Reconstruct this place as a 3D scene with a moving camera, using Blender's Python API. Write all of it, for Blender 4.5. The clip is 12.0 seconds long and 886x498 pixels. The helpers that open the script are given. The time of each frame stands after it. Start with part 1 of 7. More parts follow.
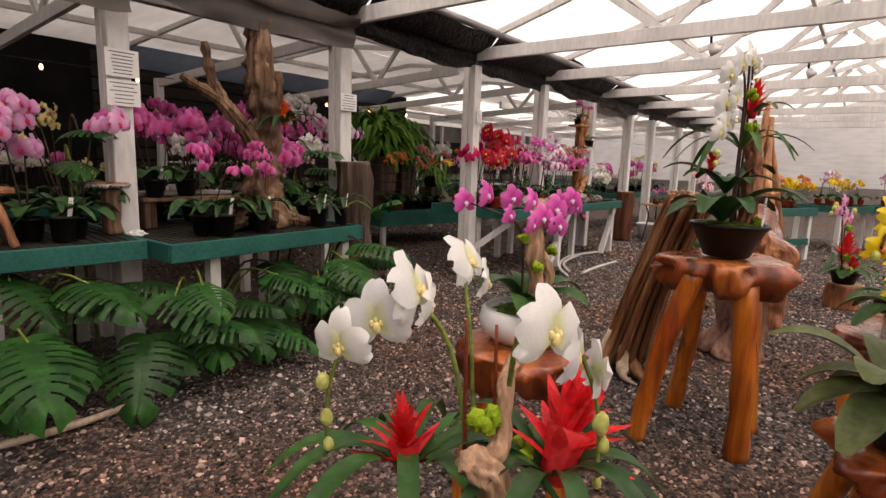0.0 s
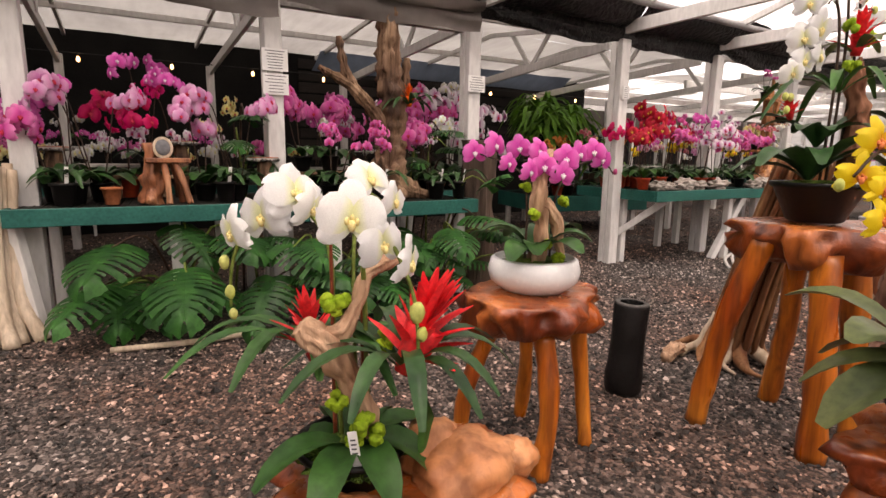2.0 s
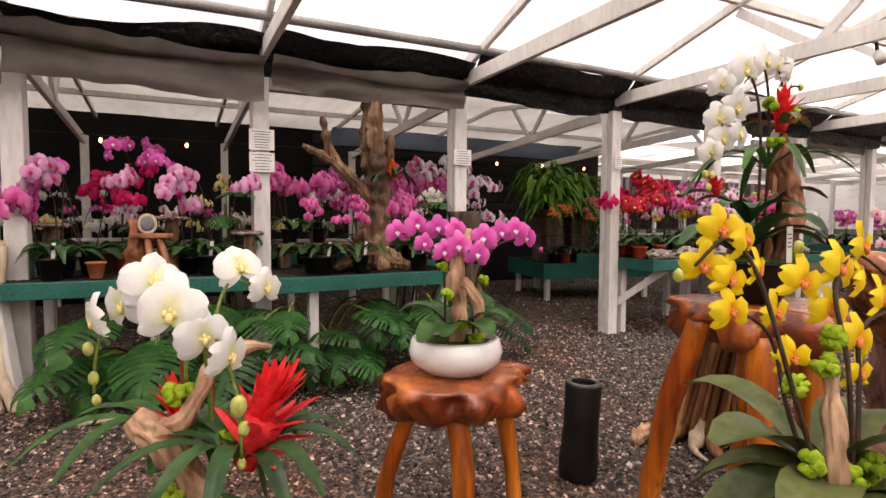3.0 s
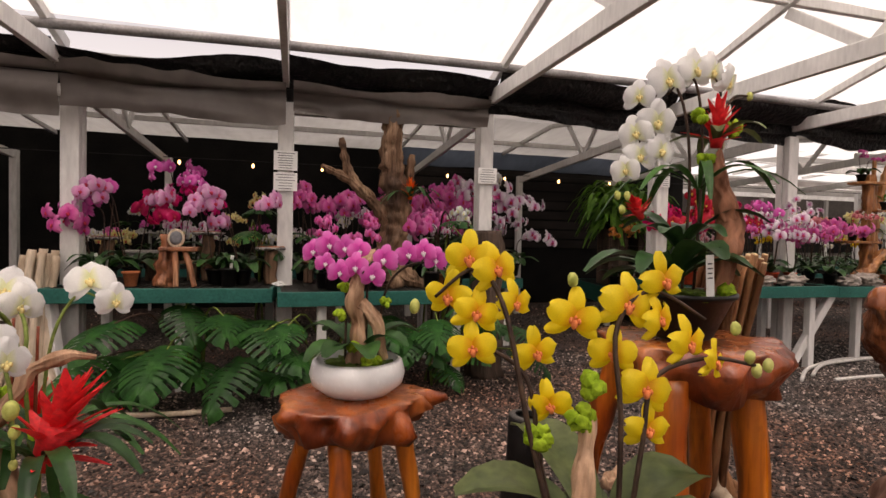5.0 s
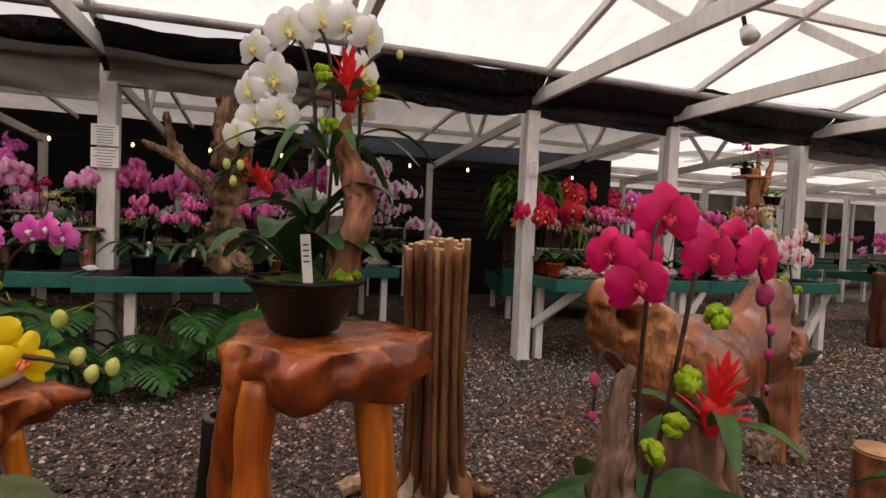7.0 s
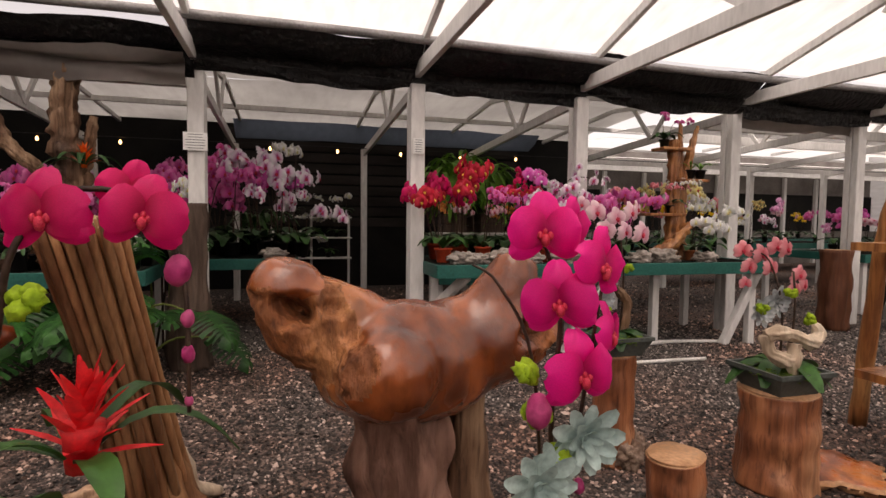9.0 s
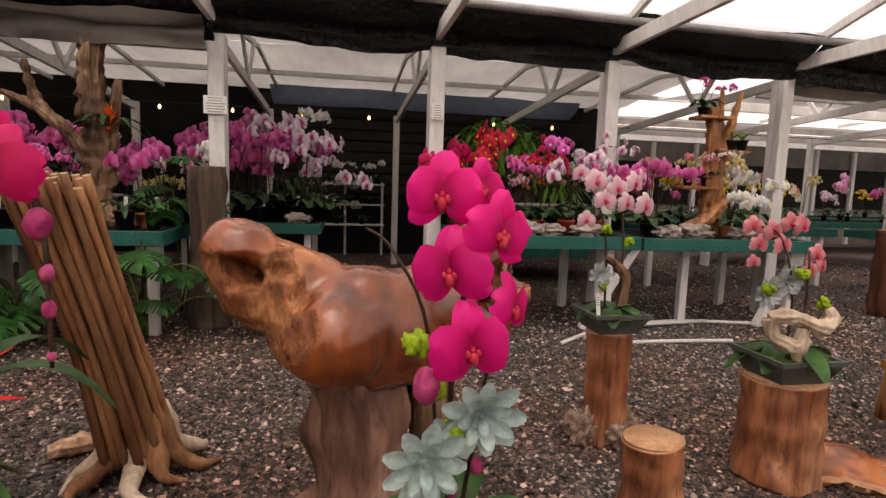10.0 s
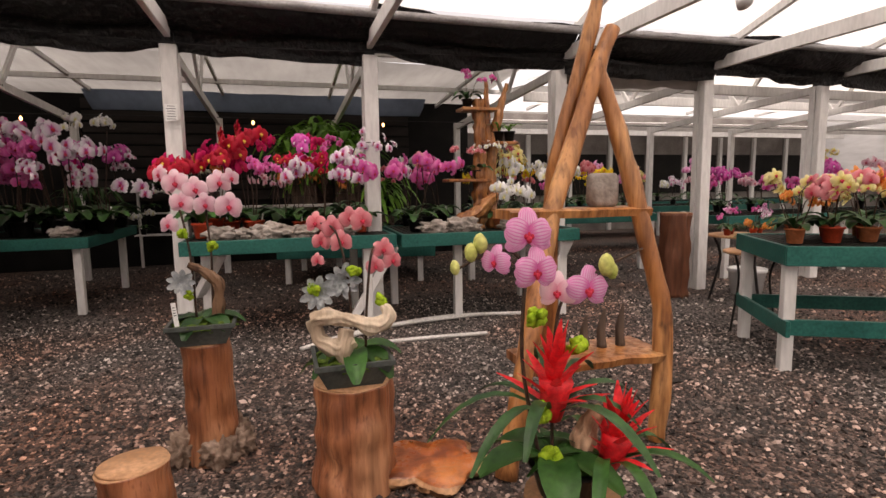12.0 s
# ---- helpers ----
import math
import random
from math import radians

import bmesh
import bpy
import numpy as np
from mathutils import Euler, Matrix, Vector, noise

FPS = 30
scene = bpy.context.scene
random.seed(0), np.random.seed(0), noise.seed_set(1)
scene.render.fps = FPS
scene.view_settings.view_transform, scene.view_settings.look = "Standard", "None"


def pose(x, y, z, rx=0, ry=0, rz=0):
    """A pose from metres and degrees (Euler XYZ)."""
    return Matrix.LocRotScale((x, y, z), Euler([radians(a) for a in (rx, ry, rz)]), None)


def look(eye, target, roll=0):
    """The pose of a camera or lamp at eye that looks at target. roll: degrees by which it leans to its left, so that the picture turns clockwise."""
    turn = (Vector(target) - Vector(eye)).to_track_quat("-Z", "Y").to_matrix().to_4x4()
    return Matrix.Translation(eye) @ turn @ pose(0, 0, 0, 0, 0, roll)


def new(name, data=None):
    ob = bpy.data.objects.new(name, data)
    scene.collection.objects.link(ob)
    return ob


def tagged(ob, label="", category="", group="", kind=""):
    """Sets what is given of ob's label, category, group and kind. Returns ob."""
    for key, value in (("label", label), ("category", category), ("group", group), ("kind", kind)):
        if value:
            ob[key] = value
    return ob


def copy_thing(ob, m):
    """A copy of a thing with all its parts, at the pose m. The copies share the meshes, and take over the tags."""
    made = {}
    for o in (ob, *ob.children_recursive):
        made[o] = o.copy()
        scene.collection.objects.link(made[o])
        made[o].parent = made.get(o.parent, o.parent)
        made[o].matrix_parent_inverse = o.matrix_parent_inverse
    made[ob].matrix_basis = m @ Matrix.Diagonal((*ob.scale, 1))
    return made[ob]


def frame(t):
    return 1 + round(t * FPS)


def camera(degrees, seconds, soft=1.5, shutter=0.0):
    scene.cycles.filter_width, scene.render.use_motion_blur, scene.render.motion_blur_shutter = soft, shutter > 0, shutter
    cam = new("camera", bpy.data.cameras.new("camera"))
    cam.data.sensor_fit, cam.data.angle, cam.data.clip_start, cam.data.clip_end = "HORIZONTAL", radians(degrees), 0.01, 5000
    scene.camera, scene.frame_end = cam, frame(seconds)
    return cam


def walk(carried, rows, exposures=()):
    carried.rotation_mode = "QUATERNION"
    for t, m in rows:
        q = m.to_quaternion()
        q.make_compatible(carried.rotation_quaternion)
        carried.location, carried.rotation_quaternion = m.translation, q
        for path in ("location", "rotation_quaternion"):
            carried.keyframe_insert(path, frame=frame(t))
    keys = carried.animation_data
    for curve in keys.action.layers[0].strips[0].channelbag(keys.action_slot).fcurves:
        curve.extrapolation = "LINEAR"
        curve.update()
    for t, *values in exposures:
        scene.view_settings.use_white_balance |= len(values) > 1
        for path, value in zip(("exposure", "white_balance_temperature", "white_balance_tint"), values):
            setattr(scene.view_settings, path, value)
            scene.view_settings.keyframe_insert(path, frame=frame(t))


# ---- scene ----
cam = camera(79.0, 12.0)
ROWS = [
    (0, (-5.302, -3.823, 1.389), (-3.739, -2.616, 1.071), 1.92),
    (0.5, (-5.181, -3.942, 1.335), (-3.806, -2.529, 1.000), 3.67),
    (1, (-5.101, -4.131, 1.324), (-3.974, -2.516, 0.971), 3.01),
    (1.5, (-4.975, -4.341, 1.240), (-4.018, -2.620, 0.888), 1.22),
    (2, (-4.845, -4.476, 1.232), (-3.844, -2.779, 0.885), 0.81),
    (2.5, (-4.624, -4.573, 1.263), (-3.658, -2.841, 1.005), 0.60),
    (3, (-4.434, -4.691, 1.297), (-3.537, -2.907, 1.185), 0.26),
    (3.5, (-4.260, -4.856, 1.324), (-3.418, -3.042, 1.268), 0.42),
    (5.5, (-3.408, -4.971, 1.321), (-2.917, -3.034, 1.261), 1.25),
    (6, (-3.077, -5.011, 1.293), (-2.530, -3.089, 1.224), 1.47),
    (6.5, (-2.735, -4.968, 1.285), (-2.107, -3.071, 1.205), 1.84),
    (7, (-2.441, -5.030, 1.311), (-1.836, -3.125, 1.229), 2.35),
    (7.5, (-2.095, -5.206, 1.334), (-1.493, -3.301, 1.253), 0.14),
    (9.5, (-0.977, -5.004, 1.262), (-0.485, -3.072, 1.101), 1.66),
    (10, (-0.836, -5.037, 1.262), (-0.463, -3.086, 1.033), 1.85),
    (10.5, (-0.430, -5.081, 1.237), (-0.068, -3.125, 1.023), 2.12),
    (11, (0.042, -5.221, 1.289), (0.528, -3.292, 1.085), 0.96),
    (11.5, (0.489, -5.198, 1.263), (1.083, -3.298, 1.065), -0.04),
    (12, (0.874, -5.278, 1.279), (1.434, -3.371, 1.048), -0.82),
]
EXPOSURES = [(t, stops, 7600, 22) for t, stops in ((0.0, 1.3), (0.5, 1.3), (1.0, 1.5), (1.5, 1.6), (2.5, 1.8), (3.5, 1.43), (5.5, 1.07), (6.5, 0.9), (7.5, 1.0), (9.5, 1.1), (10.5, 1.3), (12.0, 1.27))]
walk(cam, [(t, look(eye, aim, roll)) for t, eye, aim, roll in ROWS], EXPOSURES)

# ---- light ----
world = bpy.data.worlds.new("overcast")
scene.world = world
world.use_nodes = True
wn = world.node_tree.nodes
sky = wn.new("ShaderNodeTexSky")
sky.sky_type = "NISHITA"
sky.sun_disc = False
sky.sun_elevation, sky.sun_rotation = radians(62), radians(200)
sky.air_density, sky.dust_density = 1.0, 3.0
wn["Background"].inputs[1].default_value = 0.15
haze = wn.new("ShaderNodeRGBToBW")
veil = wn.new("ShaderNodeMix")
veil.data_type = "RGBA"
veil.inputs[0].default_value = 0.85
world.node_tree.links.new(sky.outputs[0], haze.inputs[0])
world.node_tree.links.new(sky.outputs[0], veil.inputs[6])
world.node_tree.links.new(haze.outputs[0], veil.inputs[7])
world.node_tree.links.new(veil.outputs[2], wn["Background"].inputs[0])
sun_data = bpy.data.lights.new("sun", "SUN")
sun_data.energy, sun_data.angle, sun_data.color = 1.5, radians(30), (1.0, 0.96, 0.9)
sun = new("sun", sun_data)
sun.matrix_world = look((0, -6, 20), (3, -2, 0))


# ---- materials ----
def base_nodes(name):
    m = bpy.data.materials.new(name)
    m.use_nodes = True
    nt = m.node_tree
    return m, nt, nt.nodes["Principled BSDF"], nt.nodes["Material Output"]


def noise_node(nt, coord, scale, detail=4.0, stretch=(1, 1, 1)):
    mp = nt.nodes.new("ShaderNodeMapping")
    mp.inputs["Scale"].default_value = stretch
    nt.links.new(coord, mp.inputs["Vector"])
    n = nt.nodes.new("ShaderNodeTexNoise")
    n.inputs["Scale"].default_value, n.inputs["Detail"].default_value = scale, detail
    nt.links.new(mp.outputs[0], n.inputs["Vector"])
    return n


def ramp_node(nt, fac, stops):
    r = nt.nodes.new("ShaderNodeValToRGB")
    e = r.color_ramp.elements
    while len(e) < len(stops):
        e.new(0.5)
    for k, (p, c) in enumerate(stops):
        e[k].position, e[k].color = p, (*c, 1)
    nt.links.new(fac, r.inputs[0])
    return r


def mix_node(nt, a, b, fac=0.5, mode="MULTIPLY"):
    n = nt.nodes.new("ShaderNodeMix")
    n.data_type, n.blend_type = "RGBA", mode
    if isinstance(fac, float):
        n.inputs[0].default_value = fac
    else:
        nt.links.new(fac, n.inputs[0])
    nt.links.new(a, n.inputs[6])
    nt.links.new(b, n.inputs[7])
    return n.outputs[2]


def surf(name, c1, c2, scale=3.0, fine=40.0, rough=0.6, bump=0.3, metal=0.0, stretch=(1, 1, 1), vary=0.0, coat=0.0, trans=0.0, depth=0.01, grain=0.8):
    """Two colours mixed by large patches, a finer grain over them, and relief."""
    m, nt, b, out = base_nodes(name)
    tc = nt.nodes.new("ShaderNodeTexCoord").outputs["Object"]
    big, small = noise_node(nt, tc, scale, 5, stretch), noise_node(nt, tc, fine, 3, stretch)
    col = ramp_node(nt, big.outputs[0], [(0.35, c1), (0.65, c2)]).outputs[0]
    speck = ramp_node(nt, small.outputs[0], [(0.3, (0.62, 0.62, 0.62)), (0.7, (1.1, 1.1, 1.1))]).outputs[0]
    col = mix_node(nt, col, speck, float(grain))
    if vary:
        oi = nt.nodes.new("ShaderNodeObjectInfo")
        lo, hi = 1 - vary, 1 + vary
        col = mix_node(nt, col, ramp_node(nt, oi.outputs["Random"], [(0, (lo, lo, lo)), (1, (hi, hi, hi))]).outputs[0], 1.0)
    nt.links.new(col, b.inputs["Base Color"])
    rr = ramp_node(nt, small.outputs[0], [(0.2, (rough * 0.75,) * 3), (0.8, (min(1, rough * 1.2),) * 3)])
    nt.links.new(rr.outputs[0], b.inputs["Roughness"])
    b.inputs["Metallic"].default_value, b.inputs["Coat Weight"].default_value = metal, coat
    b.inputs["Coat Roughness"].default_value = 0.25
    b.inputs["Specular IOR Level"].default_value = 0.45 if coat or metal else 0.22
    if bump:
        bp = nt.nodes.new("ShaderNodeBump")
        bp.inputs["Strength"].default_value, bp.inputs["Distance"].default_value = bump, depth
        nt.links.new(small.outputs[0], bp.inputs["Height"])
        nt.links.new(bp.outputs[0], b.inputs["Normal"])
    if trans:
        tr = nt.nodes.new("ShaderNodeBsdfTranslucent")
        nt.links.new(col, tr.inputs[0])
        mx = nt.nodes.new("ShaderNodeMixShader")
        mx.inputs[0].default_value = trans
        nt.links.new(b.outputs[0], mx.inputs[1])
        nt.links.new(tr.outputs[0], mx.inputs[2])
        nt.links.new(mx.outputs[0], out.inputs[0])
    return m


def petal_mat(name, core, mid, edge, vein=None, trans=0.3):
    """Petal tissue: colour by the distance from the flower's heart, with fine veins."""
    m, nt, b, out = base_nodes(name)
    at = nt.nodes.new("ShaderNodeAttribute")
    at.attribute_name = "reach"
    col = ramp_node(nt, at.outputs["Fac"], [(0.1, core), (0.4, mid), (0.95, edge)]).outputs[0]
    tc = nt.nodes.new("ShaderNodeTexCoord").outputs["Object"]
    n = noise_node(nt, tc, 60.0, 3)
    col = mix_node(nt, col, ramp_node(nt, n.outputs[0], [(0.3, (0.86, 0.86, 0.86)), (0.7, (1.05, 1.05, 1.05))]).outputs[0], 0.8)
    if vein:
        a2 = nt.nodes.new("ShaderNodeAttribute")
        a2.attribute_name = "side"
        w = nt.nodes.new("ShaderNodeMath")
        w.operation = "SINE"
        k = nt.nodes.new("ShaderNodeMath")
        k.operation = "MULTIPLY"
        k.inputs[1].default_value = 26.0
        nt.links.new(a2.outputs["Fac"], k.inputs[0])
        nt.links.new(k.outputs[0], w.inputs[0])
        fac = ramp_node(nt, w.outputs[0], [(0.2, (0, 0, 0)), (0.8, (1, 1, 1))])
        vc = nt.nodes.new("ShaderNodeRGB")
        vc.outputs[0].default_value = (*vein, 1)
        col = mix_node(nt, col, vc.outputs[0], fac.outputs[0], "MIX")
    oi = nt.nodes.new("ShaderNodeObjectInfo")
    col = mix_node(nt, col, ramp_node(nt, oi.outputs["Random"], [(0, (0.85, 0.85, 0.88)), (1, (1.05, 1.05, 1.05))]).outputs[0], 1.0)
    nt.links.new(col, b.inputs["Base Color"])
    b.inputs["Roughness"].default_value = 0.5
    b.inputs["Specular IOR Level"].default_value = 0.3
    tr = nt.nodes.new("ShaderNodeBsdfTranslucent")
    nt.links.new(col, tr.inputs[0])
    mx = nt.nodes.new("ShaderNodeMixShader")
    mx.inputs[0].default_value = trans
    nt.links.new(b.outputs[0], mx.inputs[1])
    nt.links.new(tr.outputs[0], mx.inputs[2])
    nt.links.new(mx.outputs[0], out.inputs[0])
    return m


def sheet_mat(name, c, clear, dirt=0.3, see=0.0):
    """Weathered plastic film: light comes through scattered, a little straight."""
    m, nt, b, out = base_nodes(name)
    tc = nt.nodes.new("ShaderNodeTexCoord").outputs["Object"]
    n = noise_node(nt, tc, 0.7, 6)
    n2 = noise_node(nt, tc, 9.0, 4, (1, 0.2, 1))
    col = ramp_node(nt, n.outputs[0], [(0.3, tuple(v * (1 - dirt) for v in c)), (0.62, c)]).outputs[0]
    col = mix_node(nt, col, ramp_node(nt, n2.outputs[0], [(0.3, (0.85, 0.85, 0.84)), (0.6, (1, 1, 1))]).outputs[0], 1.0)
    nt.links.new(col, b.inputs["Base Color"])
    b.inputs["Roughness"].default_value = 0.45
    tr = nt.nodes.new("ShaderNodeBsdfTranslucent")
    nt.links.new(col, tr.inputs[0])
    mx = nt.nodes.new("ShaderNodeMixShader")
    mx.inputs[0].default_value = clear
    nt.links.new(b.outputs[0], mx.inputs[1])
    nt.links.new(tr.outputs[0], mx.inputs[2])
    last = mx.outputs[0]
    if see:
        tp = nt.nodes.new("ShaderNodeBsdfTransparent")
        m2 = nt.nodes.new("ShaderNodeMixShader")
        m2.inputs[0].default_value = see
        nt.links.new(last, m2.inputs[1])
        nt.links.new(tp.outputs[0], m2.inputs[2])
        last = m2.outputs[0]
    nt.links.new(last, out.inputs[0])
    return m


def gravel_mat():
    m, nt, b, out = base_nodes("gravel_bed")
    tc = nt.nodes.new("ShaderNodeTexCoord").outputs["Object"]
    v = nt.nodes.new("ShaderNodeTexVoronoi")
    v.inputs["Scale"].default_value = 60.0
    nt.links.new(tc, v.inputs["Vector"])
    big = noise_node(nt, tc, 0.6, 5)
    stone = ramp_node(nt, v.outputs["Color"], [(0.0, (0.01, 0.008, 0.007)), (0.5, (0.038, 0.031, 0.028)), (1.0, (0.24, 0.205, 0.19))]).outputs[0]
    patch = ramp_node(nt, big.outputs[0], [(0.35, (1.15, 0.68, 0.5)), (0.6, (1.05, 1.0, 0.97))]).outputs[0]
    nt.links.new(mix_node(nt, stone, patch, 1.0), b.inputs["Base Color"])
    b.inputs["Roughness"].default_value = 0.8
    bp = nt.nodes.new("ShaderNodeBump")
    bp.inputs["Strength"].default_value, bp.inputs["Distance"].default_value = 0.9, 0.012
    bp.invert = True
    nt.links.new(v.outputs["Distance"], bp.inputs["Height"])
    nt.links.new(bp.outputs[0], b.inputs["Normal"])
    return m


def stone_mat():
    m, nt, b, out = base_nodes("gravel_stone")
    g = nt.nodes.new("ShaderNodeNewGeometry")
    tc = nt.nodes.new("ShaderNodeTexCoord").outputs["Object"]
    big = noise_node(nt, tc, 0.6, 5)
    stone = ramp_node(nt, g.outputs["Random Per Island"], [(0.0, (0.006, 0.005, 0.004)), (0.5, (0.028, 0.023, 0.02)), (0.76, (0.14, 0.118, 0.108)), (0.93, (0.42, 0.38, 0.355)), (1.0, (0.62, 0.57, 0.54))]).outputs[0]
    patch = ramp_node(nt, big.outputs[0], [(0.35, (1.15, 0.68, 0.5)), (0.6, (1.05, 1.0, 0.97))]).outputs[0]
    nt.links.new(mix_node(nt, stone, patch, 1.0), b.inputs["Base Color"])
    b.inputs["Roughness"].default_value = 0.6
    return m


def wood_mat(name, dark, mid, light, grain=24.0, along=0.12, rough=0.45, coat=0.2, bump=0.7, depth=0.012, split=0.6):
    """Weathered or varnished wood: broad colour bands, streaks along the grain, dark splits and knots."""
    m, nt, b, out = base_nodes(name)
    tc = nt.nodes.new("ShaderNodeTexCoord").outputs["Object"]
    band = noise_node(nt, tc, 3.2, 6, (1, 1, 0.5))
    streak = noise_node(nt, tc, grain, 5, (1, 1, along))
    fine = noise_node(nt, tc, grain * 3.0, 3, (1, 1, along * 0.6))
    knot = noise_node(nt, tc, 7.0, 3, (1, 1, 0.6))
    col = ramp_node(nt, band.outputs[0], [(0.32, dark), (0.5, mid), (0.68, light)]).outputs[0]
    col = mix_node(nt, col, ramp_node(nt, streak.outputs[0], [(0.34, (0.42, 0.36, 0.32)), (0.6, (1.1, 1.1, 1.1))]).outputs[0], 0.9)
    col = mix_node(nt, col, ramp_node(nt, fine.outputs[0], [(0.3, (0.45, 0.4, 0.38)), (0.46, (1, 1, 1))]).outputs[0], float(split))
    col = mix_node(nt, col, ramp_node(nt, knot.outputs[0], [(0.27, (0.2, 0.14, 0.12)), (0.36, (1, 1, 1))]).outputs[0], 0.9)
    nt.links.new(col, b.inputs["Base Color"])
    nt.links.new(ramp_node(nt, streak.outputs[0], [(0.3, (min(1, rough * 1.4),) * 3), (0.7, (rough * 0.75,) * 3)]).outputs[0], b.inputs["Roughness"])
    b.inputs["Coat Weight"].default_value, b.inputs["Coat Roughness"].default_value = coat, 0.2
    b.inputs["Specular IOR Level"].default_value = 0.4
    first = nt.nodes.new("ShaderNodeBump")
    first.inputs["Strength"].default_value, first.inputs["Distance"].default_value = bump, depth
    nt.links.new(streak.outputs[0], first.inputs["Height"])
    second = nt.nodes.new("ShaderNodeBump")
    second.inputs["Strength"].default_value, second.inputs["Distance"].default_value = bump * 0.6, depth * 0.3
    nt.links.new(fine.outputs[0], second.inputs["Height"])
    nt.links.new(first.outputs[0], second.inputs["Normal"])
    nt.links.new(second.outputs[0], b.inputs["Normal"])
    return m


WHITE_WOOD = surf("painted_white_wood", (0.66, 0.65, 0.63), (0.8, 0.79, 0.77), 2.5, 30, 0.55, 0.25, stretch=(1, 1, 0.25), vary=0.05, grain=0.4)
GREY_WOOD = surf("weathered_grey_beam", (0.3, 0.28, 0.26), (0.48, 0.46, 0.44), 2.5, 30, 0.7, 0.3)
GREEN_BOARD = surf("green_painted_board", (0.012, 0.095, 0.08), (0.02, 0.14, 0.115), 3, 45, 0.45, 0.2)
BENCH_TOP = surf("dark_wire_bench_top", (0.015, 0.014, 0.012), (0.045, 0.042, 0.037), 8, 90, 0.7, 0.6)
BURL = wood_mat("varnished_burl_wood", (0.12, 0.016, 0.005), (0.36, 0.075, 0.015), (0.56, 0.17, 0.04), 14, 0.5, 0.32, 0.4, 0.7, 0.02, 0.4)
TAN_BURL = wood_mat("tan_burl_wood", (0.32, 0.1, 0.035), (0.52, 0.21, 0.085), (0.64, 0.3, 0.14), 16, 0.6, 0.5, 0.1, 0.5, 0.012, 0.3)
BURL_CUT = wood_mat("varnished_burl_slab_face", (0.2, 0.04, 0.01), (0.42, 0.115, 0.028), (0.56, 0.2, 0.06), 18, 0.5, 0.28, 0.45, 0.35, 0.008, 0.35)
LEG_WOOD = wood_mat("orange_varnished_branch", (0.3, 0.05, 0.005), (0.55, 0.15, 0.014), (0.68, 0.24, 0.03), 22, 0.08, 0.32, 0.4, 0.45, 0.008, 0.5)
PALE_WOOD = surf("sunbleached_driftwood", (0.24, 0.12, 0.065), (0.68, 0.44, 0.29), 16, 60, 0.7, 0.8, stretch=(1, 1, 0.22), depth=0.012)
CREAM_WOOD = surf("pale_bleached_root_wood", (0.46, 0.35, 0.25), (0.68, 0.56, 0.43), 9, 50, 0.75, 0.6, stretch=(1, 1, 0.12), depth=0.008)
LOG_WOOD = wood_mat("peeled_cedar_log", (0.17, 0.05, 0.022), (0.34, 0.125, 0.055), (0.52, 0.26, 0.14), 26, 0.06, 0.45, 0.15, 0.9, 0.016, 0.8)
LOG_END = surf("cut_log_end", (0.42, 0.22, 0.11), (0.56, 0.32, 0.18), 7, 60, 0.55, 0.2)
DARK_LOG = surf("dark_bark_stump", (0.06, 0.04, 0.03), (0.16, 0.11, 0.085), 6, 34, 0.85, 0.9, stretch=(1, 1, 0.14), depth=0.02)
CANE = surf("brown_cane_stalk", (0.16, 0.06, 0.028), (0.38, 0.19, 0.09), 9, 60, 0.55, 0.6, stretch=(1, 1, 0.07), vary=0.35)
CANE_CUT = surf("cut_cane_end", (0.5, 0.34, 0.18), (0.6, 0.42, 0.25), 10, 60, 0.7, 0.1)
EASEL_WOOD = wood_mat("tan_peeled_branch", (0.22, 0.075, 0.022), (0.42, 0.17, 0.055), (0.58, 0.3, 0.12), 24, 0.08, 0.4, 0.2, 0.7, 0.012, 0.7)
TRUNK_WOOD = wood_mat("twisted_brown_driftwood", (0.07, 0.036, 0.022), (0.19, 0.105, 0.06), (0.36, 0.23, 0.14), 20, 0.06, 0.7, 0.0, 1.0, 0.03, 0.9)
BLACK_POT = surf("black_plastic", (0.005, 0.005, 0.005), (0.011, 0.01, 0.01), 4, 60, 0.4, 0.05)
TUBE_BLACK = surf("charred_black_tube", (0.006, 0.005, 0.005), (0.014, 0.012, 0.012), 5, 50, 0.5, 0.3)
TUBE_RIM = surf("grey_worn_tube_rim", (0.07, 0.065, 0.06), (0.13, 0.12, 0.115), 9, 60, 0.6, 0.3)
BLUE_POT = surf("cobalt_glazed_ceramic", (0.008, 0.014, 0.09), (0.015, 0.03, 0.16), 5, 50, 0.2, 0.05, coat=0.5)
WHITE_POT = surf("white_glazed_ceramic", (0.72, 0.73, 0.73), (0.8, 0.8, 0.8), 3, 60, 0.25, 0.03, coat=0.3, grain=0.12)
SLATE_POT = surf("grey_green_slate_ceramic", (0.05, 0.06, 0.055), (0.085, 0.095, 0.088), 5, 60, 0.4, 0.1)
TERRA = surf("terracotta", (0.4, 0.12, 0.045), (0.52, 0.18, 0.08), 8, 50, 0.75, 0.2, vary=0.15)
RED_POT = surf("red_plastic_pot", (0.45, 0.05, 0.02), (0.55, 0.08, 0.035), 8, 50, 0.45, 0.1, vary=0.15)
SOIL = surf("bark_mix", (0.03, 0.02, 0.014), (0.09, 0.06, 0.04), 30, 90, 0.95, 0.9)
MOSS = surf("green_moss", (0.05, 0.1, 0.012), (0.14, 0.22, 0.03), 40, 120, 0.9, 1.0)
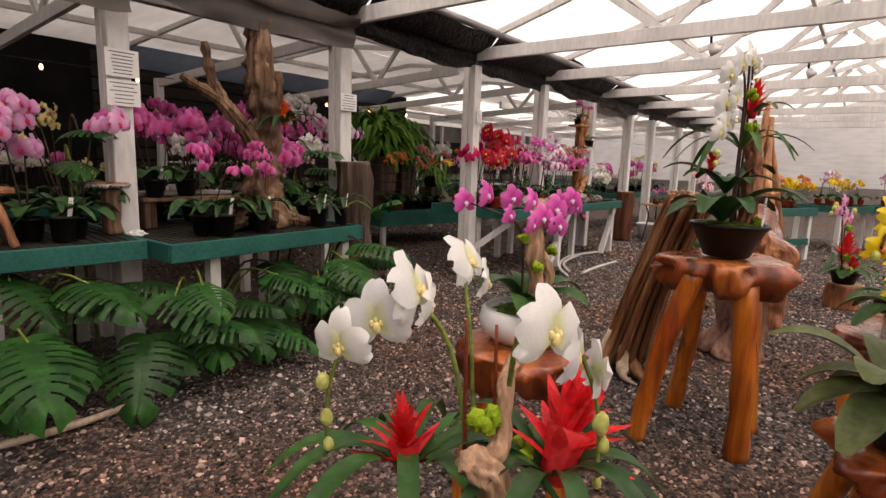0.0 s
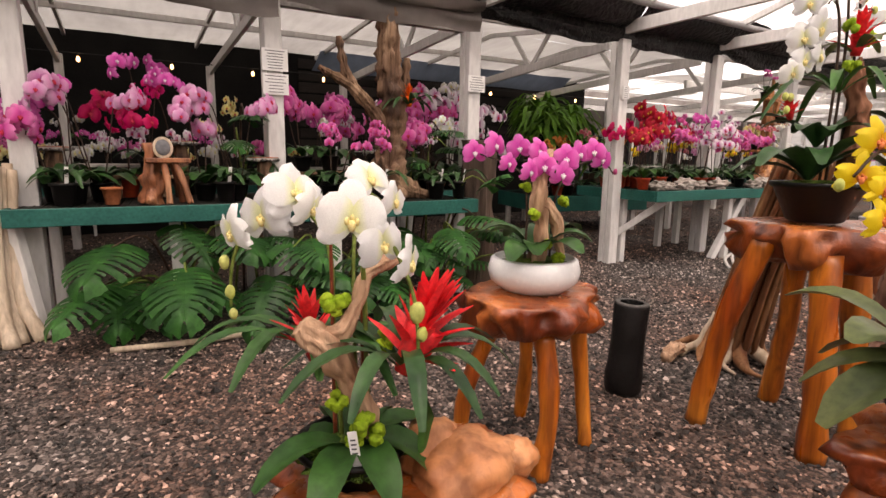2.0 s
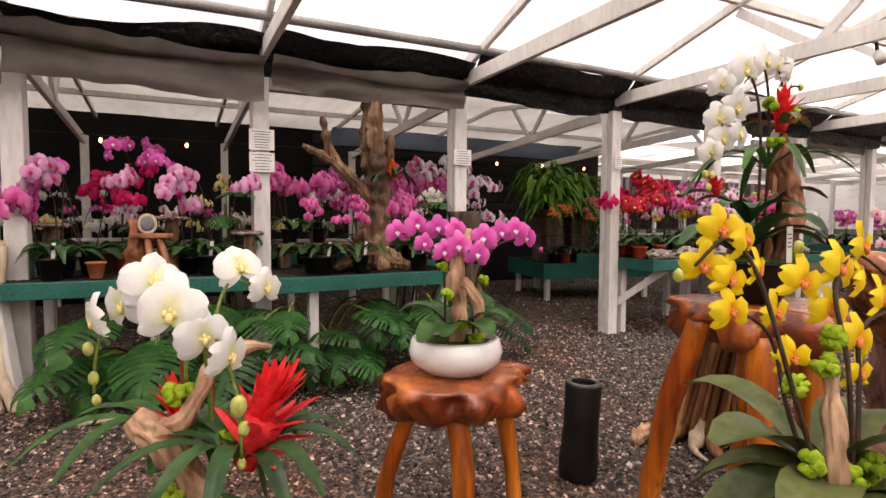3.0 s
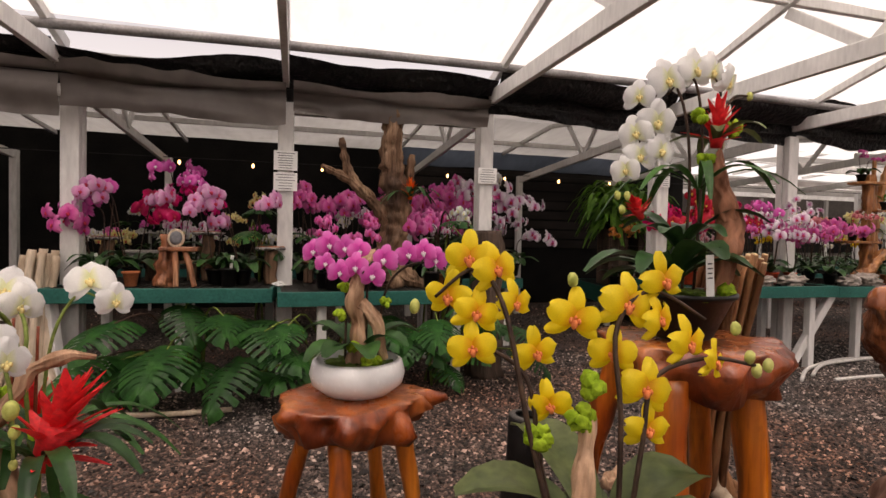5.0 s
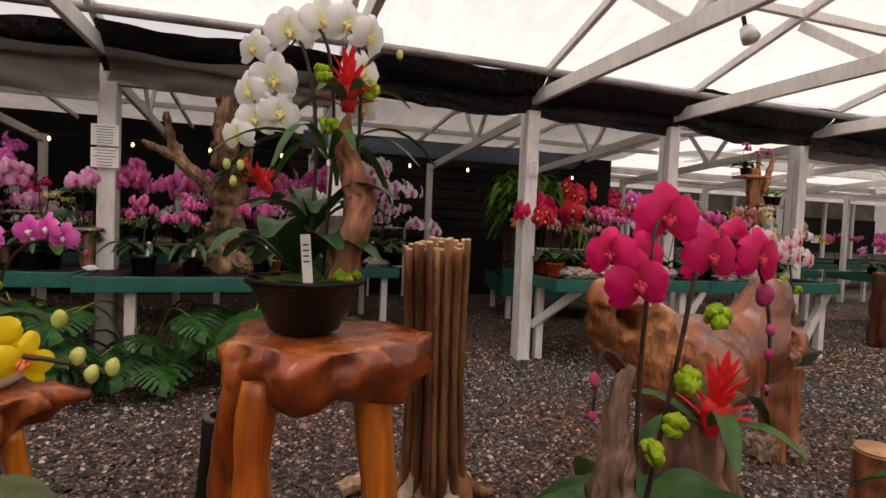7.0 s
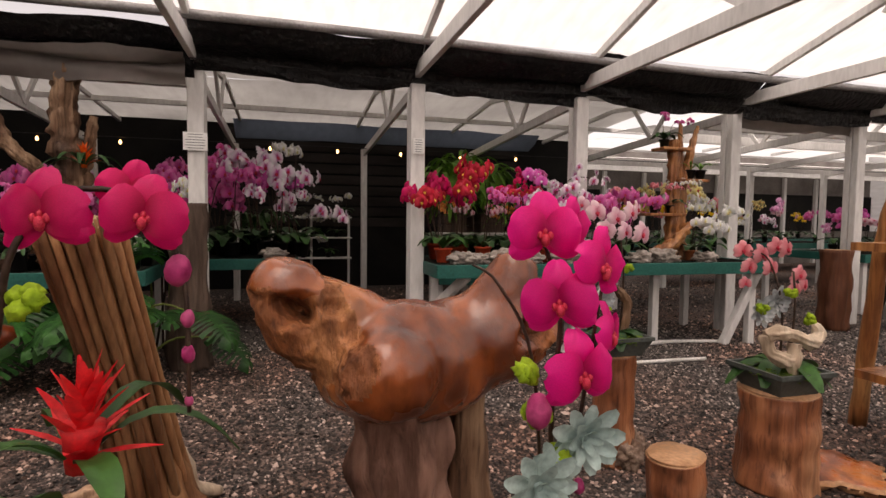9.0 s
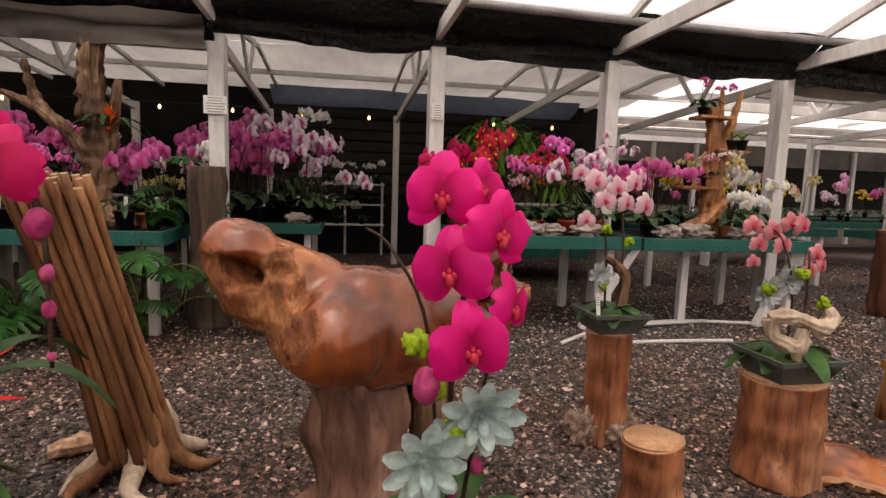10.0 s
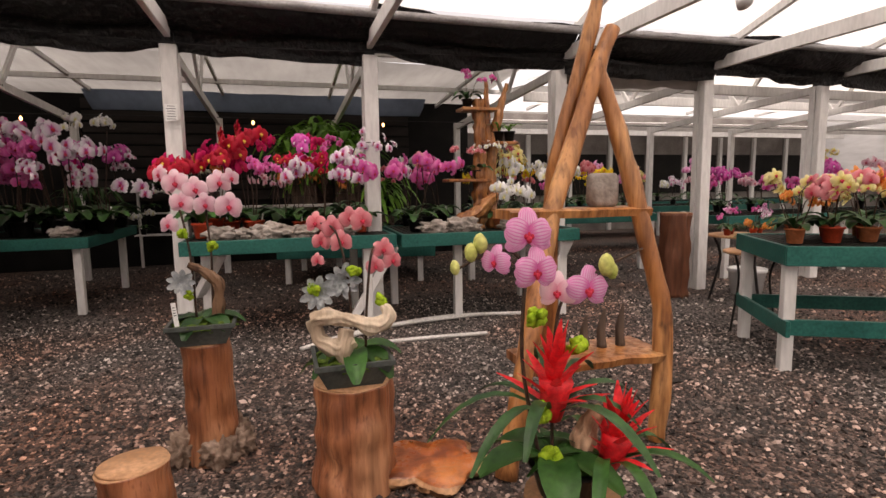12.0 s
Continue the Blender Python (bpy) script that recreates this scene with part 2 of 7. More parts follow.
LIME = surf("chartreuse_moss_tuft", (0.24, 0.4, 0.015), (0.42, 0.6, 0.04), 30, 90, 0.7, 0.6, trans=0.2)
LEAF = surf("orchid_leaf", (0.018, 0.065, 0.014), (0.045, 0.13, 0.028), 6, 40, 0.4, 0.12, vary=0.25, trans=0.12)
LEAF_DARK = surf("dark_strap_leaf", (0.015, 0.05, 0.016), (0.04, 0.1, 0.03), 6, 40, 0.35, 0.12, vary=0.25, trans=0.1)
LEAF_OLIVE = surf("olive_orchid_leaf", (0.06, 0.085, 0.03), (0.12, 0.14, 0.05), 5, 40, 0.38, 0.12, vary=0.2, trans=0.1)
MONSTERA = surf("monstera_leaf", (0.01, 0.05, 0.012), (0.03, 0.12, 0.022), 4, 30, 0.42, 0.15, vary=0.4, trans=0.12)
FERN = surf("fresh_green_frond", (0.08, 0.22, 0.025), (0.18, 0.4, 0.05), 5, 40, 0.45, 0.15, vary=0.2, trans=0.2)
SILVER = surf("pale_blue_green_succulent", (0.3, 0.42, 0.4), (0.5, 0.62, 0.58), 12, 60, 0.6, 0.1, trans=0.1)
SILVER_GREY = surf("silver_grey_leaf", (0.3, 0.33, 0.34), (0.46, 0.49, 0.5), 12, 60, 0.6, 0.1, trans=0.1)
STEM = surf("dark_flower_stalk", (0.03, 0.016, 0.012), (0.07, 0.04, 0.025), 20, 80, 0.5, 0.1)
STEM_GREEN = surf("green_flower_stalk", (0.12, 0.16, 0.03), (0.2, 0.26, 0.06), 20, 80, 0.5, 0.1)
STAKE_RED = surf("red_brown_stake", (0.17, 0.035, 0.015), (0.26, 0.06, 0.03), 20, 80, 0.5, 0.1)
BUD = surf("yellow_green_bud", (0.5, 0.55, 0.12), (0.7, 0.7, 0.25), 15, 60, 0.5, 0.05, trans=0.2)
BUD_MAG = surf("magenta_bud", (0.42, 0.02, 0.14), (0.6, 0.1, 0.25), 15, 60, 0.5, 0.05, trans=0.2)
RED_BRACT = surf("scarlet_bract", (0.78, 0.014, 0.022), (0.92, 0.06, 0.065), 14, 60, 0.42, 0.1, trans=0.25)
ORANGE_BRACT = surf("orange_bract", (0.7, 0.07, 0.008), (0.85, 0.16, 0.02), 14, 60, 0.42, 0.1, trans=0.25)
TAG = surf("white_plastic_tag", (0.75, 0.75, 0.73), (0.82, 0.82, 0.8), 5, 60, 0.4, 0.02, grain=0.1)
INK = surf("dark_ink", (0.05, 0.05, 0.06), (0.1, 0.1, 0.11), 20, 90, 0.6, 0.0)
CLOTH = surf("black_shade_cloth", (0.004, 0.004, 0.005), (0.013, 0.012, 0.012), 2.2, 20, 0.38, 0.8, depth=0.05)
VEIL = sheet_mat("grey_hanging_film", (0.25, 0.215, 0.195), 0.45, 0.6)
ROOF_FILM = sheet_mat("milky_greenhouse_film", (0.9, 0.9, 0.89), 0.72, 0.1, 0.25)
SHED_FILM = sheet_mat("dusty_grey_film", (0.32, 0.315, 0.305), 0.5, 0.35)
SKYLIGHT = sheet_mat("clear_strip_film", (0.88, 0.88, 0.86), 0.65, 0.12, 0.3)
BLUE_TARP = sheet_mat("faded_blue_tarp", (0.2, 0.25, 0.33), 0.5, 0.4)
PIPE_GREY = surf("dull_galvanised_pipe", (0.22, 0.21, 0.21), (0.34, 0.33, 0.33), 4, 50, 0.5, 0.1, metal=0.4)
PVC = surf("white_plastic_pipe", (0.6, 0.58, 0.55), (0.72, 0.7, 0.67), 3, 60, 0.45, 0.05)
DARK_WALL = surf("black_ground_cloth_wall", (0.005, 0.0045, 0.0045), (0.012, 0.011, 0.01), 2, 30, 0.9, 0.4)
WALL_BOARD = surf("grey_brown_board_wall", (0.16, 0.14, 0.13), (0.27, 0.25, 0.23), 2, 30, 0.8, 0.4)
WIRE = surf("black_cable", (0.01, 0.01, 0.01), (0.03, 0.03, 0.03), 10, 50, 0.5, 0.1)
IRON = surf("wrought_iron", (0.012, 0.01, 0.01), (0.03, 0.025, 0.022), 10, 60, 0.5, 0.2, metal=0.4)
ROCK = surf("pale_lichen_stone", (0.26, 0.22, 0.19), (0.46, 0.41, 0.37), 9, 45, 0.85, 0.7)
GRAVEL, STONE = gravel_mat(), stone_mat()
bulb_mat, _nt, _b, _o = base_nodes("warm_bulb")
_b.inputs["Emission Color"].default_value, _b.inputs["Emission Strength"].default_value = (1.0, 0.55, 0.2, 1), 3.0

LIP_YELLOW = surf("yellow_lip", (0.75, 0.42, 0.04), (0.85, 0.6, 0.12), 40, 90, 0.5, 0.05)
LIP_CREAM = surf("cream_lip", (0.8, 0.62, 0.2), (0.85, 0.76, 0.42), 40, 90, 0.5, 0.05)
LIP_RED = surf("crimson_lip", (0.5, 0.01, 0.05), (0.65, 0.06, 0.09), 40, 90, 0.5, 0.05)
LIP_ORANGE = surf("orange_red_lip", (0.75, 0.16, 0.05), (0.8, 0.28, 0.1), 40, 90, 0.5, 0.05)
LIP_WHITE = surf("white_lip", (0.75, 0.6, 0.68), (0.85, 0.75, 0.8), 40, 90, 0.5, 0.05)
PETALS = {
    "white": (petal_mat("white_petal", (0.78, 0.8, 0.45), (0.86, 0.86, 0.82), (0.88, 0.88, 0.87)), LIP_CREAM),
    "magenta": (petal_mat("magenta_petal", (0.5, 0.004, 0.1), (0.8, 0.006, 0.2), (0.9, 0.014, 0.27)), LIP_RED),
    "crimson": (petal_mat("crimson_petal", (0.45, 0.003, 0.06), (0.66, 0.005, 0.11), (0.74, 0.009, 0.15)), LIP_RED),
    "pink": (petal_mat("orchid_pink_petal", (0.66, 0.06, 0.38), (0.8, 0.1, 0.48), (0.82, 0.19, 0.56)), LIP_WHITE),
    "hotpink": (petal_mat("hot_pink_petal", (0.6, 0.06, 0.3), (0.72, 0.1, 0.38), (0.78, 0.22, 0.48)), LIP_RED),
    "lavender": (petal_mat("lavender_petal", (0.66, 0.2, 0.46), (0.78, 0.32, 0.58), (0.8, 0.46, 0.66)), LIP_RED),
    "blush": (petal_mat("blush_petal", (0.75, 0.3, 0.4), (0.82, 0.48, 0.56), (0.85, 0.62, 0.66)), LIP_RED),
    "salmon": (petal_mat("salmon_petal", (0.65, 0.14, 0.16), (0.76, 0.22, 0.26), (0.8, 0.34, 0.36)), LIP_RED),
    "yellow": (petal_mat("yellow_petal", (0.8, 0.38, 0.01), (0.88, 0.62, 0.012), (0.9, 0.7, 0.03)), LIP_ORANGE),
    "paleyellow": (petal_mat("pale_yellow_petal", (0.75, 0.6, 0.15), (0.82, 0.72, 0.28), (0.84, 0.76, 0.4)), LIP_RED),
    "striped": (petal_mat("striped_pink_petal", (0.78, 0.16, 0.42), (0.86, 0.52, 0.7), (0.84, 0.4, 0.62), vein=(0.76, 0.2, 0.48)), LIP_RED),
    "red": (petal_mat("red_petal", (0.4, 0.005, 0.02), (0.55, 0.01, 0.03), (0.6, 0.015, 0.05)), LIP_YELLOW),
    "orange": (petal_mat("orange_petal", (0.7, 0.16, 0.02), (0.8, 0.26, 0.06), (0.8, 0.34, 0.1)), LIP_YELLOW),
    "spotted": (petal_mat("white_purple_petal", (0.55, 0.06, 0.3), (0.8, 0.6, 0.74), (0.86, 0.84, 0.85)), LIP_RED),
}


# ---- mesh helpers ----
def part(name, bm, material, parent, label="", smooth=True):
    me = bpy.data.meshes.new(name)
    bm.to_mesh(me)
    bm.free()
    for m in material if isinstance(material, (list, tuple)) else [material]:
        me.materials.append(m)
    if smooth:
        me.shade_smooth()
    ob = new(name, me)
    ob.parent = parent
    return tagged(ob, label)


def share(name, me, parent, m, label=""):
    """One more part on mesh data that exists already."""
    ob = new(name, me)
    ob.parent = parent
    ob.matrix_basis = m
    return tagged(ob, label)


def thing(name, at, label, category, group="", rz=0.0, kind=""):
    ob = new(name)
    ob.empty_display_size = 0.1
    ob.matrix_basis = pose(*at, 0, 0, rz)
    return tagged(ob, label, category, group, kind)


def solid(name, bm, material, label, category="", kind="", group="", smooth=False):
    return tagged(part(name, bm, material, None, label, smooth), "", category, group, kind)


def box(bm, lo, hi, bevel=0.0, m=None, slot=0):
    c = [(a + b) / 2 for a, b in zip(lo, hi)]
    g = bmesh.ops.create_cube(bm, size=1.0, matrix=(m or Matrix()) @ Matrix.Translation(c) @ Matrix.Diagonal((*[b - a for a, b in zip(lo, hi)], 1)))
    faces = {f for v in g["verts"] for f in v.link_faces}
    for f in faces:
        f.material_index = slot
    if bevel:
        bmesh.ops.bevel(bm, geom=list({e for f in faces for e in f.edges}), offset=bevel, segments=1, affect="EDGES")
    return bm


def beam(bm, a, b, w, h, up=(0, 0, 1), bevel=0.004):
    """A squared timber from a to b, w wide and h high."""
    a, b = Vector(a), Vector(b)
    d = b - a
    q = d.to_track_quat("X", "Z")
    m = Matrix.Translation(a) @ q.to_matrix().to_4x4()
    return box(bm, (0, -w / 2, -h / 2), (d.length, w / 2, h / 2), bevel, m)


def bend(pts, n):
    """n points along a smooth line through pts."""
    pts = [Vector(p) for p in pts]
    out = []
    for k in range(n):
        f = k / (n - 1) * (len(pts) - 1)
        i = min(int(f), len(pts) - 2)
        f -= i
        p0, p1, p2, p3 = pts[max(i - 1, 0)], pts[i], pts[i + 1], pts[min(i + 2, len(pts) - 1)]
        out.append(0.5 * ((2 * p1) + (p2 - p0) * f + (2 * p0 - 5 * p1 + 4 * p2 - p3) * f * f + (3 * p1 - p0 - 3 * p2 + p3) * f**3))
    return out


def tube(bm, pts, radii, seg=8, n=None, rough=0.0, freq=6.0, flute=0, cap=True, slot=0, cap_slot=None):
    """A round limb along pts; radii run along it. rough: knots and hollows; flute: grooves along it."""
    n = n or max(2, 3 * (len(pts) - 1) + 1)
    line = bend(pts, n)
    rad = [radii] * n if isinstance(radii, (int, float)) else list(np.interp(np.linspace(0, 1, n), np.linspace(0, 1, len(radii)), radii))
    side = None
    rings = []
    for k, p in enumerate(line):
        t = (line[min(k + 1, n - 1)] - line[max(k - 1, 0)]).normalized()
        if side is None:
            side = t.orthogonal().normalized()
        side = (side - t * side.dot(t)).normalized()
        other = t.cross(side)
        ring = []
        for j in range(seg):
            a = 2 * math.pi * j / seg
            d = side * math.cos(a) + other * math.sin(a)
            r = rad[k]
            if flute:
                r *= 1 + 0.16 * math.sin(flute * a + 1.5 * math.sin(k * 0.35)) + 0.08 * math.sin((flute * 2 + 1) * a)
            if rough:
                r *= 1 + rough * noise.noise((p + d * rad[k]) * freq)
            ring.append(bm.verts.new(p + d * r))
        rings.append(ring)
    for a, b in zip(rings, rings[1:]):
        for j in range(seg):
            bm.faces.new((a[j], a[(j + 1) % seg], b[(j + 1) % seg], b[j])).material_index = slot
    if cap:
        bm.faces.new(rings[0][::-1]).material_index = slot
        bm.faces.new(rings[-1]).material_index = slot if cap_slot is None else cap_slot
    return bm


def lathe(bm, profile, seg=24, m=None, slot=0, wobble=0.0):
    """Turned shape: profile of (radius, height) from the bottom up."""
    m = m or Matrix()
    rings = []
    for r, z in profile:
        rings.append([bm.verts.new(m @ Vector((r * math.cos(2 * math.pi * j / seg) * (1 + wobble * math.sin(3 * j)), r * math.sin(2 * math.pi * j / seg), z))) for j in range(seg)])
    for a, b in zip(rings, rings[1:]):
        for j in range(seg):
            bm.faces.new((a[j], a[(j + 1) % seg], b[(j + 1) % seg], b[j])).material_index = slot
    bm.faces.new(rings[0][::-1]).material_index = slot
    bm.faces.new(rings[-1]).material_index = slot
    return bm


def lump(bm, c, size, rough=0.2, freq=4.0, sub=3, slot=0, m=None):
    """An uneven rounded mass."""
    g = bmesh.ops.create_icosphere(bm, subdivisions=sub, radius=1.0)
    for v in g["verts"]:
        d = v.co.normalized()
        k = 1 + rough * noise.noise(d * freq * 0.5 + Vector(c) * 7) + 0.4 * rough * noise.noise(d * freq * 1.7 + Vector(c) * 3)
        v.co = Vector(c) + Vector((d.x * size[0], d.y * size[1], d.z * size[2])) * k
        if m:
            v.co = m @ v.co
    for f in {f for v in g["verts"] for f in v.link_faces}:
        f.material_index = slot
    return bm


def blade(bm, line, width, nv=2, fold=0.15, tip=0.9, slot=0, belly=0.4, up=(0, 0, 1)):
    """A leaf along the points of line, widest at belly, folded along its middle."""
    n = len(line)
    rows = []
    for k, p in enumerate(line):
        u = k / (n - 1)
        t = (line[min(k + 1, n - 1)] - line[max(k - 1, 0)]).normalized()
        s = t.cross(Vector(up))
        s = s.normalized() if s.length > 1e-3 else Vector((1, 0, 0))
        nrm = s.cross(t).normalized()
        w = width * (max(0.0, math.sin(math.pi * min(1, (u * (1 - 0.06) + 0.03)) ** (math.log(0.5) / math.log(belly)))) ** tip) / 2 + 0.001
        rows.append([bm.verts.new(p + s * w * j / nv + nrm * fold * w * abs(j / nv)) for j in range(-nv, nv + 1)])
    for a, b in zip(rows, rows[1:]):
        for j in range(2 * nv):
            bm.faces.new((a[j], a[j + 1], b[j + 1], b[j])).material_index = slot
    return bm


# ---- flowers and plants ----
def flower_bm(bm, m, size, nu=6, nv=3, lip=True, seed=0, cup=0.12, slim=1.0):
    """One moth orchid bloom, facing local z, its top towards local y."""
    rnd = random.Random(seed)
    reach = bm.verts.layers.float.get("reach") or bm.verts.layers.float.new("reach")
    side = bm.verts.layers.float.get("side") or bm.verts.layers.float.new("side")
    specs = [(90, 0.54, 0.4, -0.03), (214, 0.52, 0.36, -0.03), (326, 0.52, 0.36, -0.03), (10, 0.5, 0.62, 0.045), (170, 0.5, 0.62, 0.045)]
    for ang, ln, wd, lift in specs:
        ang, ln, wd = radians(ang + rnd.uniform(-6, 6)), ln * size * rnd.uniform(0.94, 1.05), wd * slim * size * rnd.uniform(0.94, 1.06)
        ca, sa, back = math.cos(ang), math.sin(ang), rnd.uniform(-0.15, 0.25)
        rows = []
        for i in range(nu + 1):
            u = 0.5 - 0.5 * math.cos(math.pi * i / nu)
            c0 = 0.56 if wd > 0.55 * size else 0.52
            w = wd / 2 * math.sqrt(max(0.0, 1 - ((u - c0) / (1.01 - c0 if u > c0 else c0 + 0.03)) ** 2)) ** 0.9 + 0.003 * size
            row = []
            for j in range(-nv, nv + 1):
                v = j / nv
                x, y = u * ln + 0.01 * size, w * v
                z = lift * size + cup * size * (u * (1 - u)) * 2 - back * size * 0.4 * u * u - 0.1 * size * v * v * u + 0.014 * size * math.sin(5 * v + 7 * u + ang)
                q = bm.verts.new(m @ Vector((x * ca - y * sa, x * sa + y * ca, z)))
                q[reach], q[side] = u, v
                row.append(q)
            rows.append(row)
        for a, b in zip(rows, rows[1:]):
            for j in range(2 * nv):
                bm.faces.new((a[j], a[j + 1], b[j + 1], b[j])).material_index = 0
    if lip:
        for dx, dy, dz, s in ((0, -0.09, 0.08, 0.075), (-0.07, -0.03, 0.07, 0.05), (0.07, -0.03, 0.07, 0.05), (0, 0.02, 0.07, 0.04)) if nu > 3 else ((0, -0.05, 0.06, 0.09),):
            g = bmesh.ops.create_icosphere(bm, subdivisions=2 if nu > 3 else 1, radius=s * size, matrix=m @ Matrix.Translation((dx * size, dy * size, dz * size)) @ Matrix.Diagonal((0.8, 1.25, 0.9, 1)))
            for f in {f for v in g["verts"] for f in v.link_faces}:
                f.material_index = 1
    return bm


def face_to(p, way, up=(0, 0, 1), spin=0.0):
    z = Vector(way).normalized()
    x = Vector(up).cross(z).normalized()
    y = z.cross(x)
    m = Matrix((x, y, z)).transposed().to_4x4()
    return Matrix.Translation(p) @ m @ Matrix.Rotation(spin, 4, "Z")


BLOOMS = {}


def bloom_mesh(colour, k):
    if (colour, k) not in BLOOMS:
        bm = bmesh.new()
        flower_bm(bm, Matrix(), 1.0, 7, 3, True, 31 * k + 5, (0.12, 0.2, 0.06)[k], 0.76 if colour in ("yellow", "orange") else 1.0)
        me = bpy.data.meshes.new("flower")
        bm.to_mesh(me)
        bm.free()
        for mt in PETALS[colour]:
            me.materials.append(mt)
        me.shade_smooth()
        BLOOMS[colour, k] = me
    return BLOOMS[colour, k]


def small_bloom(colour, k):
    if (colour, k, 0) not in BLOOMS:
        bm = bmesh.new()
        flower_bm(bm, Matrix(), 1.0, 4, 2, True, 17 * k + 3, (0.1, 0.18)[k], 0.76 if colour in ("yellow", "orange", "paleyellow") else 1.0)
        me = bpy.data.meshes.new("flower")
        bm.to_mesh(me)
        bm.free()
        for mt in PETALS[colour]:
            me.materials.append(mt)
        me.shade_smooth()
        BLOOMS[colour, k, 0] = me
    return BLOOMS[colour, k, 0]


def bloom(parent, colour, p, way, size, k=0, spin=0.0, label=""):
    return share("flower", bloom_mesh(colour, k % 3), parent, face_to(p, way, (0, 0, 1), spin) @ Matrix.Diagonal((size, size, size, 1)), label)


def leaf_fan(parent, c, n, length, width, seed, mat, lift=0.5, droop=0.5, name="leaf", spread=(0, 360)):
    rnd = random.Random(seed)
    for k in range(n):
        a = radians(spread[0] + (spread[1] - spread[0]) * (k + rnd.uniform(-0.25, 0.25)) / n)
        ln = length * rnd.uniform(0.75, 1.1)
        d = Vector((math.cos(a), math.sin(a), 0))
        lf, dr = lift * rnd.uniform(0.7, 1.2), droop * rnd.uniform(0.6, 1.3)
        line = [Vector(c) + d * ln * u + Vector((0, 0, ln * (lf * u * 1.6 - (lf + dr) * u * u))) for u in np.linspace(0.03, 1, 8)]
        bm = bmesh.new()
        blade(bm, line, width * rnd.uniform(0.85, 1.1), 2, 0.3, 0.6, belly=0.55)
        part(name, bm, mat, parent)


def bromeliad(parent, c, r, seed, bract=None, n=26, h=1.0, lean=(0, 0, 1), leaves=8, leaf_len=0.26, leaf_mat=None):
    """Scarlet star of pointed bracts on a rosette of strap leaves."""
    rnd = random.Random(seed)
    q = Vector((0, 0, 1)).rotation_difference(Vector(lean).normalized()).to_matrix()
    for k in range(n):
        bm = bmesh.new()
        tier = k / n
        a = k * 2.4
        el = radians(22 + 62 * tier ** 0.7 + rnd.uniform(-8, 8))
        ln = r * rnd.uniform(0.85, 1.2) * (1.0 - 0.12 * tier)
        root = Vector((0, 0, -0.75 * r * h * (1 - tier)))
        d = Vector((math.cos(a) * math.cos(el), math.sin(a) * math.cos(el), math.sin(el)))
        line = [Vector(c) + q @ (root + d * ln * u + Vector((0, 0, -0.12 * ln * u * u))) for u in np.linspace(0, 1, 5)]
        blade(bm, line, 0.2 * r, 1, 0.35, 0.9, belly=0.42)
        part("bract", bm, bract or RED_BRACT, parent)
    base = Vector(c) - q @ Vector((0, 0, 0.9 * r * h))
    tb = bmesh.new()
    tube(tb, [base, Vector(c) - q @ Vector((0, 0, 0.2 * r))], [0.16 * r, 0.3 * r], 8, 4)
    part("flower_stem", tb, bract or RED_BRACT, parent)
    if leaves:
        leaf_fan(parent, base, leaves, leaf_len, 0.045, seed + 3, leaf_mat or LEAF_DARK, 0.75, 0.45, "strap_leaf")


def tuft(parent, c, r, seed=0):
    bm = bmesh.new()
    rnd = random.Random(seed)
    for k in range(9):
        d = Vector((rnd.gauss(0, 1), rnd.gauss(0, 1), rnd.gauss(0, 1))).normalized() * r * 0.6
        lump(bm, Vector(c) + d, (r * 0.5,) * 3, 0.7, 7, 2)
    part("moss_tuft", bm, LIME, parent, "chartreuse moss tuft")


def stalk(parent, pts, r=0.005, mat=None, name="flower_stem", label=""):
    bm = bmesh.new()
    tube(bm, pts, [r, r * 0.9, r * 0.6], 6, 4 * len(pts))
    return part(name, bm, mat or STEM, parent, label)


def bud(parent, c, r, mat=None):
    bm = bmesh.new()
    lump(bm, c, (r * 0.8, r * 0.8, r * 1.15), 0.15, 2, 2)
    part("bud", bm, mat or BUD, parent)


def plant_tag(parent, c, w=0.02, h=0.11, lean=(0.1, 0.15), rz=0.0, text=""):
    m = Matrix.Translation(c) @ Matrix.Rotation(radians(rz), 4, "Z") @ Matrix.Rotation(lean[0], 4, "X") @ Matrix.Rotation(lean[1], 4, "Y")
    bm = bmesh.new()
    box(bm, (-w / 2, -0.001, 0), (w / 2, 0.001, h), 0.0, m)
    ob = part("plant_tag", bm, TAG, parent, "white plastic plant tag", False)
    bm = bmesh.new()
    for k in range(4):
        box(bm, (-w * 0.3, -0.0022, h * (0.5 + 0.1 * k)), (w * (0.3 - 0.05 * (k % 2)), -0.0012, h * (0.53 + 0.1 * k)), 0.0, m)
    t = part("writing", bm, INK, ob, "", False)


def pot_bm(r, h, taper=0.75, rim=0.008, seg=24):
    bm = bmesh.new()
    lathe(bm, [(r * taper * 0.9, 0), (r * taper, 0.004), (r * 0.97, h * 0.86), (r + rim, h * 0.88), (r + rim, h), (r * 0.93, h), (r * 0.88, h * 0.82), (0.01, h * 0.8)], seg)
    return bm


TEMPLATES = {}
POTS = {"black": (BLACK_POT, "black plastic pot"), "red": (RED_POT, "red plastic pot"), "terracotta": (TERRA, "terracotta pot"), "white": (WHITE_POT, "white ceramic pot")}


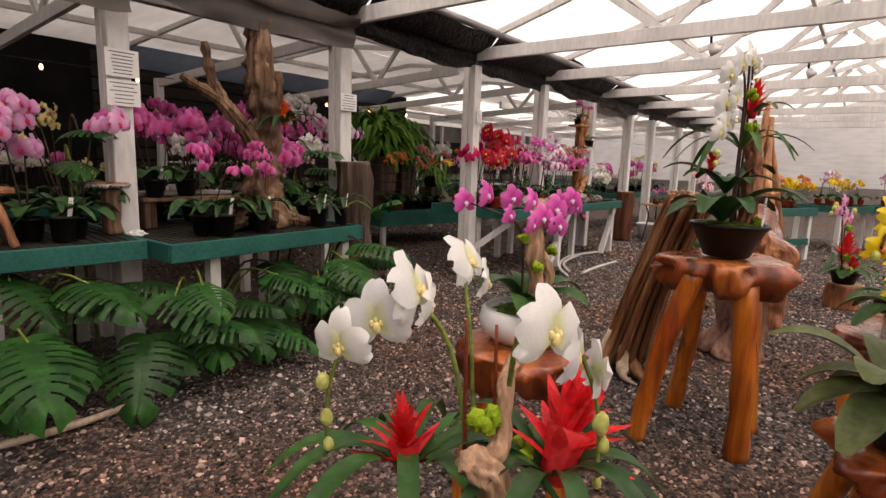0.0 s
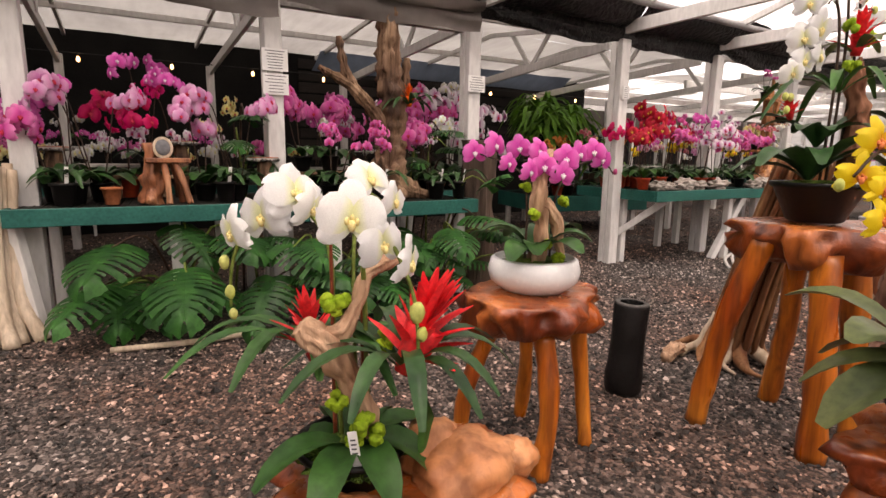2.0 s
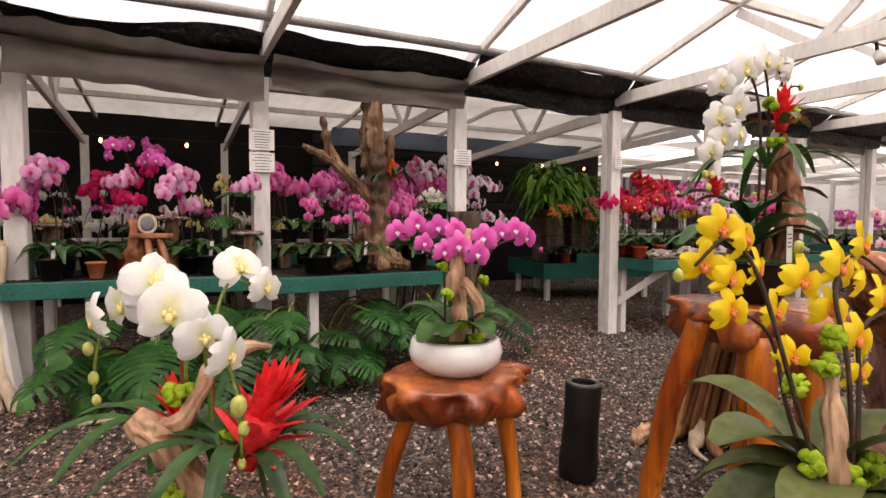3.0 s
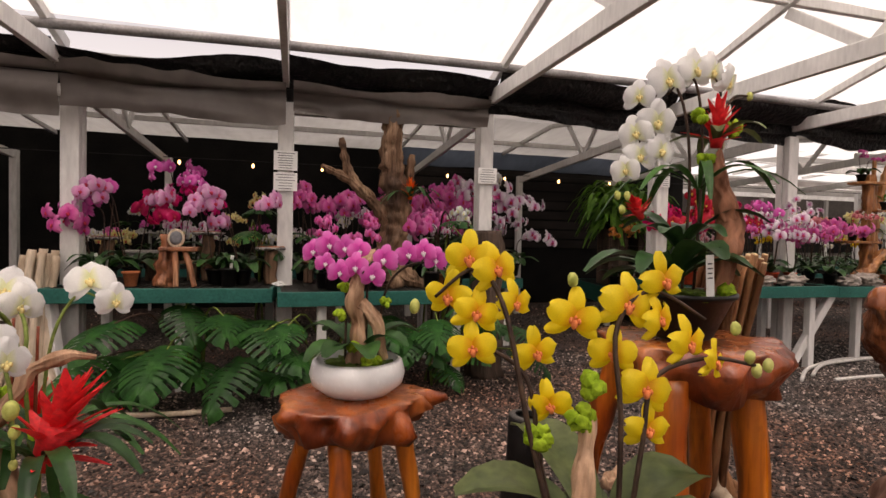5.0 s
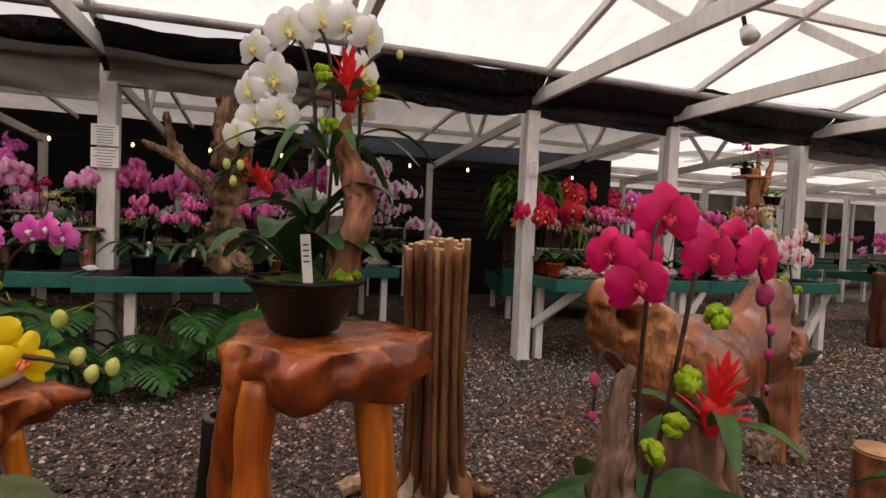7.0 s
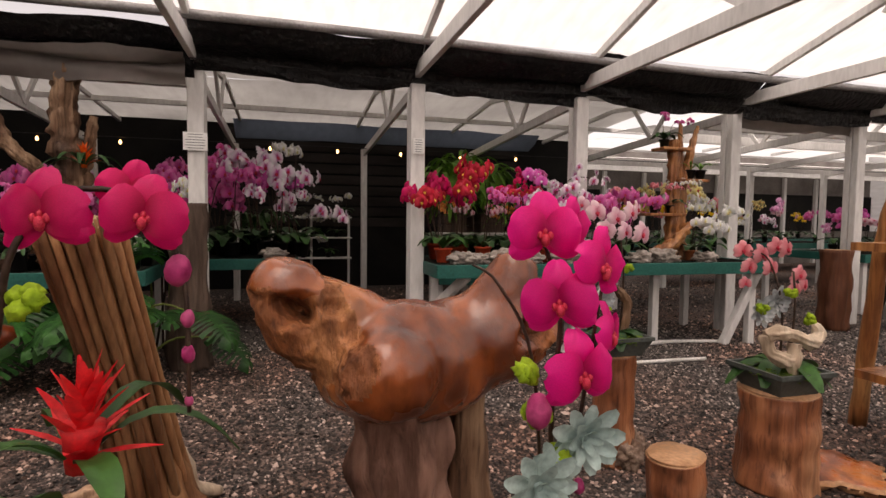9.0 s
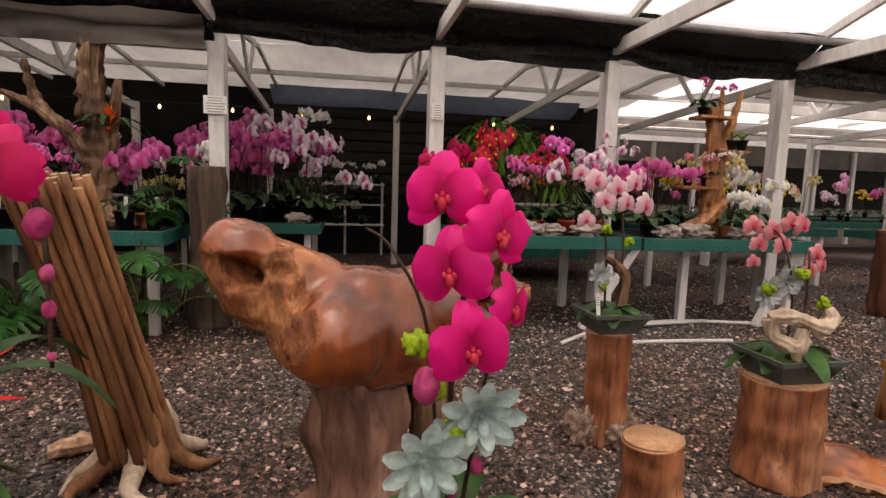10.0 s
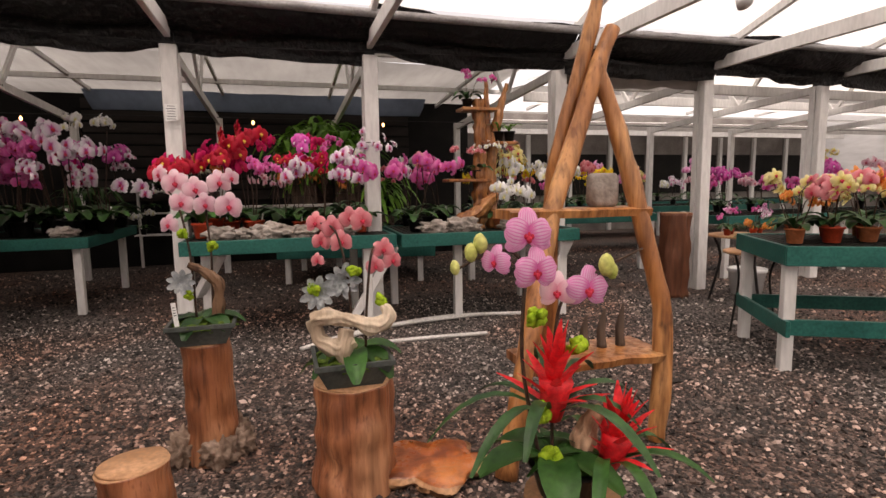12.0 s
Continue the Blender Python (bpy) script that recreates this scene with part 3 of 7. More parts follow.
def orchid_kind(colour, variant, pot, tall):
    """A potted moth orchid, built once for each kind: pot, leaves, staked stems and sprays of bloom."""
    key = (colour, variant, pot, tall)
    if key in TEMPLATES:
        return TEMPLATES[key], False
    rnd = random.Random(repr(key))
    words = {"white": "white", "magenta": "deep magenta", "crimson": "crimson", "pink": "orchid pink", "hotpink": "bright pink", "lavender": "pale lavender pink", "blush": "blush pink", "salmon": "salmon pink", "yellow": "golden yellow", "paleyellow": "pale yellow", "striped": "striped pink", "red": "dark red", "orange": "orange", "spotted": "white and purple"}[colour]
    ob = thing("potted_orchid", (0, 0, 0), f"{words} moth orchid blooming in a {POTS[pot][1]}", "orchid", "orchids on the benches")
    r = rnd.uniform(0.06, 0.075)
    part("pot", pot_bm(r, 0.12), POTS[pot][0], ob)
    leaf_fan(ob, (0, 0, 0.11), 6, 0.25, 0.09, rnd.random(), LEAF_DARK if variant else LEAF, 0.75, 0.35)
    h = {0: 0.48, 1: 0.66, 2: 0.86}[tall]
    small = variant == 2
    for s in range(2 if variant != 1 else 3):
        a = rnd.uniform(0, 6.28)
        lean = rnd.uniform(0.05, 0.17)
        fx, fy = math.cos(a) * lean, math.sin(a) * lean
        hs = h * rnd.uniform(0.74, 1.05)
        arc = rnd.uniform(0.1, 0.2)
        pts = [(fx * 0.2, fy * 0.2, 0.1), (fx * 0.6, fy * 0.6, hs * 0.55), (fx, fy, hs * 0.92), (fx * 1.3 + arc * 0.4 * math.cos(a + 1), fy * 1.3 - arc * 0.4, hs), (fx * 1.4 + arc * math.cos(a + 1), fy * 1.4 - arc, hs * 0.93)]
        stalk(ob, pts, 0.0045)
        line = bend(pts, 40)
        count = rnd.randint(6, 8) if not small else 10
        for k in range(count):
            f = 0.6 + 0.4 * k / (count - 1)
            p = line[min(39, int(f * 39))]
            way = Vector((math.cos(k * 2.4 + a) * 0.9, -0.75 + math.sin(k * 2.4 + a) * 0.7, 0.05 + rnd.uniform(-0.2, 0.25)))
            sz = rnd.uniform(0.095, 0.13) if not small else rnd.uniform(0.055, 0.075)
            off = way.normalized() * sz * rnd.uniform(0.4, 0.8) + Vector((rnd.gauss(0, 0.02), 0, rnd.gauss(0, 0.025)))
            share("flower", small_bloom(colour, k % 2), ob, face_to(p + off, way, (0, 0, 1), rnd.uniform(-0.3, 0.3)) @ Matrix.Diagonal((sz, sz, sz, 1)))
    if rnd.random() < 0.65:
        plant_tag(ob, (r * 0.6, -r * 0.5, 0.1), 0.016, 0.09, rz=rnd.uniform(-40, 40))
    TEMPLATES[key] = ob
    return ob, True


def orchid(x, y, z, colour, variant=0, pot="black", tall=1, rz=0.0, s=1.0):
    ob, fresh = orchid_kind(colour, variant, pot, tall)
    m = pose(x, y, z, 0, 0, rz) @ Matrix.Diagonal((s, s, s, 1))
    if fresh:
        ob.matrix_basis = m
        return ob
    keep = ob.scale.copy()
    return copy_thing(ob, pose(x, y, z, 0, 0, rz) @ Matrix.Diagonal((s / keep[0],) * 3 + (1,)))


# ---- the structure ----
POSTS = [(-7.3, 0.15), (-5.42, 0.1), (-3.76, 0.12), (-1.9, 0.05), (0.0, -0.08), (1.7, -0.08), (3.74, 0.05), (5.65, 0.05), (7.6, 0.2), (9.5, 0.1), (11.4, 0.1)]
EAVE, RIDGE = (-0.4, 2.86), (-4.6, 4.15)

bm = bmesh.new()
bmesh.ops.create_grid(bm, x_segments=2, y_segments=2, size=150)
solid("ground", bm, GRAVEL, "grey brown crushed gravel ground", "ground", "structure")

rng = np.random.default_rng(3)


def scatter_stones(count, lo, hi, size):
    """Loose chips of gravel, joined."""
    base = np.array([(1, 0, 0), (0.2, 0.9, 0.1), (-0.9, 0.15, 0), (-0.1, -0.85, 0.05), (0.1, 0.1, 0.6), (0, 0, -0.5)], float)
    tri = np.array([(0, 1, 4), (1, 2, 4), (2, 3, 4), (3, 0, 4), (1, 0, 5), (2, 1, 5), (3, 2, 5), (0, 3, 5)])
    n = count
    a = rng.uniform(0, 2 * np.pi, n)
    s = size * rng.lognormal(0, 0.35, n)
    v = base[None] * (1 + rng.uniform(-0.3, 0.3, (n, 6, 3))) * s[:, None, None]
    tilt = rng.normal(0, 0.5, n)
    y, z = v[..., 1] * np.cos(tilt)[:, None] - v[..., 2] * np.sin(tilt)[:, None], v[..., 1] * np.sin(tilt)[:, None] + v[..., 2] * np.cos(tilt)[:, None]
    x = v[..., 0]
    px, py = rng.uniform(lo[0], hi[0], n), rng.uniform(lo[1], hi[1], n)
    out = np.stack([x * np.cos(a)[:, None] - y * np.sin(a)[:, None] + px[:, None], x * np.sin(a)[:, None] + y * np.cos(a)[:, None] + py[:, None], z + (s * 0.2)[:, None]], -1)
    return out.reshape(-1, 3), (tri[None] + 6 * np.arange(n)[:, None, None]).reshape(-1, 3)


va, fa = scatter_stones(105000, (-6.5, -4.6), (4.6, 0.6), 0.0105)
vb, fb = scatter_stones(16000, (-7.0, 0.6), (9.0, 4.5), 0.013)
vc, fc = scatter_stones(14000, (3.0, -5.0), (9.0, 0.6), 0.013)
verts = np.concatenate([va, vb, vc])
faces = np.concatenate([fa, fb + len(va), fc + len(va) + len(vb)])
me = bpy.data.meshes.new("gravel")
me.from_pydata(verts.tolist(), [], faces.tolist())
me.materials.append(STONE)
tagged(new("gravel", me), "loose grey and brown crushed gravel chips", "gravel", "", "stuff")


def post(x, y, top=2.5, w=0.135, d=0.17):
    ob = thing("post", (x, y, 0), "white painted double timber post standing in the gravel", "post", "row of white posts")
    for k in (-1, 1):
        bm = bmesh.new()
        box(bm, (-w / 2, min(0.006 * k, k * d / 2), 0), (w / 2, max(0.006 * k, k * d / 2), top), 0.006)
        part("timber", bm, WHITE_WOOD, ob, "", False)
    bm = bmesh.new()
    box(bm, (-w / 2 + 0.02, -d / 2 + 0.02, top), (w / 2 - 0.02, d / 2 - 0.02, top + 0.1), 0.004)
    part("cap_block", bm, CLOTH, ob, "black wrapped block on the post head", False)
    return ob


def card(x, y, z, w, h, lines, group="notices on the posts"):
    """A printed notice on a post: rows of small unreadable print."""
    ob = thing("notice", (x, y, z), "white printed paper notice pinned to a white post", "sign", group)
    bm = bmesh.new()
    box(bm, (-w / 2, -0.004, 0), (w / 2, 0, h), 0.0)
    part("paper", bm, TAG, ob, "", False)
    bm = bmesh.new()
    rnd = random.Random(int(x * 100) + int(z * 10))
    for k in range(lines):
        wd = w * rnd.uniform(0.26, 0.42)
        zz = h * (0.88 - 0.76 * k / max(1, lines - 1))
        box(bm, (-wd, -0.0062, zz - h * 0.016), (wd, -0.0042, zz + h * 0.016), 0.0)
    part("print", bm, INK, ob, "rows of grey print", False)


for px, py in POSTS:
    post(px, py)
card(-3.76, -0.0, 1.86, 0.2, 0.17, 7)
card(-3.76, -0.0, 1.68, 0.2, 0.16, 6)
card(-1.9, -0.065, 1.82, 0.19, 0.15, 6)
card(0.0, -0.195, 1.86, 0.1, 0.14, 6)

# beam of weathered timber along the post heads
bm = bmesh.new()
beam(bm, (-9, 0.12, 2.42), (-1.95, 0.12, 2.44), 0.08, 0.12)
solid("header_beam", bm, GREY_WOOD, "weathered grey timber along the post heads", "beam", "structure")


def truss(x, y):
    """Roof truss over the walkway: chord, rafters and struts."""
    ob = thing("roof_truss", (x, 0, 0), "white painted timber roof truss spanning the walkway", "truss", "roof trusses")
    zc = 2.62
    rise = (RIDGE[1] - EAVE[1]) / (RIDGE[0] - EAVE[0])
    for name, a, b, w, h in (
        ("chord", (0, 0.1, zc), (0, -8.9, zc), 0.05, 0.13),
        ("rafter", (0, -0.05, EAVE[1] - 0.12), (0, RIDGE[0], RIDGE[1] - 0.06), 0.05, 0.1),
        ("rafter", (0, RIDGE[0], RIDGE[1] - 0.06), (0, -8.9, EAVE[1] - 0.02), 0.05, 0.1),
        ("strut", (0.03, -2.2, zc + 0.02), (0.03, -1.55, EAVE[1] - 0.1 + rise * -1.15), 0.04, 0.08),
        ("strut", (0.03, -2.2, zc + 0.02), (0.03, -3.3, EAVE[1] - 0.1 + rise * -2.9), 0.04, 0.08),
        ("strut", (0.03, -4.6, zc), (0.03, -3.4, EAVE[1] - 0.12 + rise * -3.0), 0.04, 0.08),
        ("strut", (0.03, -4.6, zc), (0.03, -5.8, EAVE[1] - 0.12 + rise * -3.0), 0.04, 0.08),
        ("strut", (0.03, -7.0, zc), (0.03, -5.9, EAVE[1] - 0.12 + rise * -2.9), 0.04, 0.08),
    ):
        bm = bmesh.new()
        beam(bm, a, b, w, h)
        part(name, bm, WHITE_WOOD, ob, "", False)


for px, py in POSTS:
    truss(px, py)

for k, f in enumerate((0.28, 0.62, 0.93)):
    bm = bmesh.new()
    yy, zz = EAVE[0] + (RIDGE[0] - EAVE[0]) * f, EAVE[1] + (RIDGE[1] - EAVE[1]) * f - 0.02
    beam(bm, (-11, yy, zz), (17, yy, zz), 0.05, 0.08)
    beam(bm, (-11, -9.2 - yy, zz), (17, -9.2 - yy, zz), 0.05, 0.08)
    solid("purlin", bm, WHITE_WOOD, "white painted roof purlin under the film", "beam", "structure")

bm = bmesh.new()
tube(bm, [(-11, -0.42, 2.8), (-6, -0.42, 2.78), (-3.7, -0.42, 2.81), (-1, -0.42, 2.82), (3, -0.42, 2.78), (8, -0.42, 2.79), (17, -0.42, 2.8)], 0.038, 10, 60)
solid("eave_pipe", bm, PIPE_GREY, "grey pipe along the eave with rolled film", "pipe", "structure", smooth=True)


def sheet(name, pts, nx, ny, mat, label, sag=0.0, ripple=0.0, seed=0, category="roof"):
    """A film over four corners, with sag and ripples."""
    a, b, c, d = [Vector(p) for p in pts]
    bm = bmesh.new()
    grid = []
    for i in range(nx + 1):
        row = []
        for j in range(ny + 1):
            u, v = i / nx, j / ny
            p = (a * (1 - u) + b * u) * (1 - v) + (d * (1 - u) + c * u) * v
            p.z -= sag * 4 * v * (1 - v)
            if ripple:
                p += Vector((0, 0.6, 0.8)) * ripple * noise.noise(Vector((p.x * 1.3 + seed, v * 4.0, seed)))
            row.append(bm.verts.new(p))
        grid.append(row)
    for i in range(nx):
        for j in range(ny):
            bm.faces.new((grid[i][j], grid[i + 1][j], grid[i + 1][j + 1], grid[i][j + 1]))
    return solid(name, bm, mat, label, category, "structure", smooth=True)


sheet("roof_film", [(-11, *EAVE), (17, *EAVE), (17, *RIDGE), (-11, *RIDGE)], 56, 8, ROOF_FILM, "milky white plastic greenhouse roof film", 0.0, 0.03, 1)
sheet("roof_film", [(-11, *RIDGE), (17, *RIDGE), (17, -8.9, EAVE[1]), (-11, -8.9, EAVE[1])], 56, 8, ROOF_FILM, "milky white plastic greenhouse roof film", 0.0, 0.03, 2)

# black shade cloth rolled and slung along the eave
def drape(x0, x1, seed, mat, low, label, top=((-0.38, 2.79), (0.0, 2.6)), hang=0.12, name="shade_cloth"):
    rnd = random.Random(seed)
    bm = bmesh.new()
    n = max(8, int((x1 - x0) * 18))
    rows = []
    for i in range(n + 1):
        u = i / n
        x = x0 + (x1 - x0) * u
        dip = 0.5 + 0.5 * math.sin(math.pi * u)
        nz = noise.noise(Vector((x * 0.9, seed, 0)))
        fine = noise.noise(Vector((x * 4.0, seed, 5)))
        (ya, za), (yb, zb) = top
        prof = []
        for v in np.linspace(0, 1, 6):
            prof.append((x, ya + (yb - ya) * v + 0.02 * fine, za + (zb - za) * v - 0.1 * math.sin(math.pi * v) * dip + 0.09 * nz * (1 - v) + 0.05 * noise.noise(Vector((x * 1.1, v * 7, seed))) + 0.025 * abs(noise.noise(Vector((x * 3.0 + v * 2, v * 9, seed + 3))))))
        lo = low + 0.07 * nz - 0.05 * dip + 0.02 * fine
        for v in np.linspace(0.1, 1, 8):
            prof.append((x, yb + hang * v * 0.4 + 0.05 * noise.noise(Vector((x * 1.2 - v * 1.6, v * 1.2, seed + 4))) + 0.035 * noise.noise(Vector((x * 2.4, v * 3, seed + 9))), zb + (lo - zb) * v + 0.008 * fine))
        rows.append([bm.verts.new(p) for p in prof])
    for a, b in zip(rows, rows[1:]):
        for j in range(len(a) - 1):
            bm.faces.new((a[j], b[j], b[j + 1], a[j + 1]))
    return solid(name, bm, mat, label, "shade cloth", "structure", smooth=True)


cuts = [-9.2, -7.3, -5.42, -3.76, -1.9, 0.0, 1.7, 3.74, 5.65, 7.6, 9.5, 11.4]
for k in range(len(cuts) - 1):
    low = 2.46 if k % 2 else 2.5
    tops = ((-0.33, 2.75 - 0.04 * (k % 3)), (-0.12, 2.63)) if cuts[k] < -2 else ((-0.44, 2.81), (-0.14, 2.62))
    drape(cuts[k], cuts[k + 1], 11 + k, CLOTH, low, "black shade cloth slung along the eave", tops)
for k, (a, b, lo) in enumerate(((-9.0, -7.3, 2.2), (-7.3, -5.42, 2.2), (-5.42, -3.76, 2.27), (-3.7, -1.95, 2.36))):
    drape(a, b, 40 + k, VEIL, lo, "dusty grey film hanging between posts", ((-0.27, 2.57), (-0.2, 2.54)), 0.06, "hanging_film")
drape(3.8, 5.6, 60, VEIL, 2.38, "dusty grey film hanging between posts", ((-0.1, 2.6), (0.06, 2.54)), 0.1, "hanging_film")
for k, (x0, x1, z0) in enumerate(((-9, 17, 2.52), (-9, 17, 2.3))):
    bm = bmesh.new()
    tube(bm, [(x0 + (x1 - x0) * i / 14, -0.2 if k == 0 else 3.1, z0 + (0.03 if k == 0 else 0.0) * math.sin(i * 2.1)) for i in range(15)], 0.006, 5, 60)
    solid("cable", bm, WIRE, "thin black cable strung along the posts", "cable", "structure")

# the shed behind the posts
BACK = 4.9
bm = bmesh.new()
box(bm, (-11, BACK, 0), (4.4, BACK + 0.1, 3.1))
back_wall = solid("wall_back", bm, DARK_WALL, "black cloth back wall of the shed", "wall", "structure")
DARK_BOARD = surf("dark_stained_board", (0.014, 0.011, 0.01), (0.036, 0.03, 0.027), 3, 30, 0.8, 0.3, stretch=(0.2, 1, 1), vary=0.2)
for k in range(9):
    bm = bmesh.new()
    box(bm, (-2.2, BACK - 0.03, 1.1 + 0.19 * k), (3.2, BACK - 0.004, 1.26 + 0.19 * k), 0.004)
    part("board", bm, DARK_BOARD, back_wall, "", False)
bm = bmesh.new()
box(bm, (4.4, 8.0, 0), (17, 8.1, 3.2))
solid("wall_far", bm, WALL_BOARD, "grey boarded far wall of the shed", "wall", "structure")
bm = bmesh.new()
box(bm, (-11.1, -9.2, 0), (-11, 8.1, 4.4))
solid("wall_west", bm, DARK_WALL, "dark cloth end wall", "wall", "structure")
bm = bmesh.new()
box(bm, (17, -9.2, 1.0), (17.06, 8.1, 4.4))
solid("wall_east", bm, ROOF_FILM, "milky film end wall", "wall", "structure")
bm = bmesh.new()
box(bm, (17.0, -9.2, 0), (17.1, 8.1, 1.0))
solid("wall_east_base", bm, WALL_BOARD, "grey boarded base of the end wall", "wall", "structure")
bm = bmesh.new()
box(bm, (-11, -9.0, 0.9), (17, -8.95, 2.9))
solid("wall_south", bm, ROOF_FILM, "milky film side wall", "wall", "structure")
bm = bmesh.new()
box(bm, (-11, -9.05, 0), (17, -8.93, 0.9))
solid("wall_south_base", bm, WALL_BOARD, "grey boarded base of the side wall", "wall", "structure")

sheet("shed_roof", [(-11, -0.05, 2.72), (4.4, -0.05, 2.72), (4.4, 2.4, 3.02), (-11, 2.4, 3.02)], 40, 6, SHED_FILM, "dusty grey film roof of the shed", 0.0, 0.03, 5)
sheet("shed_roof", [(-11, 2.4, 3.02), (4.4, 2.4, 3.02), (4.4, BACK, 2.86), (-11, BACK, 2.86)], 40, 6, SHED_FILM, "dusty grey film roof of the shed", 0.0, 0.03, 6)
sheet("tarp", [(-2.0, 4.3, 2.84), (3.4, 4.3, 2.84), (3.4, 4.8, 2.6), (-2.0, 4.8, 2.6)], 30, 5, BLUE_TARP, "faded blue tarpaulin along the back of the roof", 0.03, 0.04, 7, "tarp")
for k in range(7):
    y0 = -0.05 + k * 1.16
    a, b = (y0, 2.74 + 0.03 * math.sin(k)), (y0 + 1.12, 2.84)
    sheet("shed_roof", [(4.4, a[0], a[1]), (17, a[0], a[1]), (17, b[0], b[1]), (4.4, b[0], b[1])], 30, 3, SKYLIGHT if k % 2 else SHED_FILM, "translucent film roof strip of the far bays", 0.0, 0.02, 8 + k)


def shed_bay(x):
    ob = thing("shed_frame", (x, 0, 0), "white painted timber frame carrying the shed roof", "frame", "shed frames")
    for name, a, b, w, h in (
        ("tie_beam", (0, 0.12, 2.47), (0, 3.55, 2.28), 0.045, 0.1),
        ("strut", (0.02, 1.5, 2.4), (0.02, 1.1, 2.84), 0.035, 0.06),
        ("strut", (0.02, 1.5, 2.4), (0.02, 1.95, 2.93), 0.035, 0.06),
        ("inner_post", (0, 3.55, 0), (0, 3.55, 2.34), 0.09, 0.09),
        ("roof_bar", (0, 0.05, 2.68), (0, 2.4, 2.97), 0.04, 0.06),
        ("roof_bar", (0, 2.4, 2.97), (0, BACK - 0.05, 2.8), 0.04, 0.06),
    ):
        bm = bmesh.new()
        beam(bm, a, b, w, h)
        part(name, bm, WHITE_WOOD, ob, "", False)


for px, py in POSTS:
    shed_bay(px)
for yy, zz in ((0.9, 2.8), (3.5, 2.9)):
    bm = bmesh.new()
    beam(bm, (-11, yy, zz - 0.03), (17, yy, zz - 0.03), 0.05, 0.07)
    solid("shed_purlin", bm, WHITE_WOOD, "white painted purlin under the shed roof", "beam", "structure")
for yy in (1.2, 2.3, 5.8, 7.0):
    bm = bmesh.new()
    beam(bm, (4.4, yy, 2.6), (17, yy, 2.6), 0.06, 0.14)
    solid("far_beam", bm, WHITE_WOOD, "white painted beam of the far bays", "beam", "structure")

bulbs = []
for k in range(9):
    bm = bmesh.new()
    ob = thing("bulb", (-5.2 + 0.95 * k, 3.1, 2.235), "small warm glowing bulb hanging from the roof cable", "lamp", "string of bulbs")
    lathe(bm, [(0.004, -0.03), (0.018, -0.015), (0.018, 0.01), (0.008, 0.03)], 10)
    part("glass", bm, bulb_mat, ob)
    bm = bmesh.new()
    tube(bm, [(0, 0, 0.025), (0, 0, 0.068)], 0.005, 5, 3)
    part("cord", bm, WIRE, ob)


# ---- benches ----
def bench(name, x0, x1, y0, y1, z, label, legs=(), rz=0.0, rim=0.115, leg_mat=None, at=None):
    """Bench with green rim boards, dark top and white legs; x0..y1 are local about at."""
    at = at or (0, 0)
    ob = thing("bench", (at[0], at[1], 0), label, "bench", "green benches", rz)
    bm = bmesh.new()
    box(bm, (x0 + 0.03, y0 + 0.03, z - 0.05), (x1 - 0.03, y1 - 0.03, z - 0.008), 0.003)
    part("top", bm, BENCH_TOP, ob, "dark mesh bench top", False)
    bm = bmesh.new()
    k = x0 + 0.06
    while k < x1 - 0.05:
        box(bm, (k, y0 + 0.032, z - 0.008), (k + 0.006, y1 - 0.032, z - 0.003))
        k += 0.055
    tagged(part("wire", bm, BENCH_TOP, ob, "", False), kind="stuff")
    for lo, hi in (((x0, y0, z - rim), (x1, y0 + 0.03, z)), ((x0, y1 - 0.03, z - rim), (x1, y1, z)), ((x0, y0 + 0.032, z - rim), (x0 + 0.03, y1 - 0.032, z)), ((x1 - 0.03, y0 + 0.032, z - rim), (x1, y1 - 0.032, z))):
        bm = bmesh.new()
        box(bm, lo, hi, 0.004)
        part("rim_board", bm, GREEN_BOARD, ob, "green painted rim board", False)
    for a, b in legs:
        bm = bmesh.new()
        beam(bm, a, b, 0.075, 0.075)
        part("leg", bm, leg_mat or WHITE_WOOD, ob, "", False)
    return ob


bench("a", 0, 1.68, 0, 1.15, 0.86, "green rimmed display bench crowded with pink orchids", [((0.12, 0.1, 0), (0.02, 0.15, 0.75)), ((0.95, 0.2, 0), (0.95, 0.2, 0.75)), ((0.1, 1.0, 0), (0.1, 1.0, 0.75)), ((1.55, 1.0, 0), (1.55, 1.0, 0.75))], -4, at=(-5.52, -0.3))
bench("b", 0, 1.62, 0, 1.3, 0.85, "green rimmed display bench with driftwood and pink orchids", [((0.35, 0.15, 0), (0.35, 0.15, 0.74)), ((1.5, 0.12, 0), (1.5, 0.12, 0.74)), ((0.1, 1.2, 0), (0.1, 1.2, 0.74)), ((1.5, 1.2, 0), (1.5, 1.2, 0.74))], 2, at=(-3.8, -0.62))
bench("c", 0, 1.75, 0, 1.2, 0.87, "green rimmed display bench with red and pink orchids", [((0.12, 0.55, 0), (0.12, 0.55, 0.76)), ((1.5, 0.12, 0), (1.5, 0.12, 0.76)), ((1.3, 0.16, 0), (1.75, 0.1, 0.76)), ((0.3, 0.1, 0.76), (0.05, 0.55, 0.35)), ((1.5, 1.1, 0), (1.5, 1.1, 0.76))], 0, at=(0.06, -0.66))
bench("d", 0, 1.75, 0, 1.2, 0.86, "green rimmed display bench with a wooden shelf stand", [((0.6, 0.3, 0), (0.6, 0.3, 0.75)), ((1.62, 0.12, 0), (1.62, 0.12, 0.75)), ((1.3, 0.12, 0), (1.7, 0.12, 0.75)), ((0.1, 1.1, 0), (0.1, 1.1, 0.75)), ((1.6, 1.1, 0), (1.6, 1.1, 0.75))], -2, at=(1.86, -0.62))
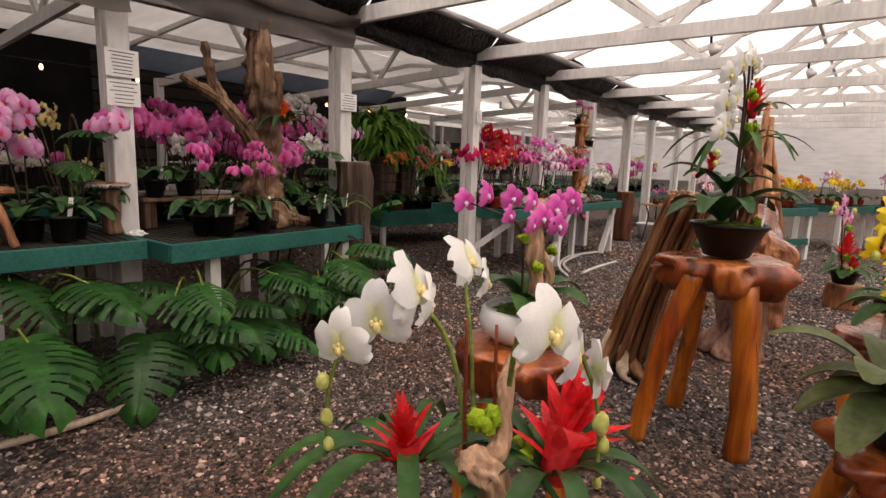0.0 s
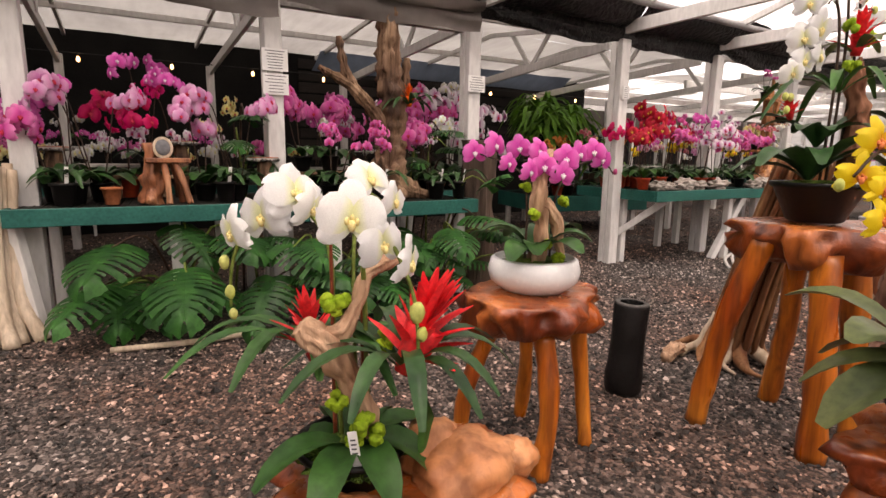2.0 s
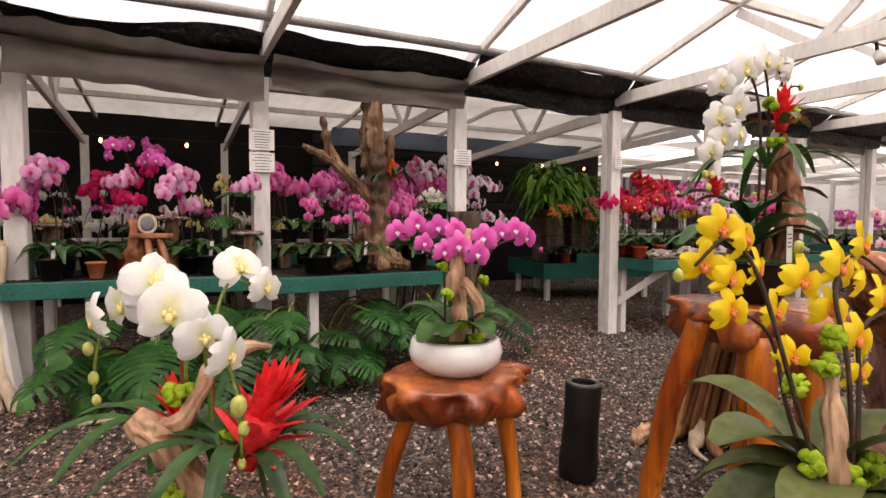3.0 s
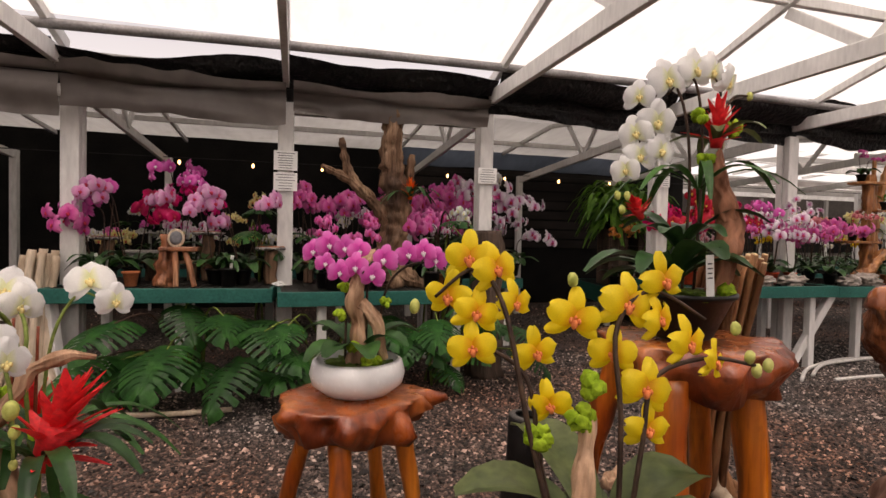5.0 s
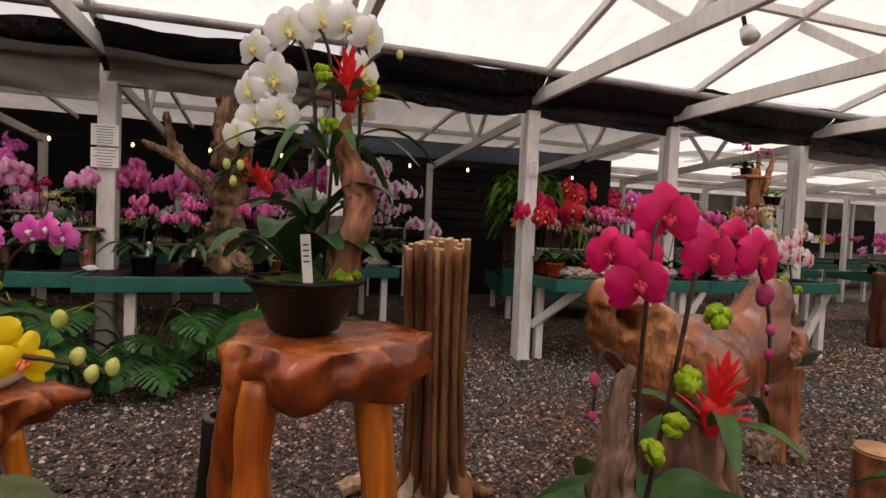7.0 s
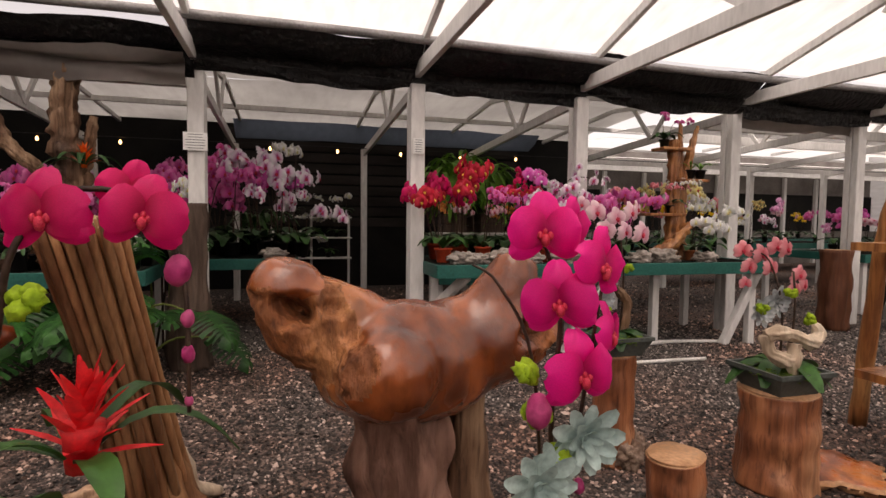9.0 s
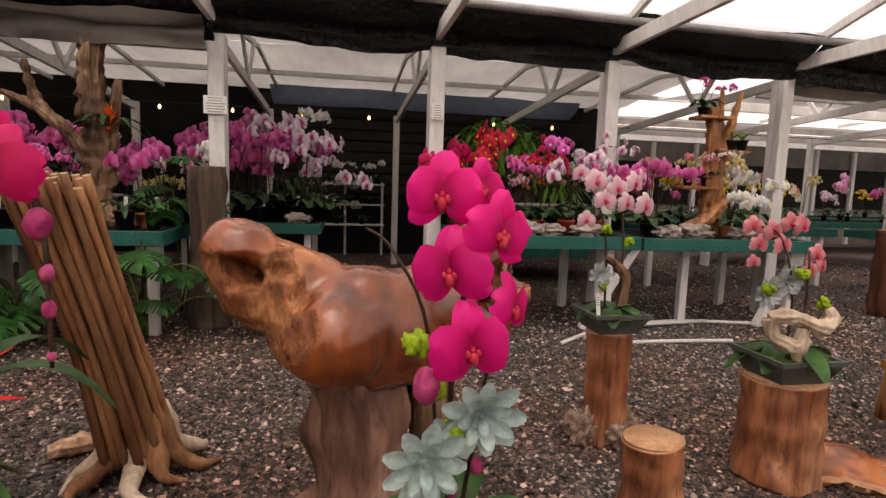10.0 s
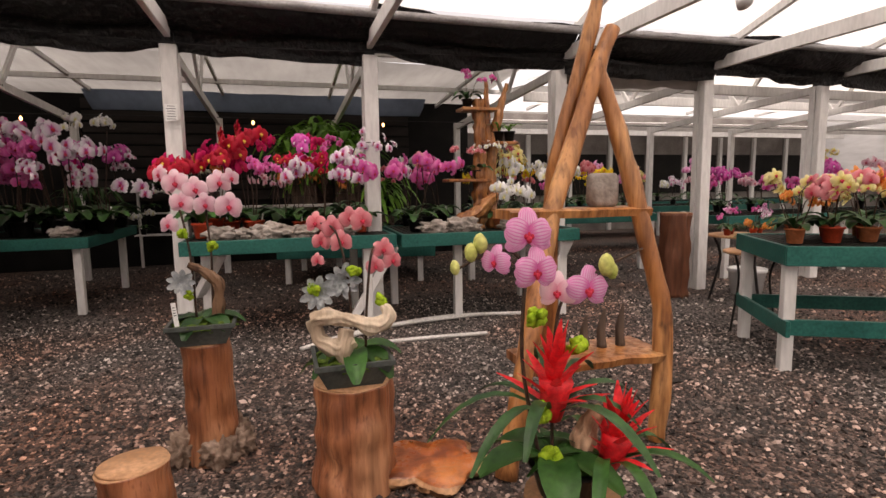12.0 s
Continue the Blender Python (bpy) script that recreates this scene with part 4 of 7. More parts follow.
bench("f", 0, 1.3, 0, 1.9, 0.82, "green rimmed bench with pink and white orchids inside the shed", [((0.1, 0.15, 0), (0.1, 0.15, 0.7)), ((1.15, 0.15, 0), (1.15, 0.15, 0.7)), ((1.15, 1.75, 0), (1.15, 1.75, 0.7))], 0, at=(-2.35, 0.95))
bench("g", 0, 2.1, 0, 1.5, 0.6, "dark green bench with tall ferns inside the shed", [((0.12, 0.12, 0), (0.12, 0.12, 0.36)), ((1.9, 0.12, 0), (1.9, 0.12, 0.36)), ((0.12, 1.3, 0), (0.12, 1.3, 0.36))], -12, at=(0.75, 2.1), rim=0.25)
bench("h", 0, 3.0, 0, 1.1, 0.84, "green rimmed bench with yellow orchids further along", [((0.1, 0.1, 0), (0.1, 0.1, 0.72)), ((2.8, 0.1, 0), (2.8, 0.1, 0.72))], 0, at=(3.2, 1.5))
bench("i", 0, 4.5, 0, 1.2, 0.84, "long green bench of orchids in the far bay", [((0.1, 0.1, 0), (0.1, 0.1, 0.72)), ((2.2, 0.1, 0), (2.2, 0.1, 0.72)), ((4.4, 0.1, 0), (4.4, 0.1, 0.72))], 0, at=(6.4, 0.4))
bench("j", 0, 5.0, 0, 1.2, 0.84, "long green bench of orchids in the far bay", [((0.1, 0.1, 0), (0.1, 0.1, 0.72)), ((2.2, 0.1, 0), (2.2, 0.1, 0.72)), ((4.8, 0.1, 0), (4.8, 0.1, 0.72))], 0, at=(5.6, 3.6))
ob = bench("e", 0, 1.5, 0, 1.0, 0.86, "green and white bench with yellow orchids and terracotta pots", [((0.06, 0.1, 0), (0.06, 0.1, 0.75)), ((0.06, 0.9, 0), (0.06, 0.9, 0.75)), ((1.44, 0.9, 0), (1.44, 0.9, 0.75)), ((1.44, 0.1, 0), (1.44, 0.1, 0.75))], -28, at=(4.0, -2.58), rim=0.13)
for lo, hi in (((0.02, 0.0, 0.25), (0.05, 1.0, 0.36)), ((0.05, 0.93, 0.25), (1.45, 0.96, 0.36)), ((0.05, 0.06, 0.25), (1.45, 0.09, 0.36))):
    bm = bmesh.new()
    box(bm, lo, hi, 0.004)
    part("lower_rail", bm, GREEN_BOARD, ob, "green painted lower rail", False)


# ---- display pieces on the gravel ----
def shifted(b):
    b = Vector(b)
    return lambda *p: Vector(p) - b


def burl_slab(parent, c, rx, ry, th, seed, name="seat", mat=None, knobs=6, depth=0.16):
    """A thick slab of burl with a wavy edge, a flat top and knotted sides."""
    bm = bmesh.new()
    seg, prof = 84, [(0.0, -th), (0.55, -th), (0.82, -th * 0.93), (0.97, -th * 0.65), (1.0, -th * 0.35), (0.985, -0.03), (0.95, -0.006), (0.9, 0.0), (0.45, 0.002), (0.0, 0.0)]
    rings = []
    for f, z in prof:
        ring = []
        for j in range(seg):
            a = 2 * math.pi * j / seg
            k = 1 + depth * math.sin(knobs * a * 0.5 + seed) * math.sin(a * 1.5 + seed * 2) + 0.3 * noise.noise(Vector((math.cos(a) * 1.5, math.sin(a) * 1.5, seed)))
            k += 0.09 * noise.noise(Vector((math.cos(a) * 5, math.sin(a) * 5, seed + z * 9)))
            edge = 1 + (0.34 * noise.noise(Vector((math.cos(a) * 3.2, math.sin(a) * 3.2, seed + z * 14))) if -th < z < -0.01 else 0)
            ring.append(bm.verts.new(Vector(c) + Vector((rx * f * k * edge * math.cos(a), ry * f * k * edge * math.sin(a), z + (0.35 * th * noise.noise(Vector((math.cos(a) * 2, math.sin(a) * 2, seed * 3))) if z < -th * 0.5 else 0)))))
        rings.append(ring)
    for i, (a, b) in enumerate(zip(rings, rings[1:])):
        for j in range(seg):
            bm.faces.new((a[j], a[(j + 1) % seg], b[(j + 1) % seg], b[j])).material_index = 1 if i >= 6 else 0
    bmesh.ops.remove_doubles(bm, verts=bm.verts, dist=1e-5)
    return part(name, bm, [mat or BURL, BURL_CUT], parent, "knotted red-brown burl slab")


def limb(parent, a, b, r0, r1, name="leg", mat=None, seed=1, bow=0.03, rough=0.25):
    a, b = Vector(a), Vector(b)
    mid = (a + b) / 2 + Vector((math.sin(seed * 5), math.cos(seed * 3), 0)) * bow
    bm = bmesh.new()
    tube(bm, [a, mid, b], [r0, (r0 + r1) / 2 * 0.94, r1], 14, 14, rough, 7.0)
    return part(name, bm, mat or LEG_WOOD, parent)


def driftwood_bm(bm, pts, radii, seed=0, flute=4):
    return tube(bm, pts, radii, 26, 12 * len(pts), 0.5, 16.0 + seed, flute + 3)


# white orchid arrangement and its burl table
B = (-4.34, -3.24, 0.36)
o = shifted(B)
tb = thing("burl_table", (-4.29, -3.32, 0), "low red-brown burl wood table with a lumpy top", "table")
burl_slab(tb, (0, 0, 0.41), 0.34, 0.27, 0.1, 2.3, "tabletop")
for c, size in (((0.16, -0.08, 0.43), (0.15, 0.12, 0.08)), ((0.29, -0.1, 0.43), (0.08, 0.06, 0.05)), ((0.1, 0.0, 0.46), (0.09, 0.08, 0.07)), ((-0.2, -0.12, 0.41), (0.12, 0.1, 0.05))):
    bm = bmesh.new()
    lump(bm, c, size, 0.25, 3, 4)
    part("knot", bm, TAN_BURL, tb, "pale knotted burl lump")
for k, (x, y) in enumerate(((-0.2, -0.12), (0.2, -0.14), (0.16, 0.15), (-0.17, 0.15))):
    limb(tb, (x, y, 0.35), (x * 1.3, y * 1.3, 0), 0.045, 0.038, seed=k)

wo = thing("orchid_arrangement", (-4.39, -3.26, 0.41), "white moth orchids with driftwood and red bromeliads in a dark pot", "arrangement")
bm = bmesh.new()
lathe(bm, [(0.095, 0), (0.1, 0.005), (0.14, 0.085), (0.147, 0.09), (0.147, 0.1), (0.135, 0.1), (0.12, 0.07), (0.005, 0.075)], 32)
part("pot", bm, BLACK_POT, wo, "dark brown glazed pot")
bm = bmesh.new()
lump(bm, (0, 0, 0.075), (0.125, 0.125, 0.03), 0.5, 14, 4)
part("moss", bm, MOSS, wo)
stalk(wo, [o(-4.36, -3.22, 0.44), o(-4.37, -3.2, 0.75), o(-4.36, -3.14, 0.95), o(-4.42, -3.08, 1.05), o(-4.52, -3.03, 1.02), o(-4.57, -3.0, 0.9), o(-4.58, -3.0, 0.78)], 0.0065, STEM_GREEN)
stalk(wo, [o(-4.3, -3.25, 0.44), o(-4.31, -3.26, 0.8), o(-4.33, -3.29, 1.0), o(-4.35, -3.34, 1.06), o(-4.32, -3.4, 1.02), o(-4.27, -3.44, 0.88), o(-4.26, -3.45, 0.72)], 0.0065, STEM_GREEN)
stalk(wo, [o(-4.31, -3.2, 0.44), o(-4.3, -3.16, 0.9), o(-4.25, -3.1, 1.07), o(-4.18, -3.08, 1.05)], 0.0055, STEM_GREEN)
stalk(wo, [o(-4.375, -3.21, 0.44), o(-4.37, -3.19, 1.02)], 0.006, STAKE_RED, "stake", "red-brown support stake")
stalk(wo, [o(-4.31, -3.24, 0.44), o(-4.3, -3.22, 1.0)], 0.006, STAKE_RED, "stake", "red-brown support stake")
for k, (p, way, s) in enumerate((
    ((-4.57, -3.03, 0.98), (-0.9, -0.35, -0.2), 0.125), ((-4.5, -3.06, 1.02), (-0.75, -0.55, 0.0), 0.14), ((-4.43, -3.1, 1.08), (0.25, -0.75, 0.35), 0.155), ((-4.39, -3.1, 1.04), (0.5, -0.6, -0.2), 0.12),
    ((-4.22, -3.08, 1.11), (0.1, -0.8, 0.45), 0.13), ((-4.15, -3.09, 1.05), (0.5, -0.75, 0.0), 0.105), ((-4.39, -3.39, 1.045), (-0.3, -1, 0.05), 0.15), ((-4.33, -3.41, 0.99), (0.2, -0.9, 0.0), 0.115), ((-4.28, -3.44, 0.95), (0.65, -0.6, -0.1), 0.11),
)):
    bloom(wo, "white", o(*p), way, s, k, 0.15 * math.sin(k * 2))
for p, r in (((-4.58, -3.0, 0.82), 0.017), ((-4.575, -3.0, 0.76), 0.014), ((-4.59, -3.0, 0.9), 0.017), ((-4.265, -3.45, 0.84), 0.022), ((-4.255, -3.455, 0.79), 0.016), ((-4.26, -3.45, 0.71), 0.012)):
    bud(wo, o(*p), r)
bm = bmesh.new()
driftwood_bm(bm, [o(-4.28, -3.26, 0.44), o(-4.34, -3.28, 0.6), o(-4.43, -3.29, 0.74), o(-4.48, -3.28, 0.79)], [0.02, 0.03, 0.035, 0.024])
driftwood_bm(bm, [o(-4.45, -3.28, 0.76), o(-4.38, -3.28, 0.77), o(-4.33, -3.27, 0.83), o(-4.3, -3.25, 0.89), o(-4.22, -3.24, 0.92), o(-4.16, -3.22, 0.91)], [0.026, 0.021, 0.018, 0.016, 0.014, 0.006])
part("driftwood", bm, PALE_WOOD, wo, "pale twisted driftwood branch")
bromeliad(wo, o(-4.18, -3.36, 0.8), 0.175, 4, lean=(0.35, -0.1, 0.8), leaves=13, leaf_len=0.32, n=30)
bromeliad(wo, o(-4.39, -3.04, 0.72), 0.13, 5, lean=(-0.2, -0.1, 0.9), leaves=13, leaf_len=0.36, leaf_mat=LEAF)
leaf_fan(wo, o(-4.34, -3.25, 0.44), 8, 0.26, 0.1, 6, LEAF, 0.45, 0.5)
for k, p in enumerate(((-4.36, -3.3, 0.49), (-4.31, -3.33, 0.5), (-4.38, -3.25, 0.83), (-4.4, -3.3, 0.6), (-4.27, -3.28, 0.72), (-4.34, -3.32, 0.53))):
    tuft(wo, o(*p), 0.026 + 0.004 * (k % 3), k)
bm = bmesh.new()
blade(bm, bend([o(-4.2, -3.36, 0.44), o(-4.2, -3.38, 0.56), o(-4.22, -3.37, 0.68)], 8), 0.035, 2, 0.3, 0.4)
part("strap_leaf", bm, LEAF, wo)
plant_tag(wo, o(-4.37, -3.36, 0.43), 0.022, 0.12, (0.1, -0.12), -30)

# round burl stool, white bowl of pink orchids
st = thing("burl_stool", (-3.45, -2.83, 0), "red-brown burl wood stool on orange branch legs", "stool")
burl_slab(st, (0, 0, 0.69), 0.3, 0.25, 0.15, 5.1)
for k, (a, b, r) in enumerate((((-0.17, 0.03, 0.56), (-0.27, 0.12, 0), 0.036), ((-0.06, -0.15, 0.56), (-0.1, -0.2, 0), 0.042), ((0.18, -0.08, 0.56), (0.23, -0.12, 0), 0.038), ((0.1, 0.15, 0.56), (0.16, 0.24, 0), 0.036))):
    limb(st, a, b, r, r * 0.9, seed=k + 2)
B = (-3.43, -2.81, 0.69)
o = shifted(B)
pk = thing("orchid_bowl", B, "pink moth orchids with driftwood in a white ceramic bowl", "arrangement")
bm = bmesh.new()
lathe(bm, [(0.1, 0), (0.13, 0.006), (0.178, 0.045), (0.188, 0.085), (0.176, 0.13), (0.16, 0.14), (0.165, 0.128), (0.15, 0.1), (0.01, 0.1)], 40)
part("bowl", bm, WHITE_POT, pk, "white glazed ceramic bowl")
bm = bmesh.new()
lump(bm, (0, 0, 0.105), (0.125, 0.125, 0.03), 0.5, 14, 4)
part("moss", bm, MOSS, pk)
leaf_fan(pk, (0, 0, 0.13), 9, 0.25, 0.105, 12, LEAF, 0.95, 0.25)
bm = bmesh.new()
driftwood_bm(bm, [(-0.02, -0.03, 0.1), (0.0, -0.04, 0.25), (-0.02, -0.03, 0.38), (0.02, -0.02, 0.5), (0.06, 0, 0.56)], [0.03, 0.028, 0.03, 0.028, 0.02])
driftwood_bm(bm, [(0, -0.04, 0.36), (0.06, -0.05, 0.3), (0.08, -0.05, 0.2), (0.1, -0.05, 0.14)], [0.025, 0.024, 0.02, 0.014])
part("driftwood", bm, PALE_WOOD, pk, "pale upright driftwood")
for pts in ([(-0.05, 0, 0.1), (-0.05, 0, 0.35), (-0.06, 0.04, 0.48), (-0.16, 0.2, 0.55)], [(0.03, -0.02, 0.1), (0.03, -0.02, 0.4), (0.05, -0.05, 0.52), (0.0, -0.1, 0.48)], [(0.08, 0, 0.1), (0.1, 0, 0.38), (0.18, -0.02, 0.5), (0.3, -0.05, 0.52), (0.36, -0.06, 0.47)]):
    stalk(pk, pts, 0.0055)
for k, (p, s) in enumerate((((-0.17, 0.2, 0.55), 0.1), ((-0.11, 0.14, 0.58), 0.105), ((-0.05, 0.06, 0.57), 0.1), ((-0.02, -0.06, 0.5), 0.105), ((-0.08, -0.05, 0.48), 0.09), ((0.04, -0.1, 0.47), 0.1), ((0.09, -0.06, 0.53), 0.11), ((0.0, 0.0, 0.56), 0.095), ((0.19, -0.03, 0.55), 0.1), ((0.25, -0.05, 0.56), 0.1), ((0.3, -0.05, 0.53), 0.095), ((-0.13, 0.02, 0.51), 0.08))):
    bloom(pk, "pink", p, (-0.25 + 0.35 * math.sin(k * 1.9), -1, 0.05 * math.cos(k)), s, k, 0.2 * math.sin(k))
for k, p in enumerate(((-0.08, -0.08, 0.32), (0.1, -0.05, 0.36), (-0.03, -0.1, 0.2), (0.06, -0.08, 0.14), (-0.06, 0.0, 0.42), (0.02, -0.12, 0.15))):
    tuft(pk, p, 0.024, 20 + k)
bm = bmesh.new()
bud(pk, (0.37, -0.06, 0.48), 0.012, BUD_MAG)

# black tube vessel
tv = thing("black_vessel", (-2.64, -2.64, 0), "tall hollow charred black vessel standing in the gravel", "vessel")
bm = bmesh.new()
lathe(bm, [(0.085, 0), (0.095, 0.02), (0.098, 0.1), (0.09, 0.16), (0.086, 0.3), (0.09, 0.47), (0.088, 0.478)], 32, Matrix.Shear("XY", 4, (0.0, 0.0)) @ Matrix.Rotation(0.06, 4, "Y"))
part("body", bm, TUBE_BLACK, tv)
bm = bmesh.new()
mt = Matrix.Rotation(0.06, 4, "Y")
lathe(bm, [(0.086, 0.474), (0.089, 0.484), (0.075, 0.49), (0.06, 0.486), (0.056, 0.47)], 32, mt)
part("rim", bm, TUBE_RIM, tv, "worn grey rim")
# Flat black disc on the closed top paints the shade inside the mouth.
bm = bmesh.new()
lathe(bm, [(0.0005, 0.4885), (0.058, 0.4885)], 32, mt)
part("hollow", bm, surf("hollow_shade_black", (0.002, 0.002, 0.002), (0.004, 0.004, 0.004), 5, 50, 0.9, 0.0), tv)

# large burl stool with the tall white orchid
st = thing("burl_stool", (-2.31, -3.32, 0), "large knotted orange burl wood stool on thick branch legs", "stool")
burl_slab(st, (0, 0, 0.965), 0.31, 0.25, 0.17, 8.4, depth=0.22)
for k, (a, b, r) in enumerate((((-0.2, 0.1, 0.9), (-0.29, 0.28, 0), 0.052), ((-0.16, -0.12, 0.86), (-0.17, -0.17, 0), 0.058), ((0.17, -0.1, 0.86), (0.2, -0.16, 0), 0.06), ((0.17, 0.14, 0.86), (0.26, 0.24, 0), 0.05))):
    limb(st, a, b, r, r * 0.92, seed=k + 6, bow=0.025)
B = (-2.34, -3.32, 0.975)
o = shifted(B)
tw = thing("orchid_arrangement", B, "tall white orchids with driftwood and red bromeliad in a black bowl", "arrangement")
bm = bmesh.new()
lathe(bm, [(0.095, 0), (0.105, 0.006), (0.165, 0.14), (0.182, 0.15), (0.182, 0.165), (0.165, 0.163), (0.15, 0.12), (0.005, 0.13)], 32)
part("bowl", bm, BLACK_POT, tw, "wide black bowl")
bm = bmesh.new()
lump(bm, (0, 0, 0.148), (0.14, 0.14, 0.022), 0.5, 14, 4)
part("moss", bm, MOSS, tw, "bright green moss")
leaf_fan(tw, (-0.03, 0.03, 0.16), 10, 0.34, 0.1, 31, LEAF_DARK, 0.9, 0.25)
leaf_fan(tw, (0.02, 0.04, 0.3), 8, 0.28, 0.075, 32, LEAF_DARK, 1.0, 0.2)
leaf_fan(tw, (0.06, 0.0, 0.52), 9, 0.36, 0.035, 33, LEAF, 0.75, 0.6, "strap_leaf")
bm = bmesh.new()
driftwood_bm(bm, [(0.1, -0.05, 0.13), (0.12, -0.06, 0.28), (0.155, -0.05, 0.4), (0.16, -0.04, 0.48)], [0.035, 0.04, 0.042, 0.028])
driftwood_bm(bm, [(0.15, -0.05, 0.42), (0.12, -0.04, 0.52), (0.1, -0.04, 0.6), (0.11, -0.04, 0.67)], [0.038, 0.032, 0.026, 0.006])
part("driftwood", bm, surf("reddish_driftwood", (0.17, 0.065, 0.035), (0.44, 0.2, 0.12), 14, 50, 0.7, 0.6, stretch=(1, 1, 0.3)), tw, "reddish brown driftwood")
for pts in ([(0.0, 0, 0.15), (0.02, 0, 0.55), (-0.01, 0.0, 0.8), (-0.06, 0.02, 0.9), (-0.14, 0.04, 0.8), (-0.17, 0.04, 0.64)], [(0.05, 0, 0.15), (0.07, 0, 0.6), (0.05, 0, 0.85), (0.0, 0, 0.93), (-0.07, 0.02, 0.86)], [(0.13, 0.0, 0.15), (0.15, 0.0, 0.6), (0.14, 0, 0.88), (0.08, 0, 0.95)], [(0.14, 0, 0.8), (0.2, 0, 0.87), (0.26, 0, 0.88)]):
    stalk(tw, pts, 0.006)
for k, (p, s, w) in enumerate((((-0.17, 0.04, 0.85), 0.11, -0.6), ((-0.07, 0.02, 0.91), 0.145, -0.2), ((0.03, 0.0, 0.95), 0.145, 0.1), ((0.1, 0.0, 0.95), 0.14, 0.3), ((0.17, 0.0, 0.92), 0.13, 0.6), ((-0.11, 0.02, 0.76), 0.145, -0.1), ((-0.18, 0.04, 0.72), 0.12, -0.7), ((-0.16, 0.04, 0.64), 0.12, -0.3), ((-0.09, 0.02, 0.66), 0.13, 0.2), ((0.15, 0.0, 0.81), 0.13, 0.4), ((-0.21, 0.05, 0.59), 0.1, -0.6), ((0.16, 0.02, 0.7), 0.12, 0.5))):
    bloom(tw, "white", p, (w, -1, -0.15 + 0.15 * math.sin(k)), s, k, 0.25 * math.sin(k * 1.3))
bromeliad(tw, (0.11, -0.03, 0.78), 0.115, 9, lean=(0, -0.1, 1), leaves=5, leaf_len=0.2, leaf_mat=LEAF_OLIVE)
bromeliad(tw, (-0.15, 0.08, 0.47), 0.07, 10, lean=(-0.5, -0.1, 0.6), leaves=0)
for k, p in enumerate(((0.03, -0.03, 0.78), (0.17, -0.03, 0.75), (0.05, -0.04, 0.63), (0.1, -0.1, 0.17), (0.13, -0.06, 0.18))):
    tuft(tw, p, 0.03, 30 + k)
for p in ((-0.24, 0.05, 0.5), (-0.22, 0.05, 0.45), (0.27, 0, 0.88), (-0.2, 0.05, 0.5)):
    bud(tw, p, 0.015)
plant_tag(tw, (0.0, -0.14, 0.14), 0.028, 0.16, (0.05, -0.08), -10)

# bundle of canes with its root foot
cb = thing("cane_bundle", (-1.74, -2.64, 0), "standing bundle of brown fluted stalks on a root base", "stump")
rnd = random.Random(8)
for k in range(46):
    a, q = k * 2.4, 0.13 * math.sqrt((k + 0.5) / 46)
    top = Vector((-0.08 + q * math.cos(a), -0.37 + q * math.sin(a), 1.24 + rnd.uniform(-0.03, 0.03)))
    mid = Vector((0.0 + q * 0.95 * math.cos(a), -0.15 + q * math.sin(a), 0.62))
    low = Vector((0.06 + q * 1.2 * math.cos(a), q * 1.2 * math.sin(a), 0.08))
    bm = bmesh.new()
    tube(bm, [top, mid, low][::-1], [0.019, 0.016, 0.013], 8, 12, 0.35, 9, 0, True, 0, 1)
    part("stalk", bm, [CANE, CANE_CUT], cb)
for k in range(9):
    a = k * 0.7 + rnd.uniform(-0.2, 0.2)
    ln = rnd.uniform(0.22, 0.36)
    bm = bmesh.new()
    tube(bm, [(0.06 + 0.08 * math.cos(a), 0.08 * math.sin(a), 0.28), (0.06 + 0.14 * math.cos(a), 0.14 * math.sin(a), 0.1), (0.06 + ln * 0.8 * math.cos(a), ln * 0.8 * math.sin(a), 0.04), (0.06 + ln * math.cos(a + 0.3), ln * math.sin(a + 0.3), 0.01)], [0.04, 0.045, 0.025, 0.008], 8, 14, 0.5, 12)
    part("root", bm, CREAM_WOOD if k % 2 else CANE, cb)

# yellow orchids in the blue pot on a burl stump
st = thing("burl_stump", (-3.07, -4.03, 0), "red-brown burl stump table on orange legs", "table")
burl_slab(st, (0, 0, 0.51), 0.27, 0.23, 0.12, 12.2, "tabletop", depth=0.26)
for k, (a, b, r) in enumerate((((-0.15, 0.06, 0.42), (-0.3, 0.15, 0), 0.055), ((0.1, -0.1, 0.4), (0.14, -0.16, 0), 0.05), ((0.12, 0.12, 0.4), (0.2, 0.2, 0), 0.05), ((-0.08, -0.1, 0.4), (-0.12, -0.16, 0), 0.05))):
    limb(st, a, b, r, r * 0.9, seed=k + 11)
B = (-2.95, -3.81, 0.455)
o = shifted(B)
ye = thing("potted_orchid", (-3.07, -4.03, 0.51), "golden yellow moth orchid in a cobalt blue fluted pot", "orchid")
bm = bmesh.new()
seg = 48
prof = [(0.08, 0), (0.09, 0.005), (0.135, 0.1), (0.14, 0.13), (0.148, 0.135), (0.148, 0.148), (0.132, 0.148), (0.12, 0.11), (0.005, 0.12)]
rings = []
for i, (r, z) in enumerate(prof):
    rings.append([bm.verts.new(((r + (0.005 * (j % 2) if 1 < i < 6 else 0)) * math.cos(2 * math.pi * j / seg), (r + (0.005 * (j % 2) if 1 < i < 6 else 0)) * math.sin(2 * math.pi * j / seg), z)) for j in range(seg)])
for a, b in zip(rings, rings[1:]):
    for j in range(seg):
        bm.faces.new((a[j], a[(j + 1) % seg], b[(j + 1) % seg], b[j]))
bm.faces.new(rings[0][::-1])
